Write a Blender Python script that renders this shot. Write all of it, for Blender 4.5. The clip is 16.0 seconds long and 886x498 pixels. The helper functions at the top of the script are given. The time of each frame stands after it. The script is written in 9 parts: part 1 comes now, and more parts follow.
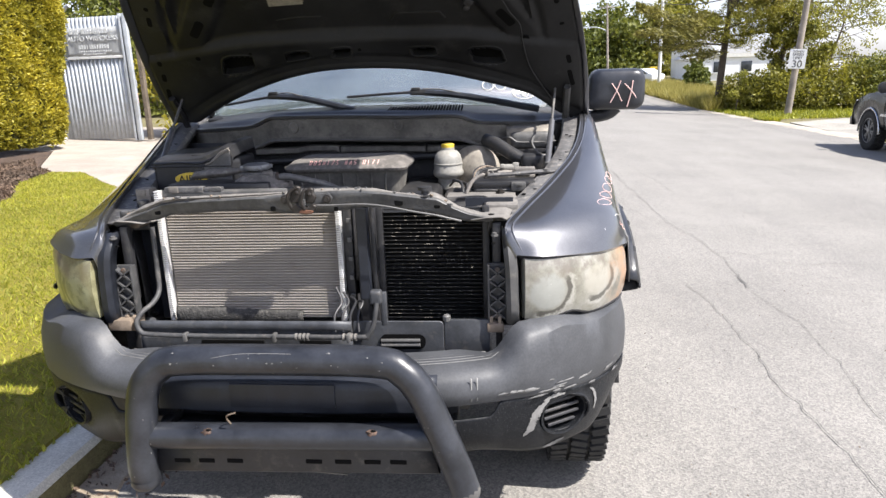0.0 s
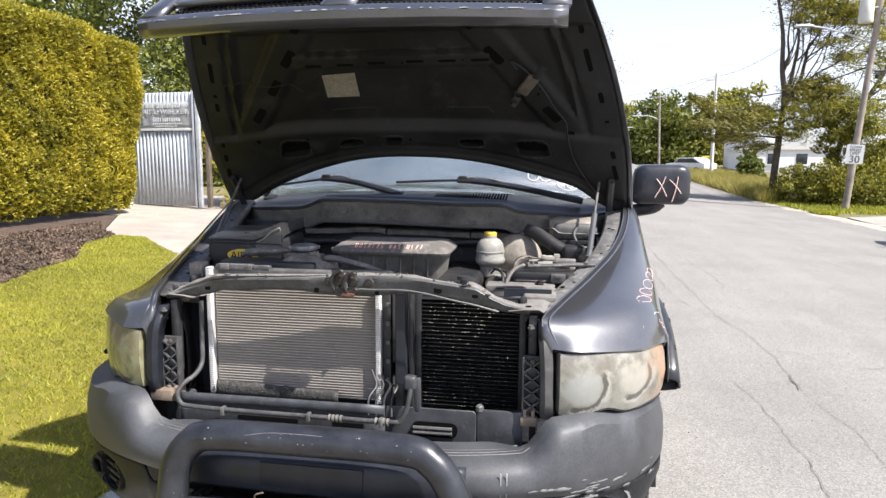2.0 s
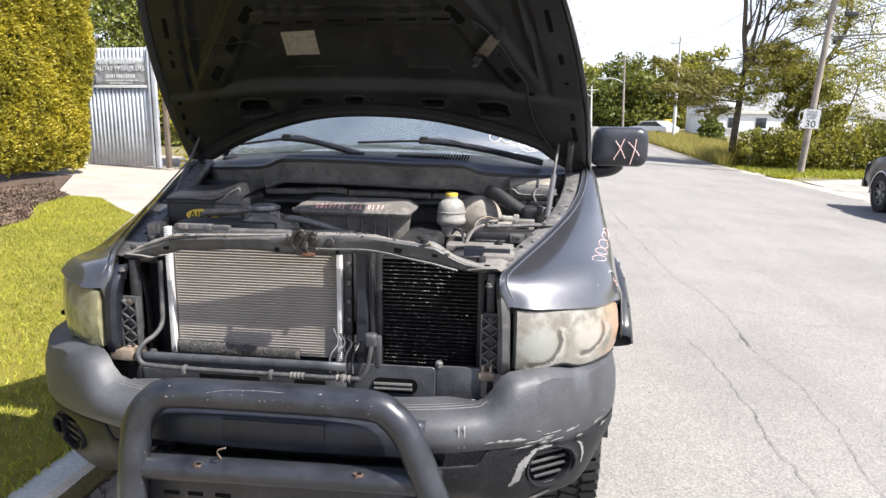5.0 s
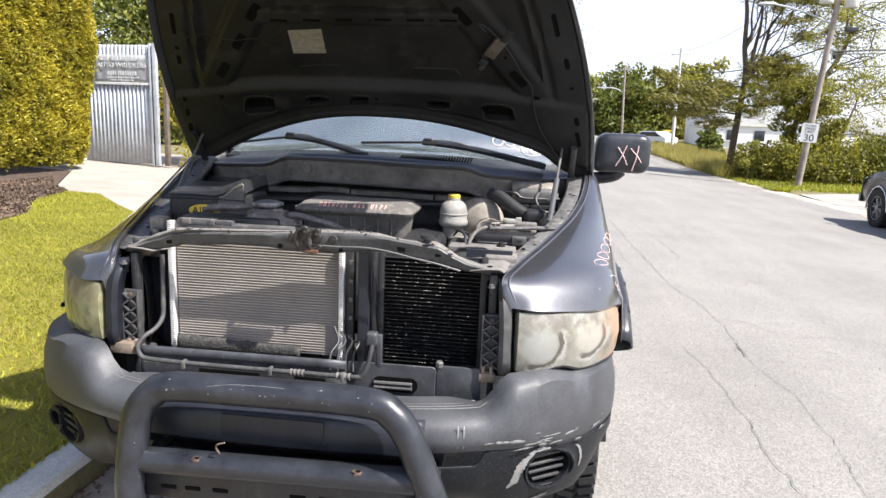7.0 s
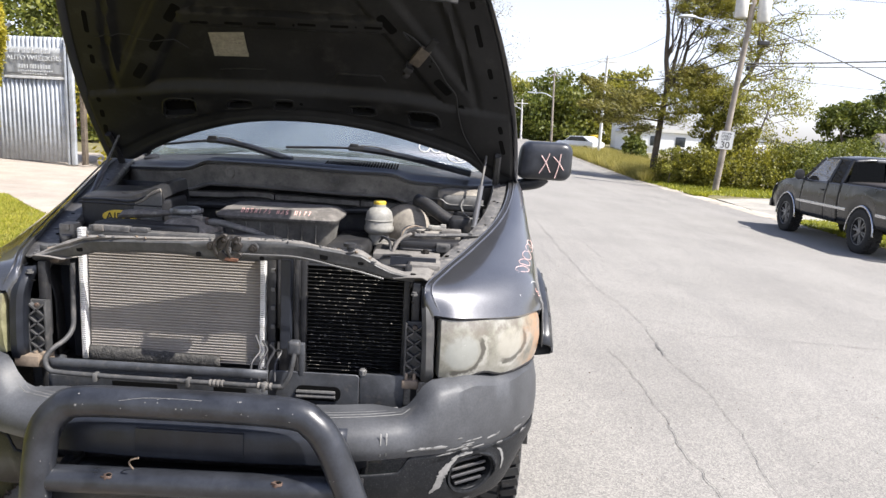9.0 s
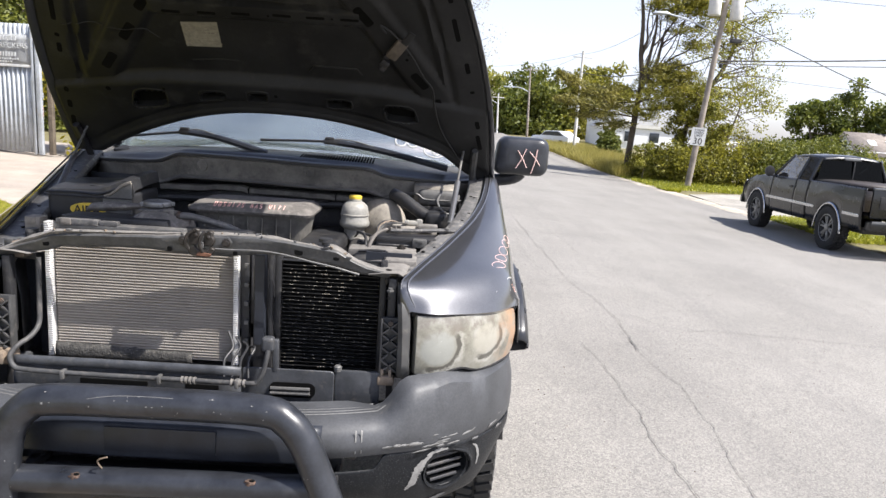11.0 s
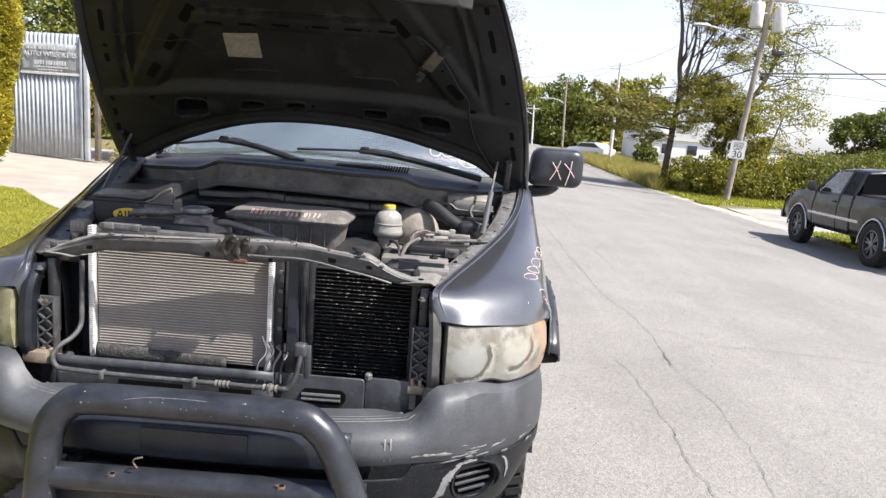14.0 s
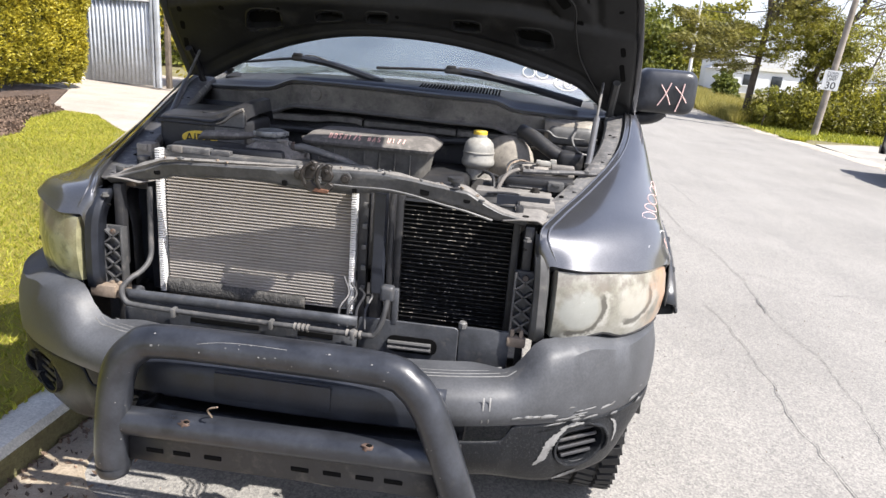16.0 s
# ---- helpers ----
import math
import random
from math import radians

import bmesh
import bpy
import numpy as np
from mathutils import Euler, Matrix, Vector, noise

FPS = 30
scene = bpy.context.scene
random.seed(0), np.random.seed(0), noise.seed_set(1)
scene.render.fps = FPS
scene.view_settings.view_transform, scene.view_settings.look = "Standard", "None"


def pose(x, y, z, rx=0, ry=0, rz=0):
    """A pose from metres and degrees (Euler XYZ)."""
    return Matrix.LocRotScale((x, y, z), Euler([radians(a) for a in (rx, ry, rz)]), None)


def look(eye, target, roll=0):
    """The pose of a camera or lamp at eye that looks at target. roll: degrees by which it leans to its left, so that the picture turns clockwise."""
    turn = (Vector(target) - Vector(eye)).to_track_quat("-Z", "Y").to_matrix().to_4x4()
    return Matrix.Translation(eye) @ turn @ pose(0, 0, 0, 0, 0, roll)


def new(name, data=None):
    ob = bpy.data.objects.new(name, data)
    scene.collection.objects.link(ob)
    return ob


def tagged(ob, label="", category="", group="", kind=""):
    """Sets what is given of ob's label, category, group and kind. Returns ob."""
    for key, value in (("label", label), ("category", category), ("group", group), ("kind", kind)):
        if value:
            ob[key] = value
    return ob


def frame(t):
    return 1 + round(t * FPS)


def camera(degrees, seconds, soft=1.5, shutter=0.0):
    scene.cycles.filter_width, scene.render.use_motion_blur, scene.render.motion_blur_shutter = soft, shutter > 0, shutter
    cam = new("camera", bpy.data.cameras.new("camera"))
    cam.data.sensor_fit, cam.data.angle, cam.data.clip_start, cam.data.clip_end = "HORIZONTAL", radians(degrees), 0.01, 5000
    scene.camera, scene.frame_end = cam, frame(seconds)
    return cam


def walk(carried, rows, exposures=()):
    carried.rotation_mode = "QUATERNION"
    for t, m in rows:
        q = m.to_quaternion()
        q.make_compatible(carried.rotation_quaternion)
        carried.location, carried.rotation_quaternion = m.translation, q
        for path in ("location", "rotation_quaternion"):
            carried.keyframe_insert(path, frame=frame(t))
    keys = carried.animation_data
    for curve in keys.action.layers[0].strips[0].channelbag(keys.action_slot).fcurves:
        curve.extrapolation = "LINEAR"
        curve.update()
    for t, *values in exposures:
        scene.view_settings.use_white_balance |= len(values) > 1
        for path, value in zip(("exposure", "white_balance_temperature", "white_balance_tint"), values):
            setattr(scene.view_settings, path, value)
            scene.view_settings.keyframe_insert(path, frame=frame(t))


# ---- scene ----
cam = camera(67.31, 16.0, soft=1.45)
# seconds, eye x y z, pitch, roll, yaw
ROWS = [
    (0, 0.6037, -1.6144, 1.5533, -14.525, 1.807, 5.317),
    (0.5, 0.5517, -1.6151, 1.5489, -16.355, -1.191, 4.505),
    (1, 0.5939, -1.6289, 1.5680, -11.320, 0.127, 9.617),
    (1.5, 0.6372, -1.6246, 1.5866, -8.044, 1.735, 4.532),
    (2, 0.6276, -1.6375, 1.5944, -7.861, -0.309, 9.711),
    (2.5, 0.6529, -1.6157, 1.5910, -9.249, 0.352, 9.045),
    (3, 0.6512, -1.6194, 1.5914, -10.164, 0.022, 9.922),
    (3.5, 0.6556, -1.6511, 1.5995, -10.330, 0.734, 9.470),
    (4, 0.6606, -1.6580, 1.5989, -11.682, 0.413, 8.088),
    (4.2, 0.6607, -1.6615, 1.6009, -11.295, 0.515, 7.017),
    (6.3, 0.6201, -1.6629, 1.5716, -10.901, -2.530, 8.039),
    (6.5, 0.6203, -1.6660, 1.5741, -10.652, -2.738, 8.076),
    (7, 0.6287, -1.6699, 1.5762, -10.632, -2.190, 6.728),
    (7.5, 0.6293, -1.6750, 1.5844, -9.923, -2.523, 5.995),
    (8, 0.6309, -1.6850, 1.5863, -9.847, -3.051, 5.373),
    (8.5, 0.6372, -1.6843, 1.5896, -10.409, -3.033, 4.359),
    (9, 0.6587, -1.6805, 1.5991, -10.225, -3.178, 1.055),
    (9.5, 0.6720, -1.6724, 1.6036, -9.842, -2.862, 1.041),
    (9.7, 0.6694, -1.6696, 1.5972, -9.898, -3.047, 1.265),
    (11.8, 0.6425, -1.6669, 1.6065, -10.952, -4.199, -2.049),
    (12, 0.6389, -1.6602, 1.6039, -10.999, -4.061, -1.080),
    (12.5, 0.6443, -1.6596, 1.6040, -10.262, -4.078, 0.546),
    (13, 0.6565, -1.6686, 1.6038, -9.783, -4.171, 2.001),
    (13.5, 0.6570, -1.6694, 1.5998, -10.015, -4.198, 2.769),
    (14, 0.6568, -1.6718, 1.6044, -9.994, -4.329, 1.991),
    (14.5, 0.6592, -1.6636, 1.6018, -10.171, -4.115, 2.058),
    (15, 0.6639, -1.6596, 1.5956, -10.891, -3.523, 2.568),
    (15.5, 0.6728, -1.5947, 1.5480, -15.103, -4.984, 6.575),
    (16, 0.5303, -1.4142, 1.5446, -16.166, -4.379, 7.461),
]
walk(cam, [(t, pose(x, y, z, 90 + p, r, w)) for t, x, y, z, p, r, w in ROWS],
     exposures=[(0.0, 1.10), (1.0, 1.18), (2.0, 1.06), (3.0, 1.16), (4.0, 1.16), (7.0, 1.16), (8.5, 1.11), (9.5, 1.01), (12.5, 0.99), (14.5, 1.04), (15.5, 1.10), (16.0, 1.18)])

# ---- light ----
SUN_TO = Vector((0.70, -0.277, 1.0)).normalized()
world = bpy.data.worlds.new("world")
scene.world = world
world.use_nodes = True
wn = world.node_tree.nodes
sky = wn.new("ShaderNodeTexSky")
sky.sky_type = "NISHITA"
sky.sun_disc = False
sky.sun_elevation = math.asin(SUN_TO.z)
sky.sun_rotation = math.atan2(SUN_TO.x, SUN_TO.y)
sky.air_density, sky.dust_density, sky.ozone_density = 1.0, 1.2, 1.0
haze = wn.new("ShaderNodeHueSaturation")
haze.inputs["Saturation"].default_value = 0.40
haze.inputs["Value"].default_value = 1.15
world.node_tree.links.new(sky.outputs[0], haze.inputs["Color"])
veil = wn.new("ShaderNodeMix")
veil.data_type, veil.blend_type = "RGBA", "MULTIPLY"
veil.inputs[0].default_value = 1.0
veil.inputs[7].default_value = (0.97, 0.965, 1.07, 1)
# hazy white towards the horizon, clear blue overhead
way = wn.new("ShaderNodeTexCoord")
part_xyz = wn.new("ShaderNodeSeparateXYZ")
world.node_tree.links.new(way.outputs["Generated"], part_xyz.inputs[0])
clear = wn.new("ShaderNodeMapRange")
clear.inputs[1].default_value, clear.inputs[2].default_value = 0.35, 0.85
world.node_tree.links.new(part_xyz.outputs[2], clear.inputs[0])
blue = wn.new("ShaderNodeMix")
blue.data_type = "RGBA"
world.node_tree.links.new(clear.outputs[0], blue.inputs[0])
world.node_tree.links.new(haze.outputs[0], blue.inputs[6])
world.node_tree.links.new(sky.outputs[0], blue.inputs[7])
world.node_tree.links.new(blue.outputs[2], veil.inputs[6])
world.node_tree.links.new(veil.outputs[2], wn["Background"].inputs[0])
wn["Background"].inputs[1].default_value = 0.105
sun_data = bpy.data.lights.new("sun", "SUN")
sun_data.energy, sun_data.angle, sun_data.color = 4.9, radians(0.55), (1.0, 0.96, 0.91)
sun = new("sun", sun_data)
sun.matrix_world = look((0, 0, 30), Vector((0, 0, 30)) - SUN_TO)


# ---- materials ----
def node_mat(name):
    m = bpy.data.materials.new(name)
    m.use_nodes = True
    nt = m.node_tree
    return m, nt, nt.nodes["Principled BSDF"]


def tex_coord(nt, scale=(1, 1, 1), space="Object"):
    tc = nt.nodes.new("ShaderNodeTexCoord")
    mp = nt.nodes.new("ShaderNodeMapping")
    mp.inputs["Scale"].default_value = scale
    nt.links.new(tc.outputs[space], mp.inputs[0])
    return mp.outputs[0]


def noise_tex(nt, vec, scale, detail=4.0, rough=0.6):
    n = nt.nodes.new("ShaderNodeTexNoise")
    n.inputs["Scale"].default_value = scale
    n.inputs["Detail"].default_value = detail
    n.inputs["Roughness"].default_value = rough
    nt.links.new(vec, n.inputs["Vector"])
    return n.outputs["Fac"]


def ramp(nt, fac, stops):
    r = nt.nodes.new("ShaderNodeValToRGB")
    el = r.color_ramp.elements
    while len(el) < len(stops):
        el.new(0.5)
    for e, (p, c) in zip(el, stops):
        e.position = p
        e.color = (*c, 1) if len(c) == 3 else c
    nt.links.new(fac, r.inputs[0])
    return r.outputs[0]


def mix(nt, a, b, fac, mode="MIX"):
    m = nt.nodes.new("ShaderNodeMix")
    m.data_type, m.blend_type = "RGBA", mode
    for sock, val in ((m.inputs[0], fac), (m.inputs[6], a), (m.inputs[7], b)):
        if isinstance(val, (int, float)):
            sock.default_value = val
        elif isinstance(val, tuple):
            sock.default_value = (*val, 1)
        else:
            nt.links.new(val, sock)
    return m.outputs[2]


def bump(nt, bsdf, height, strength=0.3, dist=0.01):
    b = nt.nodes.new("ShaderNodeBump")
    b.inputs["Strength"].default_value = strength
    b.inputs["Distance"].default_value = dist
    nt.links.new(height, b.inputs["Height"])
    nt.links.new(b.outputs[0], bsdf.inputs["Normal"])


def surf(name, base, rough=0.6, metal=0.0, var=0.25, scale=6.0, fine=90.0, bumpy=0.15, dist=0.002, grime=None, grime_at=0.58,
         rough_var=0.15, coat=0.0, spec=0.5, stretch=(1, 1, 1)):
    """A painted, plastic, rubber or metal surface: broad tone change, fine grain, and dust or rust in patches."""
    m, nt, b = node_mat(name)
    vec = tex_coord(nt, stretch)
    broad = noise_tex(nt, vec, scale, 5.0, 0.65)
    grain = noise_tex(nt, vec, fine, 3.0, 0.6)
    dark = tuple(c * (1 - var) for c in base)
    light = tuple(min(1, c * (1 + var)) for c in base)
    col = ramp(nt, broad, [(0.3, dark), (0.7, light)])
    col = mix(nt, col, ramp(nt, grain, [(0.35, (0.8, 0.8, 0.8)), (0.65, (1.15, 1.15, 1.15))]), 0.5, "MULTIPLY")
    if grime:
        patch = noise_tex(nt, vec, scale * 2.3, 8.0, 0.7)
        fac = ramp(nt, patch, [(grime_at - 0.06, (0, 0, 0)), (grime_at + 0.1, (0.8, 0.8, 0.8))])
        col = mix(nt, col, grime, fac)
    nt.links.new(col, b.inputs["Base Color"])
    rr = nt.nodes.new("ShaderNodeMapRange")
    rr.inputs[3].default_value, rr.inputs[4].default_value = max(0.03, rough - rough_var), min(1, rough + rough_var)
    nt.links.new(broad, rr.inputs[0])
    nt.links.new(rr.outputs[0], b.inputs["Roughness"])
    b.inputs["Metallic"].default_value = metal
    b.inputs["Coat Weight"].default_value = coat
    b.inputs["Coat Roughness"].default_value = 0.06
    b.inputs["Specular IOR Level"].default_value = spec
    if bumpy:
        bump(nt, b, grain, bumpy, dist)
    return m


def leaf_mat(name, low, high, trans=0.35, rough=0.55):
    m, nt, b = node_mat(name)
    geo = nt.nodes.new("ShaderNodeNewGeometry")
    vec = tex_coord(nt)
    n = noise_tex(nt, vec, 1.1, 3.0)
    col = ramp(nt, geo.outputs["Random Per Island"], [(0.0, low), (1.0, high)])
    col = mix(nt, col, ramp(nt, n, [(0.35, (0.62, 0.66, 0.6)), (0.65, (1.2, 1.15, 1.0))]), 0.8, "MULTIPLY")
    nt.links.new(col, b.inputs["Base Color"])
    b.inputs["Roughness"].default_value = rough
    tr = nt.nodes.new("ShaderNodeBsdfTranslucent")
    nt.links.new(col, tr.inputs["Color"])
    mx = nt.nodes.new("ShaderNodeMixShader")
    mx.inputs[0].default_value = trans
    out = nt.nodes["Material Output"]
    nt.links.new(b.outputs[0], mx.inputs[1])
    nt.links.new(tr.outputs[0], mx.inputs[2])
    nt.links.new(mx.outputs[0], out.inputs["Surface"])
    return m


def asphalt_mat(name, base, spread=0.4):
    m, nt, b = node_mat(name)
    vec = tex_coord(nt)
    stone = nt.nodes.new("ShaderNodeTexVoronoi")
    stone.inputs["Scale"].default_value = 115.0
    nt.links.new(vec, stone.inputs["Vector"])
    fine = noise_tex(nt, vec, 230.0, 3.0)
    broad = noise_tex(nt, vec, 0.5, 6.0, 0.7)
    mid = noise_tex(nt, vec, 7.0, 6.0, 0.7)
    col = ramp(nt, broad, [(0.3, tuple(c * (1 - spread * 0.5) for c in base)), (0.7, tuple(c * (1 + spread * 0.5) for c in base))])
    col = mix(nt, col, ramp(nt, mid, [(0.3, (0.90, 0.90, 0.91)), (0.7, (1.08, 1.08, 1.07))]), 0.4, "MULTIPLY")
    col = mix(nt, col, ramp(nt, stone.outputs["Color"], [(0.1, (0.5, 0.5, 0.51)), (0.8, (1.45, 1.43, 1.39))]), 0.56, "MULTIPLY")
    col = mix(nt, col, ramp(nt, fine, [(0.3, (0.62, 0.62, 0.62)), (0.7, (1.32, 1.32, 1.32))]), 0.72, "MULTIPLY")
    # the lanes along the road are worn darker and lighter in long streaks
    streak = noise_tex(nt, tex_coord(nt, (1.2, 0.05, 1)), 1.0, 4.0, 0.6)
    col = mix(nt, col, ramp(nt, streak, [(0.35, (0.86, 0.86, 0.87)), (0.65, (1.08, 1.08, 1.07))]), 0.5, "MULTIPLY")
    nt.links.new(col, b.inputs["Base Color"])
    b.inputs["Roughness"].default_value = 0.9
    add = nt.nodes.new("ShaderNodeMath")
    nt.links.new(stone.outputs["Distance"], add.inputs[0])
    nt.links.new(fine, add.inputs[1])
    bump(nt, b, add.outputs[0], 0.5, 0.004)
    return m


def ground_mat(name, stops, scale, fine=120.0, strength=0.6, dist=0.01):
    m, nt, b = node_mat(name)
    vec = tex_coord(nt)
    n1 = noise_tex(nt, vec, scale, 8.0, 0.7)
    n2 = noise_tex(nt, vec, fine, 4.0, 0.7)
    n3 = noise_tex(nt, vec, scale * 0.17, 3.0, 0.6)
    col = ramp(nt, n1, stops)
    col = mix(nt, col, ramp(nt, n2, [(0.3, (0.6, 0.6, 0.6)), (0.7, (1.3, 1.3, 1.3))]), 0.7, "MULTIPLY")
    col = mix(nt, col, ramp(nt, n3, [(0.35, (0.8, 0.8, 0.8)), (0.65, (1.15, 1.15, 1.1))]), 0.8, "MULTIPLY")
    nt.links.new(col, b.inputs["Base Color"])
    b.inputs["Roughness"].default_value = 0.95
    bump(nt, b, n2, strength, dist)
    return m


def glass_mat(name, tint=(0.9, 0.95, 0.95), rough=0.02, keep=0.12, dust=0.0, ior=1.5):
    """Thin pane: mostly clear, with its mirror gloss."""
    m, nt, b = node_mat(name)
    nt.nodes.remove(b)
    gl = nt.nodes.new("ShaderNodeBsdfGlossy")
    gl.inputs["Roughness"].default_value = rough
    tr = nt.nodes.new("ShaderNodeBsdfTransparent")
    tr.inputs[0].default_value = (*tint, 1)
    fr = nt.nodes.new("ShaderNodeFresnel")
    fr.inputs["IOR"].default_value = ior
    mr = nt.nodes.new("ShaderNodeMath")
    mr.operation = "ADD"
    mr.inputs[1].default_value = keep
    nt.links.new(fr.outputs[0], mr.inputs[0])
    mx = nt.nodes.new("ShaderNodeMixShader")
    nt.links.new(mr.outputs[0], mx.inputs[0])
    nt.links.new(tr.outputs[0], mx.inputs[1])
    nt.links.new(gl.outputs[0], mx.inputs[2])
    last = mx.outputs[0]
    # dust film, its pale blue also brightening the pane as sky reflection
    if dust:
        df = nt.nodes.new("ShaderNodeBsdfDiffuse")
        df.inputs[0].default_value = (0.55, 0.60, 0.64, 1)
        film = noise_tex(nt, tex_coord(nt), 3.0, 5.0, 0.6)
        fr2 = nt.nodes.new("ShaderNodeMapRange")
        fr2.inputs[3].default_value, fr2.inputs[4].default_value = dust * 0.4, dust * 1.6
        nt.links.new(film, fr2.inputs[0])
        m2 = nt.nodes.new("ShaderNodeMixShader")
        nt.links.new(fr2.outputs[0], m2.inputs[0])
        nt.links.new(last, m2.inputs[1])
        nt.links.new(df.outputs[0], m2.inputs[2])
        last = m2.outputs[0]
    nt.links.new(last, nt.nodes["Material Output"].inputs["Surface"])
    return m


M = {}
M["asphalt"] = asphalt_mat("asphalt", (0.214, 0.204, 0.189), 0.25)
M["concrete"] = ground_mat("concrete", [(0.3, (0.25, 0.232, 0.205)), (0.7, (0.36, 0.34, 0.305))], 3.0, 90.0, 0.3, 0.004)
M["kerb"] = ground_mat("kerb_concrete", [(0.3, (0.43, 0.41, 0.37)), (0.7, (0.60, 0.58, 0.53))], 4.0, 110.0, 0.4, 0.004)
M["driveway"] = ground_mat("driveway", [(0.3, (0.29, 0.25, 0.215)), (0.7, (0.40, 0.35, 0.305))], 2.0, 60.0, 0.5, 0.008)
M["lawn"] = ground_mat("lawn", [(0.3, (0.17, 0.15, 0.02)), (0.7, (0.32, 0.27, 0.035))], 4.0, 150.0, 0.9, 0.02)
M["blade"] = leaf_mat("grass_blade", (0.165, 0.195, 0.014), (0.44, 0.435, 0.050), 0.4)
M["verge"] = leaf_mat("verge_blade", (0.20, 0.19, 0.025), (0.52, 0.44, 0.15), 0.4)
M["mulch"] = ground_mat("mulch", [(0.3, (0.05, 0.032, 0.022)), (0.7, (0.15, 0.10, 0.075))], 18.0, 60.0, 1.0, 0.03)
M["soil"] = ground_mat("soil", [(0.3, (0.12, 0.10, 0.05)), (0.7, (0.22, 0.20, 0.09))], 3.0, 60.0, 0.8, 0.02)
M["hedge"] = leaf_mat("hedge_leaf", (0.20, 0.19, 0.016), (0.54, 0.46, 0.050), 0.42)
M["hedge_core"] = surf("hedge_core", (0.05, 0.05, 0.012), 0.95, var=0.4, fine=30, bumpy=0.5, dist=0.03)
M["leaf"] = leaf_mat("tree_leaf", (0.062, 0.088, 0.013), (0.20, 0.22, 0.040), 0.38)
M["leaf_light"] = leaf_mat("tree_leaf_light", (0.20, 0.205, 0.03), (0.42, 0.40, 0.08), 0.42)
M["leaf_pale"] = leaf_mat("budding_leaf", (0.36, 0.33, 0.29), (0.58, 0.54, 0.48), 0.4)
M["leaf_mid"] = leaf_mat("tree_leaf_mid", (0.075, 0.098, 0.016), (0.24, 0.25, 0.043), 0.38)
M["chip"] = leaf_mat("bark_chip", (0.04, 0.025, 0.018), (0.19, 0.13, 0.10), 0.0, 0.9)
M["needle"] = leaf_mat("pine_needle", (0.080, 0.078, 0.022), (0.33, 0.295, 0.060), 0.3)
# lighter copy of the needle colour for boughs that catch the sun
M["needle_light"] = leaf_mat("sunlit_pine_needle", (0.17, 0.17, 0.025), (0.42, 0.385, 0.065), 0.4)
M["bark"] = surf("bark", (0.13, 0.105, 0.08), 0.95, var=0.4, scale=3, fine=25, bumpy=0.9, dist=0.03)
M["pine_bark"] = surf("pine_bark", (0.085, 0.068, 0.052), 0.95, var=0.4, scale=3, fine=25, bumpy=0.9, dist=0.03)
M["pole_wood"] = surf("pole_wood", (0.27, 0.235, 0.20), 0.9, var=0.3, scale=2, fine=40, bumpy=0.5, dist=0.01)
M["pole_pale"] = surf("pole_pale", (0.62, 0.61, 0.58), 0.8, var=0.1)
M["galv"] = surf("galvanised_steel", (0.40, 0.428, 0.462), 0.6, 0.2, var=0.22, scale=3, fine=60, grime=(0.33, 0.325, 0.32), grime_at=0.6)
M["cable"] = surf("cable", (0.02, 0.02, 0.02), 0.6, var=0.1, bumpy=0)
M["white_board"] = surf("white_board", (0.78, 0.78, 0.77), 0.5, var=0.06, grime=(0.5, 0.5, 0.49), grime_at=0.62)
M["ink"] = surf("black_ink", (0.015, 0.015, 0.016), 0.5, var=0.1, bumpy=0)
M["banner"] = surf("banner_cloth", (0.36, 0.37, 0.375), 0.6, var=0.2, scale=5, grime=(0.25, 0.255, 0.26), grime_at=0.6)
M["banner_ink"] = surf("banner_lettering", (0.66, 0.67, 0.675), 0.6, var=0.05, bumpy=0)
M["white_wall"] = surf("white_siding", (0.78, 0.79, 0.80), 0.6, var=0.05)
M["shingle"] = surf("roof_shingle", (0.30, 0.26, 0.23), 0.9, var=0.25, scale=4, fine=30, bumpy=0.5, dist=0.02)
M["window"] = surf("dark_window", (0.03, 0.035, 0.04), 0.1, var=0.2, bumpy=0)
# the trucks
M["paint"] = surf("grey_metallic_paint", (0.118, 0.119, 0.127), 0.38, 0.80, var=0.12, scale=5, fine=300, bumpy=0.03, dist=0.0005, coat=1.0, grime=(0.10, 0.10, 0.104), grime_at=0.75, rough_var=0.06)
M["paint_far"] = surf("dark_satin_paint", (0.006, 0.0066, 0.0085), 0.30, 0.0, var=0.15, coat=0.35, bumpy=0.03)
M["bumper"] = surf("grey_moulded_plastic", (0.058, 0.060, 0.065), 0.47, 0.0, var=0.34, scale=5, fine=160, spec=0.34, bumpy=0.12, dist=0.001, grime=(0.095, 0.092, 0.09), grime_at=0.66)
M["valance"] = surf("scuffed_black_plastic", (0.010, 0.011, 0.013), 0.42, 0.0, var=0.3, scale=130, fine=260, spec=0.18, bumpy=0.3, dist=0.002, grime=(0.22, 0.215, 0.21), grime_at=0.64)
M["bar"] = surf("black_powder_coat", (0.0225, 0.0245, 0.0300), 0.34, 0.0, var=0.5, scale=11, fine=120, bumpy=0.2, dist=0.001, grime=(0.045, 0.044, 0.043), grime_at=0.68, spec=0.50)
M["black"] = surf("black_plastic", (0.020, 0.020, 0.022), 0.5, var=0.3, scale=8, grime=(0.075, 0.068, 0.06), grime_at=0.6)
M["dusty"] = surf("dusty_black_metal", (0.10, 0.098, 0.095), 0.55, 0.1, var=0.3, scale=9, fine=70, bumpy=0.25, grime=(0.22, 0.20, 0.18), grime_at=0.6)
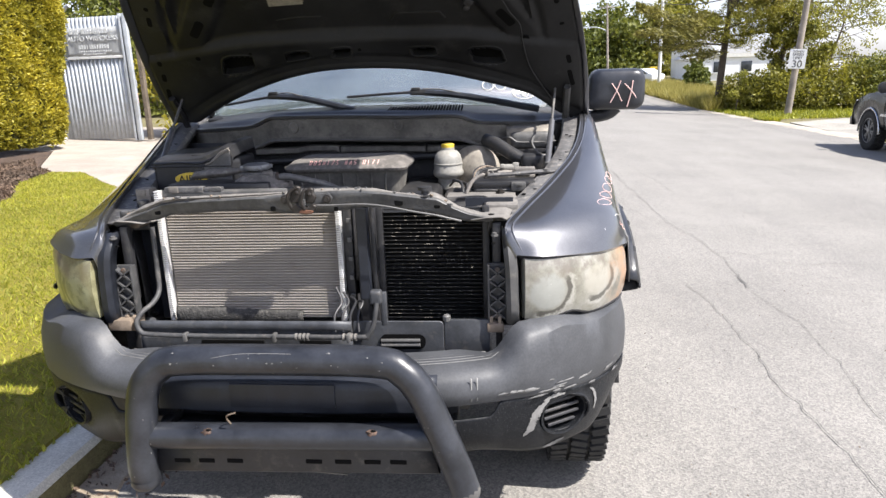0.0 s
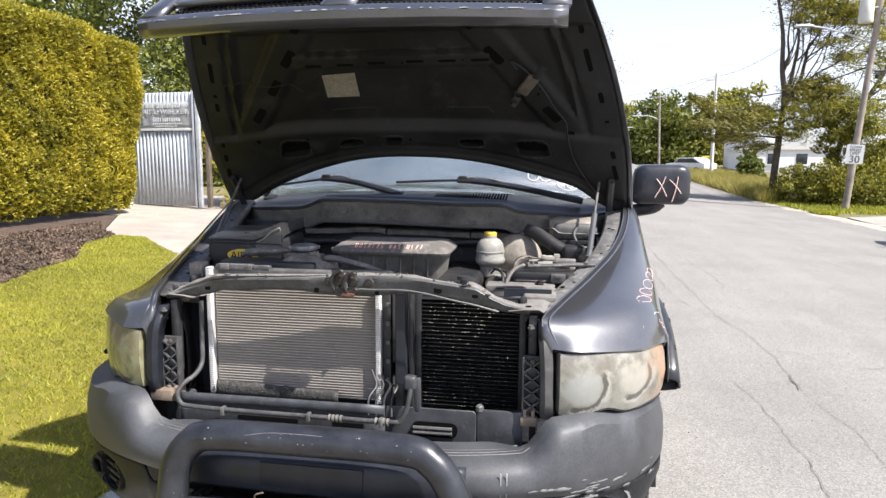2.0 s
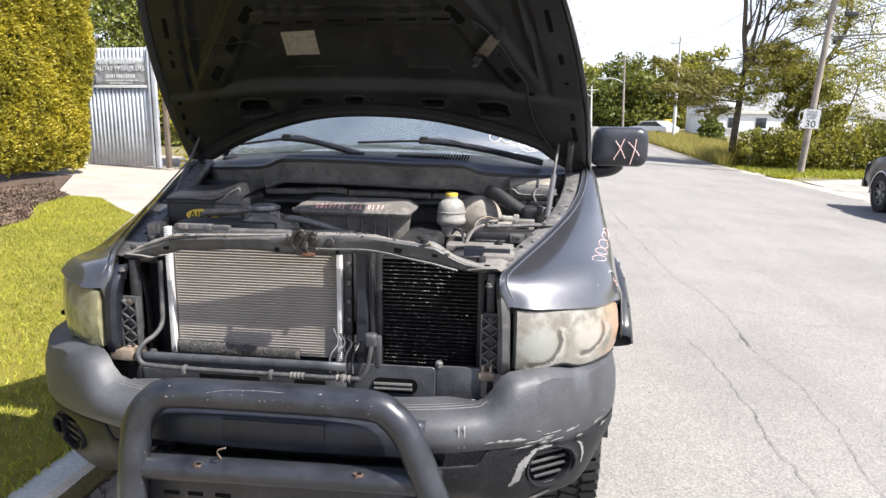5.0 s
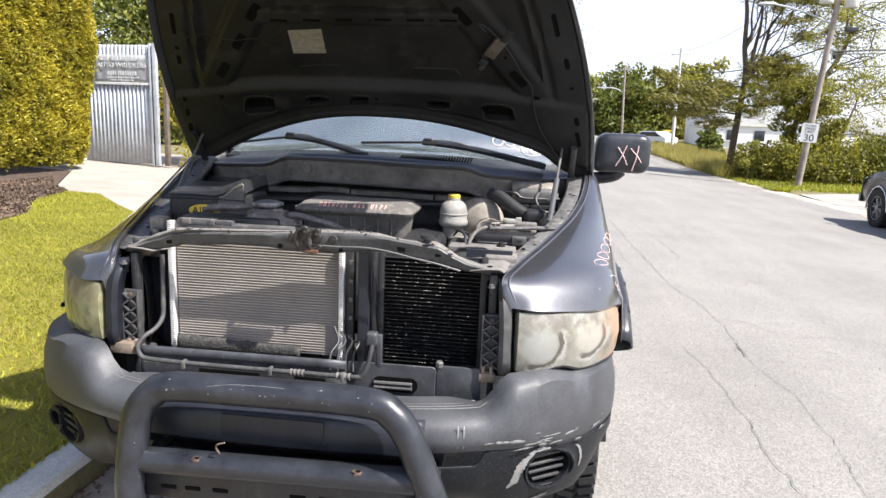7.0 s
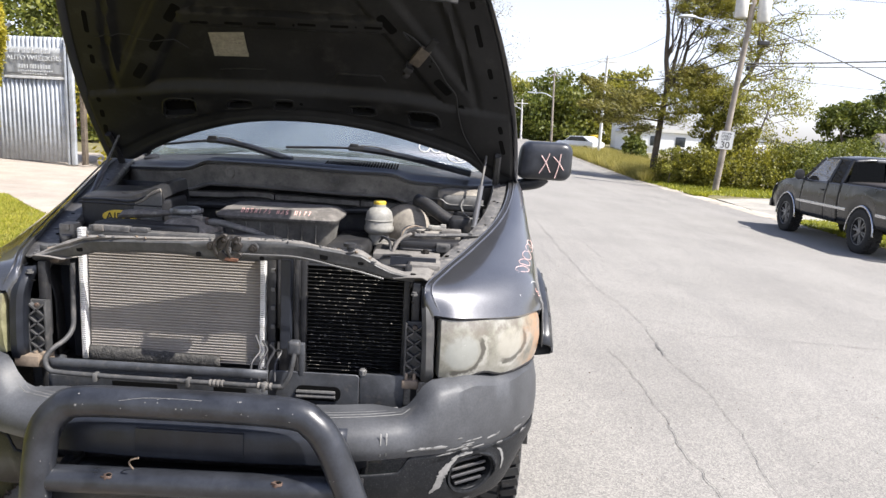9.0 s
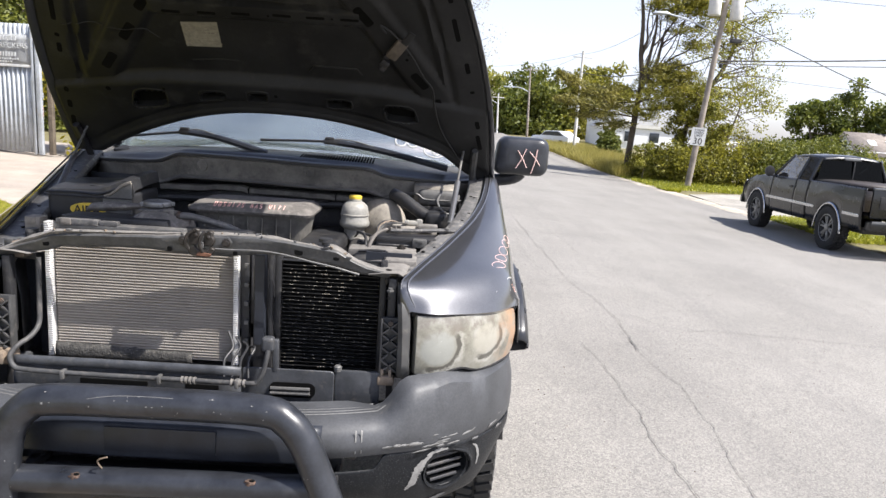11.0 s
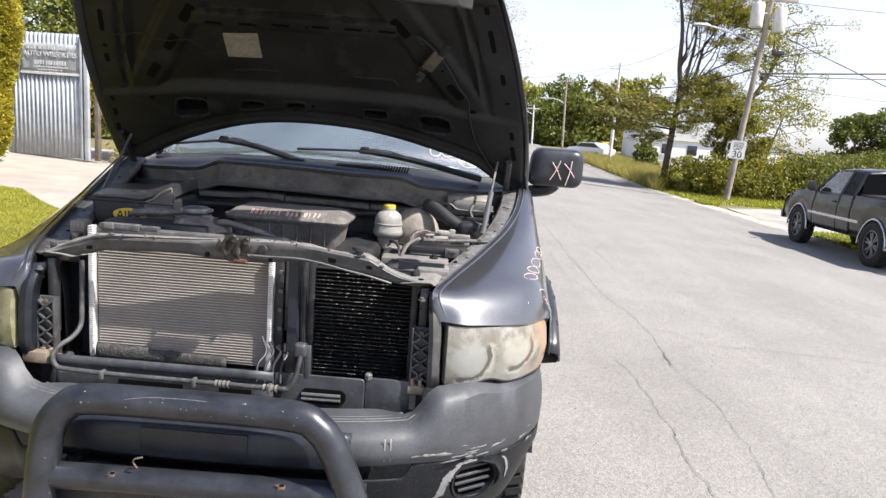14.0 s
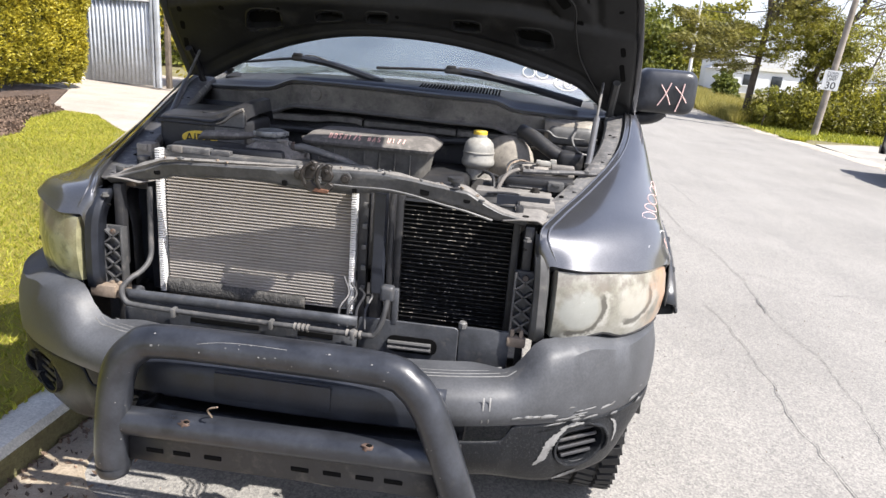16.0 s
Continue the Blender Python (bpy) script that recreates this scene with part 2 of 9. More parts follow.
M["hood_in"] = surf("hood_underside_paint", (0.0135, 0.0138, 0.0145), 0.52, 0.0, var=0.5, scale=3.4, fine=60, bumpy=0.10, grime=(0.036, 0.035, 0.034), grime_at=0.61, spec=0.30, rough_var=0.16)
# near-black, for plates that stand in for the shade inside openings
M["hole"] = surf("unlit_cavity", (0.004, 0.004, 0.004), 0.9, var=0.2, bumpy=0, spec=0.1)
M["alu"] = surf("bare_aluminium", (0.68, 0.67, 0.66), 0.45, 0.35, var=0.15, scale=12, grime=(0.4, 0.37, 0.34), grime_at=0.6)
M["fin"] = surf("dusty_radiator_fin", (0.36, 0.325, 0.288), 0.6, 0.3, var=0.12, scale=5, fine=400, bumpy=0.4, dist=0.001, grime=(0.28, 0.245, 0.205), grime_at=0.64)
M["fin_black"] = surf("black_condenser_fin", (0.020, 0.020, 0.021), 0.4, 0.2, var=0.3, scale=40, fine=300, grime=(0.15, 0.13, 0.10), grime_at=0.70)
M["rubber"] = surf("tyre_rubber", (0.022, 0.022, 0.022), 0.85, var=0.3, scale=12, fine=120, bumpy=0.4, grime=(0.07, 0.062, 0.055), grime_at=0.6)
M["chrome"] = surf("chrome", (0.55, 0.56, 0.58), 0.2, 0.9, var=0.05, bumpy=0)
M["rust"] = surf("rust", (0.13, 0.06, 0.035), 0.9, 0.1, var=0.5, scale=40, fine=200, bumpy=0.5)
M["rust_stain"] = surf("rust_stain", (0.095, 0.058, 0.042), 0.8, var=0.45, scale=60, fine=200, grime=(0.05, 0.04, 0.035), grime_at=0.55)
M["rusty"] = surf("rusty_dark_steel", (0.07, 0.058, 0.05), 0.7, 0.3, var=0.5, scale=30, grime=(0.17, 0.09, 0.055), grime_at=0.58)
M["tan"] = surf("dirty_tan_plastic", (0.20, 0.155, 0.115), 0.7, var=0.3, scale=30)
M["dull_trim"] = surf("dull_bright_trim", (0.22, 0.225, 0.235), 0.4, 0.6, var=0.1)
M["cowl"] = surf("satin_cowl_plastic", (0.030, 0.031, 0.034), 0.34, 0.0, var=0.35, scale=9, fine=90, bumpy=0.12, grime=(0.06, 0.058, 0.055), grime_at=0.62)
M["cowl_face"] = surf("dusty_cowl_face", (0.125, 0.117, 0.104), 0.75, 0.0, var=0.45, scale=7, fine=90, bumpy=0.25, grime=(0.05, 0.047, 0.044), grime_at=0.57)
M["lamp_shell"] = surf("brown_lamp_shell", (0.085, 0.070, 0.055), 0.6, var=0.35, scale=30)
M["strut"] = surf("worn_strut_enamel", (0.10, 0.10, 0.105), 0.32, 0.3, var=0.2)
M["pipe"] = surf("dusty_cooler_pipe", (0.055, 0.055, 0.056), 0.6, 0.1, var=0.35, scale=14, grime=(0.13, 0.12, 0.11), grime_at=0.58)
M["poly"] = surf("milky_reservoir_plastic", (0.27, 0.26, 0.235), 0.5, var=0.3, scale=12, grime=(0.28, 0.26, 0.23), grime_at=0.6)
M["yellow"] = surf("yellow_cap", (0.65, 0.46, 0.05), 0.45, var=0.15, scale=20)
M["paper"] = surf("aged_paper_label", (0.24, 0.225, 0.185), 0.7, var=0.25, scale=40)
M["grease_pen"] = surf("white_paint_marker", (0.62, 0.60, 0.58), 0.7, var=0.1, bumpy=0)
M["grease_red"] = surf("red_paint_marker", (0.80, 0.46, 0.41), 0.7, var=0.1, bumpy=0)
M["pinkish"] = surf("pink_paint_marker", (0.72, 0.50, 0.46), 0.7, var=0.15, bumpy=0)
M["scrape"] = surf("bare_scrape", (0.19, 0.187, 0.182), 0.8, var=0.25, scale=60)
M["dust_tan"] = surf("tan_dust_on_plastic", (0.25, 0.225, 0.19), 0.85, var=0.3, scale=14, fine=90, grime=(0.11, 0.10, 0.09), grime_at=0.6)
M["worn"] = surf("scuffed_grey_plastic", (0.115, 0.114, 0.112), 0.7, var=0.3, scale=60)
M["steel"] = surf("dusty_grey_steel", (0.060, 0.063, 0.070), 0.5, 0.2, var=0.35, scale=14, fine=150, bumpy=0.2, grime=(0.115, 0.108, 0.10), grime_at=0.60)
M["support"] = surf("dusty_bent_steel", (0.072, 0.072, 0.072), 0.5, 0.2, var=0.4, scale=16, fine=110, bumpy=0.3, grime=(0.13, 0.12, 0.108), grime_at=0.60)
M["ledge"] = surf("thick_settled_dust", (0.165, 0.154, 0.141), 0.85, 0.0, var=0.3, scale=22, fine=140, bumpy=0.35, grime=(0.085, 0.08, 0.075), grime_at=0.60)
M["greasy"] = surf("greasy_dark_steel", (0.035, 0.031, 0.028), 0.5, 0.5, var=0.5, scale=60, fine=200, bumpy=0.4, grime=(0.13, 0.075, 0.045), grime_at=0.64)
M["spoke"] = surf("brushed_wheel_metal", (0.26, 0.26, 0.26), 0.4, 0.7, var=0.15, scale=30)
M["flange"] = surf("dusty_wing_flange", (0.085, 0.083, 0.083), 0.6, 0.2, var=0.45, scale=22, fine=120, bumpy=0.25, grime=(0.23, 0.215, 0.195), grime_at=0.56)
M["bush"] = leaf_mat("bush_leaf", (0.085, 0.092, 0.012), (0.37, 0.345, 0.048), 0.4)
M["gutter"] = ground_mat("gutter_dirt", [(0.3, (0.21, 0.165, 0.12)), (0.7, (0.42, 0.35, 0.275))], 5.0, 120.0, 0.8, 0.01)
M["pale_dust"] = surf("pale_dust_layer", (0.27, 0.248, 0.22), 0.9, 0.0, var=0.25, scale=18, fine=120, bumpy=0.3, grime=(0.16, 0.145, 0.13), grime_at=0.62)
M["box_dust"] = surf("dusty_box_plastic", (0.115, 0.105, 0.095), 0.75, var=0.4, scale=16, fine=100, bumpy=0.3, grime=(0.25, 0.225, 0.20), grime_at=0.57)
M["fascia"] = surf("smooth_black_fascia", (0.018, 0.0205, 0.0275), 0.40, var=0.5, scale=7, fine=160, bumpy=0.12, grime=(0.04, 0.04, 0.042), grime_at=0.66, spec=0.42)
M["sand"] = ground_mat("roadside_sand", [(0.3, (0.30, 0.265, 0.22)), (0.7, (0.46, 0.42, 0.36))], 3.0, 90.0, 0.7, 0.01)
M["seat"] = surf("seat_cloth", (0.06, 0.062, 0.068), 0.95, var=0.2)
M["amber"] = surf("amber_lamp", (0.55, 0.22, 0.04), 0.3, var=0.15)
M["lamp_red"] = surf("red_lamp", (0.20, 0.015, 0.012), 0.25, var=0.15)
M["tonneau"] = surf("brown_vinyl_cover", (0.035, 0.027, 0.024), 0.6, var=0.25, scale=6)
M["lamp_dark"] = surf("smoked_lamp", (0.012, 0.008, 0.008), 0.2, var=0.15)
M["skin_white"] = surf("white_car_paint", (0.75, 0.76, 0.78), 0.25, var=0.04, coat=0.5)
M["glass"] = glass_mat("window_glass", (0.80, 0.87, 0.88), keep=0.10)
M["screen"] = glass_mat("dusty_sky_sheen_windscreen", (0.68, 0.80, 0.83), keep=0.26, dust=0.07)
M["crack"] = surf("crack_shade", (0.12, 0.115, 0.108), 0.95, var=0.3)
M["glass_side"] = glass_mat("door_glass", (0.42, 0.46, 0.47), keep=0.22)
M["glass_dark"] = glass_mat("tinted_glass", (0.012, 0.014, 0.016), keep=0.0, ior=1.22)


# ---- mesh helpers ----
def finish(bm, name, mat, smooth=True):
    me = bpy.data.meshes.new(name)
    bmesh.ops.recalc_face_normals(bm, faces=bm.faces)
    bm.to_mesh(me)
    bm.free()
    for p in me.polygons:
        p.use_smooth = smooth
    if smooth:
        me.set_sharp_from_angle(angle=radians(40))
    me.materials.append(mat)
    return me


def part(name, bm, mat, parent=None, label="", smooth=True, thick=0.0):
    ob = new(name, finish(bm, name, mat, smooth))
    if parent is not None:
        ob.parent = parent
    if label:
        tagged(ob, label)
    if thick:
        so = ob.modifiers.new("thickness", "SOLIDIFY")
        so.thickness, so.offset = thick, 0.0
    return ob


def thing(name, label, category, group="", kind="", at=None):
    ob = new(name)
    if at is not None:
        ob.matrix_basis = at
    return tagged(ob, label, category, group, kind)


def curve_pts(pts, n=8):
    """Catmull-Rom through the points."""
    p = [Vector(q) for q in pts]
    p = [2 * p[0] - p[1]] + p + [2 * p[-1] - p[-2]]
    out = []
    for i in range(1, len(p) - 2):
        for k in range(n):
            t = k / n
            out.append(0.5 * (2 * p[i] + (p[i + 1] - p[i - 1]) * t + (2 * p[i - 1] - 5 * p[i] + 4 * p[i + 1] - p[i + 2]) * t * t
                              + (3 * p[i] - p[i - 1] - 3 * p[i + 1] + p[i + 2]) * t ** 3))
    out.append(p[-2])
    return out


def loft(rows, close_u=False, cap=False):
    bm = bmesh.new()
    vs = [[bm.verts.new(Vector(p)) for p in r] for r in rows]
    n = len(rows[0])
    for a, b in zip(vs, vs[1:]):
        for i in range(n if close_u else n - 1):
            j = (i + 1) % n
            bm.faces.new((a[i], a[j], b[j], b[i]))
    if cap:
        bm.faces.new(vs[0][::-1])
        bm.faces.new(vs[-1])
    return bm


def tube(pts, r, seg=10, n=0, cap=True):
    p = curve_pts(pts, n) if n else [Vector(q) for q in pts]
    rad = r if isinstance(r, (list, tuple)) else None
    rows, side = [], None
    for i, q in enumerate(p):
        d = (p[min(i + 1, len(p) - 1)] - p[max(i - 1, 0)]).normalized()
        if side is None:
            side = d.orthogonal().normalized()
        side = (side - d * side.dot(d)).normalized()
        up = d.cross(side)
        k = r if rad is None else rad[0] + (rad[1] - rad[0]) * i / (len(p) - 1)
        rows.append([q + k * (math.cos(a) * side + math.sin(a) * up) for a in (2 * math.pi * j / seg for j in range(seg))])
    return loft(rows, True, cap)


def rbox(c, size, bev=0.01, seg=2, m=None):
    bm = bmesh.new()
    bmesh.ops.create_cube(bm, size=1.0, matrix=Matrix.Diagonal((*size, 1)))
    if bev:
        bmesh.ops.bevel(bm, geom=bm.edges[:], offset=min(bev, min(size) * 0.45), segments=seg, affect="EDGES", profile=0.6)
    bm.transform(Matrix.Translation(c) @ (m if m is not None else Matrix()))
    return bm


def prism(outline, depth, m=None, bev=0.0, seg=1):
    """A 2D outline (x, y), extruded from z = 0 to z = depth, then posed by m."""
    bm = bmesh.new()
    lo = [bm.verts.new((x, y, 0)) for x, y in outline]
    hi = [bm.verts.new((x, y, depth)) for x, y in outline]
    bm.faces.new(lo[::-1])
    bm.faces.new(hi)
    for i in range(len(lo)):
        j = (i + 1) % len(lo)
        bm.faces.new((lo[i], lo[j], hi[j], hi[i]))
    if bev:
        bmesh.ops.recalc_face_normals(bm, faces=bm.faces)
        bmesh.ops.bevel(bm, geom=bm.edges[:], offset=bev, segments=seg, affect="EDGES", profile=0.6)
    if m is not None:
        bm.transform(m)
    return bm


def lathe(profile, seg=20, m=None):
    """Radius and height pairs, turned round z."""
    rows = [[(r * math.cos(2 * math.pi * j / seg), r * math.sin(2 * math.pi * j / seg), h) for j in range(seg)] for r, h in profile]
    bm = loft(rows, True, False)
    if m is not None:
        bm.transform(m)
    return bm


def join(*bms):
    out = bmesh.new()
    for b in bms:
        me = bpy.data.meshes.new("tmp")
        b.to_mesh(me)
        b.free()
        out.from_mesh(me)
        bpy.data.meshes.remove(me)
    return out


def mirror_x(bm):
    bm.transform(Matrix.Diagonal((-1, 1, 1, 1)))
    bmesh.ops.reverse_faces(bm, faces=bm.faces)
    return bm


def rrect(w, h, r, n=4, cx=0.0, cy=0.0):
    pts = []
    for sx, sy, a0 in ((1, 1, 0), (-1, 1, 90), (-1, -1, 180), (1, -1, 270)):
        for k in range(n + 1):
            a = radians(a0 + 90 * k / n)
            pts.append((cx + sx * (w / 2 - r) + r * math.cos(a), cy + sy * (h / 2 - r) + r * math.sin(a)))
    return pts


def leaves(name, pos, size, mat, rng, up=0.0, stretch=1.0, parent=None, normal=None):
    """Small four-cornered leaves at the places pos, turned at random."""
    n = len(pos)
    d = rng.normal(size=(n, 3))
    d[:, 2] += up
    d /= np.linalg.norm(d, axis=1)[:, None]
    e = rng.normal(size=(n, 3)) if normal is None else normal + 0.5 * rng.normal(size=(n, 3))
    s = np.cross(d, e)
    s /= np.linalg.norm(s, axis=1)[:, None] + 1e-9
    k = (size * rng.uniform(0.6, 1.4, n))[:, None]
    a, b = d * k * stretch, s * k * 0.55
    v = np.stack([pos - a, pos + b - 0.1 * a, pos + a, pos - b - 0.1 * a], 1).reshape(-1, 3)
    me = bpy.data.meshes.new(name)
    me.vertices.add(n * 4)
    me.vertices.foreach_set("co", v.ravel())
    me.loops.add(n * 4)
    me.loops.foreach_set("vertex_index", np.arange(n * 4))
    me.polygons.add(n)
    me.polygons.foreach_set("loop_start", np.arange(n) * 4)
    me.update(calc_edges=True)
    me.materials.append(mat)
    ob = new(name, me)
    ob.parent = parent
    return ob


def blades(name, pos, height, mat, rng, lean=0.4, width=0.006):
    """Grass: one bent blade of three corners and a tip at each place."""
    n = len(pos)
    a = rng.uniform(0, 2 * np.pi, n)
    h = height * rng.uniform(0.5, 1.3, n)
    side = np.stack([np.cos(a), np.sin(a), np.zeros(n)], 1) * (width * rng.uniform(0.6, 1.4, n))[:, None]
    tip = pos + np.stack([lean * h * rng.normal(size=n), lean * h * rng.normal(size=n), h], 1)
    v = np.stack([pos - side, pos + side, tip], 1).reshape(-1, 3)
    me = bpy.data.meshes.new(name)
    me.vertices.add(n * 3)
    me.vertices.foreach_set("co", v.ravel())
    me.loops.add(n * 3)
    me.loops.foreach_set("vertex_index", np.arange(n * 3))
    me.polygons.add(n)
    me.polygons.foreach_set("loop_start", np.arange(n) * 3)
    me.update(calc_edges=True)
    me.materials.append(mat)
    return new(name, me)


def sprays(name, pos, way, length, width, mat, rg, parent=None):
    """Slim pointed leaves that start at pos and grow along way."""
    n = len(pos)
    d = way / (np.linalg.norm(way, axis=1)[:, None] + 1e-9)
    s = np.cross(d, rg.normal(size=(n, 3)))
    s /= np.linalg.norm(s, axis=1)[:, None] + 1e-9
    k = (length * rg.uniform(0.6, 1.3, n))[:, None]
    w = (width * rg.uniform(0.7, 1.3, n))[:, None]
    v = np.stack([pos, pos + d * k * 0.45 + s * w, pos + d * k, pos + d * k * 0.45 - s * w], 1).reshape(-1, 3)
    me = bpy.data.meshes.new(name)
    me.vertices.add(n * 4)
    me.vertices.foreach_set("co", v.ravel())
    me.loops.add(n * 4)
    me.loops.foreach_set("vertex_index", np.arange(n * 4))
    me.polygons.add(n)
    me.polygons.foreach_set("loop_start", np.arange(n) * 4)
    me.update(calc_edges=True)
    me.materials.append(mat)
    ob = new(name, me)
    ob.parent = parent
    return ob


# ---- ground ----
KERB_X, KERB_W, KERB_H = -1.12, 0.17, 0.13
ROAD_R = 10.3


def ground_z(x, y):
    """Height of the open ground: the road falls to its far side, the lawn rises from the kerb."""
    if x < KERB_X:
        z = KERB_H + 0.036 * min(KERB_X - x, 14)
    else:
        z = -0.055 * min(max(x - 0.5, 0), 8.7)
    return z + 0.025 * max(y - 34, 0)


def sheet(x0, x1, y0, y1, nx, ny, lift=0.0, wob=0.0):
    rows = []
    for j in range(ny + 1):
        y = y0 + (y1 - y0) * j / ny
        rows.append([(x, y, ground_z(x, y) + lift + (wob * noise.noise(Vector((x * 1.3, y * 1.3, 0))) if wob else 0))
                     for x in (x0 + (x1 - x0) * i / nx for i in range(nx + 1))])
    return loft(rows)


def flat_patch(outline, lift, name, mat, label, category):
    """A ground cover laid on the sloping ground: outline in plan, with its own thickness."""
    bm = bmesh.new()
    top = [bm.verts.new((x, y, ground_z(x, y) + lift)) for x, y in outline]
    bot = [bm.verts.new((x, y, ground_z(x, y) - 0.05)) for x, y in outline]
    bm.faces.new(top)
    for i in range(len(top)):
        j = (i + 1) % len(top)
        bm.faces.new((top[i], bot[i], bot[j], top[j]))
    bmesh.ops.triangulate(bm, faces=[f for f in bm.faces if len(f.verts) > 4])
    return tagged(part(name, bm, mat, smooth=False), label, category, kind="structure")


XS = [-300, -60, -30, -16, -8, -4, -2, -1.13, -1.12, 0.5, 3, 6, 9.2, 14, 24, 60, 300]
YS = [-300, -60, -20, -8, -2, 1, 4, 8, 14, 20, 27, 34, 42, 55, 80, 150, 500]
tagged(part("ground", loft([[(x, y, ground_z(x, min(y, 120)) - 0.035) for x in XS] for y in YS]), M["soil"]),
       "bare soil and thin grass round the street", "ground", kind="structure")
tagged(part("road", sheet(KERB_X + 0.0005, ROAD_R, -30, 95, 60, 100, 0.0, 0.006), M["asphalt"]),
       "sun-bleached grey asphalt road with long cracks", "road", kind="structure")


def kerb_row():
    prof = [(0.0, -0.05), (0.012, 0.10), (0.03, 0.125), (0.05, 0.13), (KERB_W, 0.13), (KERB_W, -0.05)]
    for k in range(12):
        y0 = -7.8 + 2.44 * k
        rows = [[(KERB_X - d, y, z + 0.004 * math.sin(k * 2.1)) for d, z in prof] for y in (y0, y0 + 0.01, y0 + 1.2, y0 + 2.42, y0 + 2.43)]
        tagged(part("kerb", loft(rows, False, False), M["kerb"]), "weathered pale concrete kerb stone along the road", "kerb", "kerb stones", "structure")


kerb_row()
lawn_edge = [(-1.29, -6), (-1.29, 5.6), (-4.2, 6.4), (-5.0, 7.1), (-5.85, 7.95), (-6.35, 7.95), (-6.1, 6.9), (-5.4, 5.85), (-5.2, 4.9), (-4.95, 4.2), (-4.7, 2), (-4.6, -6)]
flat_patch(lawn_edge, 0.01, "lawn", M["lawn"], "short yellow-green mown lawn beside the kerb", "lawn")
flat_patch([(-4.6, -6), (-4.7, 2), (-4.95, 4.2), (-5.2, 4.9), (-5.4, 5.85), (-6.1, 6.9), (-6.35, 7.95), (-6.9, 8.4), (-8.2, 10.6), (-10.5, 10.6), (-10.5, -6)],
           0.004, "mulch_bed", M["mulch"], "dark brown bark mulch bed at the foot of the hedge", "mulch bed")
flat_patch([(-1.29, 5.62), (-4.2, 6.42), (-5.0, 7.12), (-5.85, 7.98), (-6.35, 7.98), (-6.9, 8.45), (-8.2, 10.65), (-11, 10.7), (-11, 16.5), (-1.29, 16.5)],
           0.006, "driveway", M["driveway"], "pale dusty gravel driveway in front of the metal gate", "driveway")
flat_patch([(ROAD_R - 0.1, 15.0), (10.9, 24.2), (13.5, 25.6), (17, 23), (17, 15)], 0.012, "concrete_apron", M["concrete"],
           "pale concrete driveway apron beside the road", "driveway")


def crack(pts, w):
    """A crack: a thin dark band sunk between ragged edges, laid on the asphalt."""
    p = curve_pts([(x, y, 0) for x, y in pts], 14)
    rows = []
    for i, q in enumerate(p):
        d = (p[min(i + 1, len(p) - 1)] - p[max(i - 1, 0)]).normalized()
        n = Vector((-d.y, d.x, 0))
        q = q + n * 0.045 * noise.noise(q * 3.1) + n * 0.02 * noise.noise(q * 11)
        h = w * 0.75 * (0.35 + 0.9 * abs(noise.noise(q * 5.3 + Vector((3, 0, 0)))))
        rows.append([(*(q + n * s * h).xy, ground_z(q.x, q.y) + 0.0075) for s in (-1, 0.2, 1)])
    return loft(rows)


for pts, w in (([(2.01, 3.52), (2.015, 3.38), (2.06, 2.7), (2.04, 2.23), (2.04, 1.65), (2.06, 1.26), (2.06, 0.83), (2.1, -0.5)], 0.0055),
               ([(2.38, 12), (2.36, 8.5), (2.38, 6.82), (2.39, 5.83), (2.52, 4.95), (2.50, 3.97), (2.46, 3.57)], 0.005),
               ([(2.46, 3.57), (2.465, 3.09), (2.53, 2.74), (2.515, 2.38), (2.475, 2.04), (2.40, 1.58), (2.34, 0.9)], 0.0038),
               ([(2.49, 3.85), (2.46, 3.65), (2.44, 3.48)], 0.011), ([(2.47, 3.70), (2.40, 3.62), (2.41, 3.50)], 0.004), ([(2.48, 3.6), (2.56, 3.52), (2.60, 3.44)], 0.004),
               ([(2.50, 4.5), (2.73, 4.58), (2.92, 4.40), (3.12, 4.28), (3.42, 4.36), (3.76, 4.38), (4.74, 4.44), (6.2, 4.5), (9.2, 4.4)], 0.0062),
               ([(2.80, 10.97), (2.84, 10.04), (2.93, 8.56), (2.88, 7.6)], 0.006), ([(2.09, 8.63), (2.07, 7.5), (2.09, 6.57), (2.24, 6.0), (2.385, 5.75)], 0.0045), ([(4.3, 10.15), (4.7, 10.05), (5.24, 9.57)], 0.005),
               ([(1.1, 8.5), (1.8, 8.2), (2.35, 8.5)], 0.004), ([(2.5, 12), (4.0, 12.6), (6.5, 13.5)], 0.004),
               ([(5.0, 6), (5.3, 9), (5.6, 13), (5.5, 19)], 0.003)):
    tagged(part("road_crack", crack(pts, w), M["crack"]), "narrow dark crack in the road surface", "crack", "road cracks", "structure")

rng = np.random.default_rng(5)
gz = np.vectorize(ground_z)


def inside(px, py, poly):
    r = np.zeros(len(px), bool)
    for (x0, y0), (x1, y1) in zip(poly, poly[1:] + poly[:1]):
        c = ((y0 > py) != (y1 > py)) & (px < (x1 - x0) * (py - y0) / ((y1 - y0) or 1e-9) + x0)
        r ^= c
    return r


def scatter(poly, n):
    xs, ys = [p[0] for p in poly], [p[1] for p in poly]
    x, y = rng.uniform(min(xs), max(xs), n), rng.uniform(min(ys), max(ys), n)
    k = inside(x, y, poly)
    return np.stack([x[k], y[k], gz(x[k], y[k])], 1)


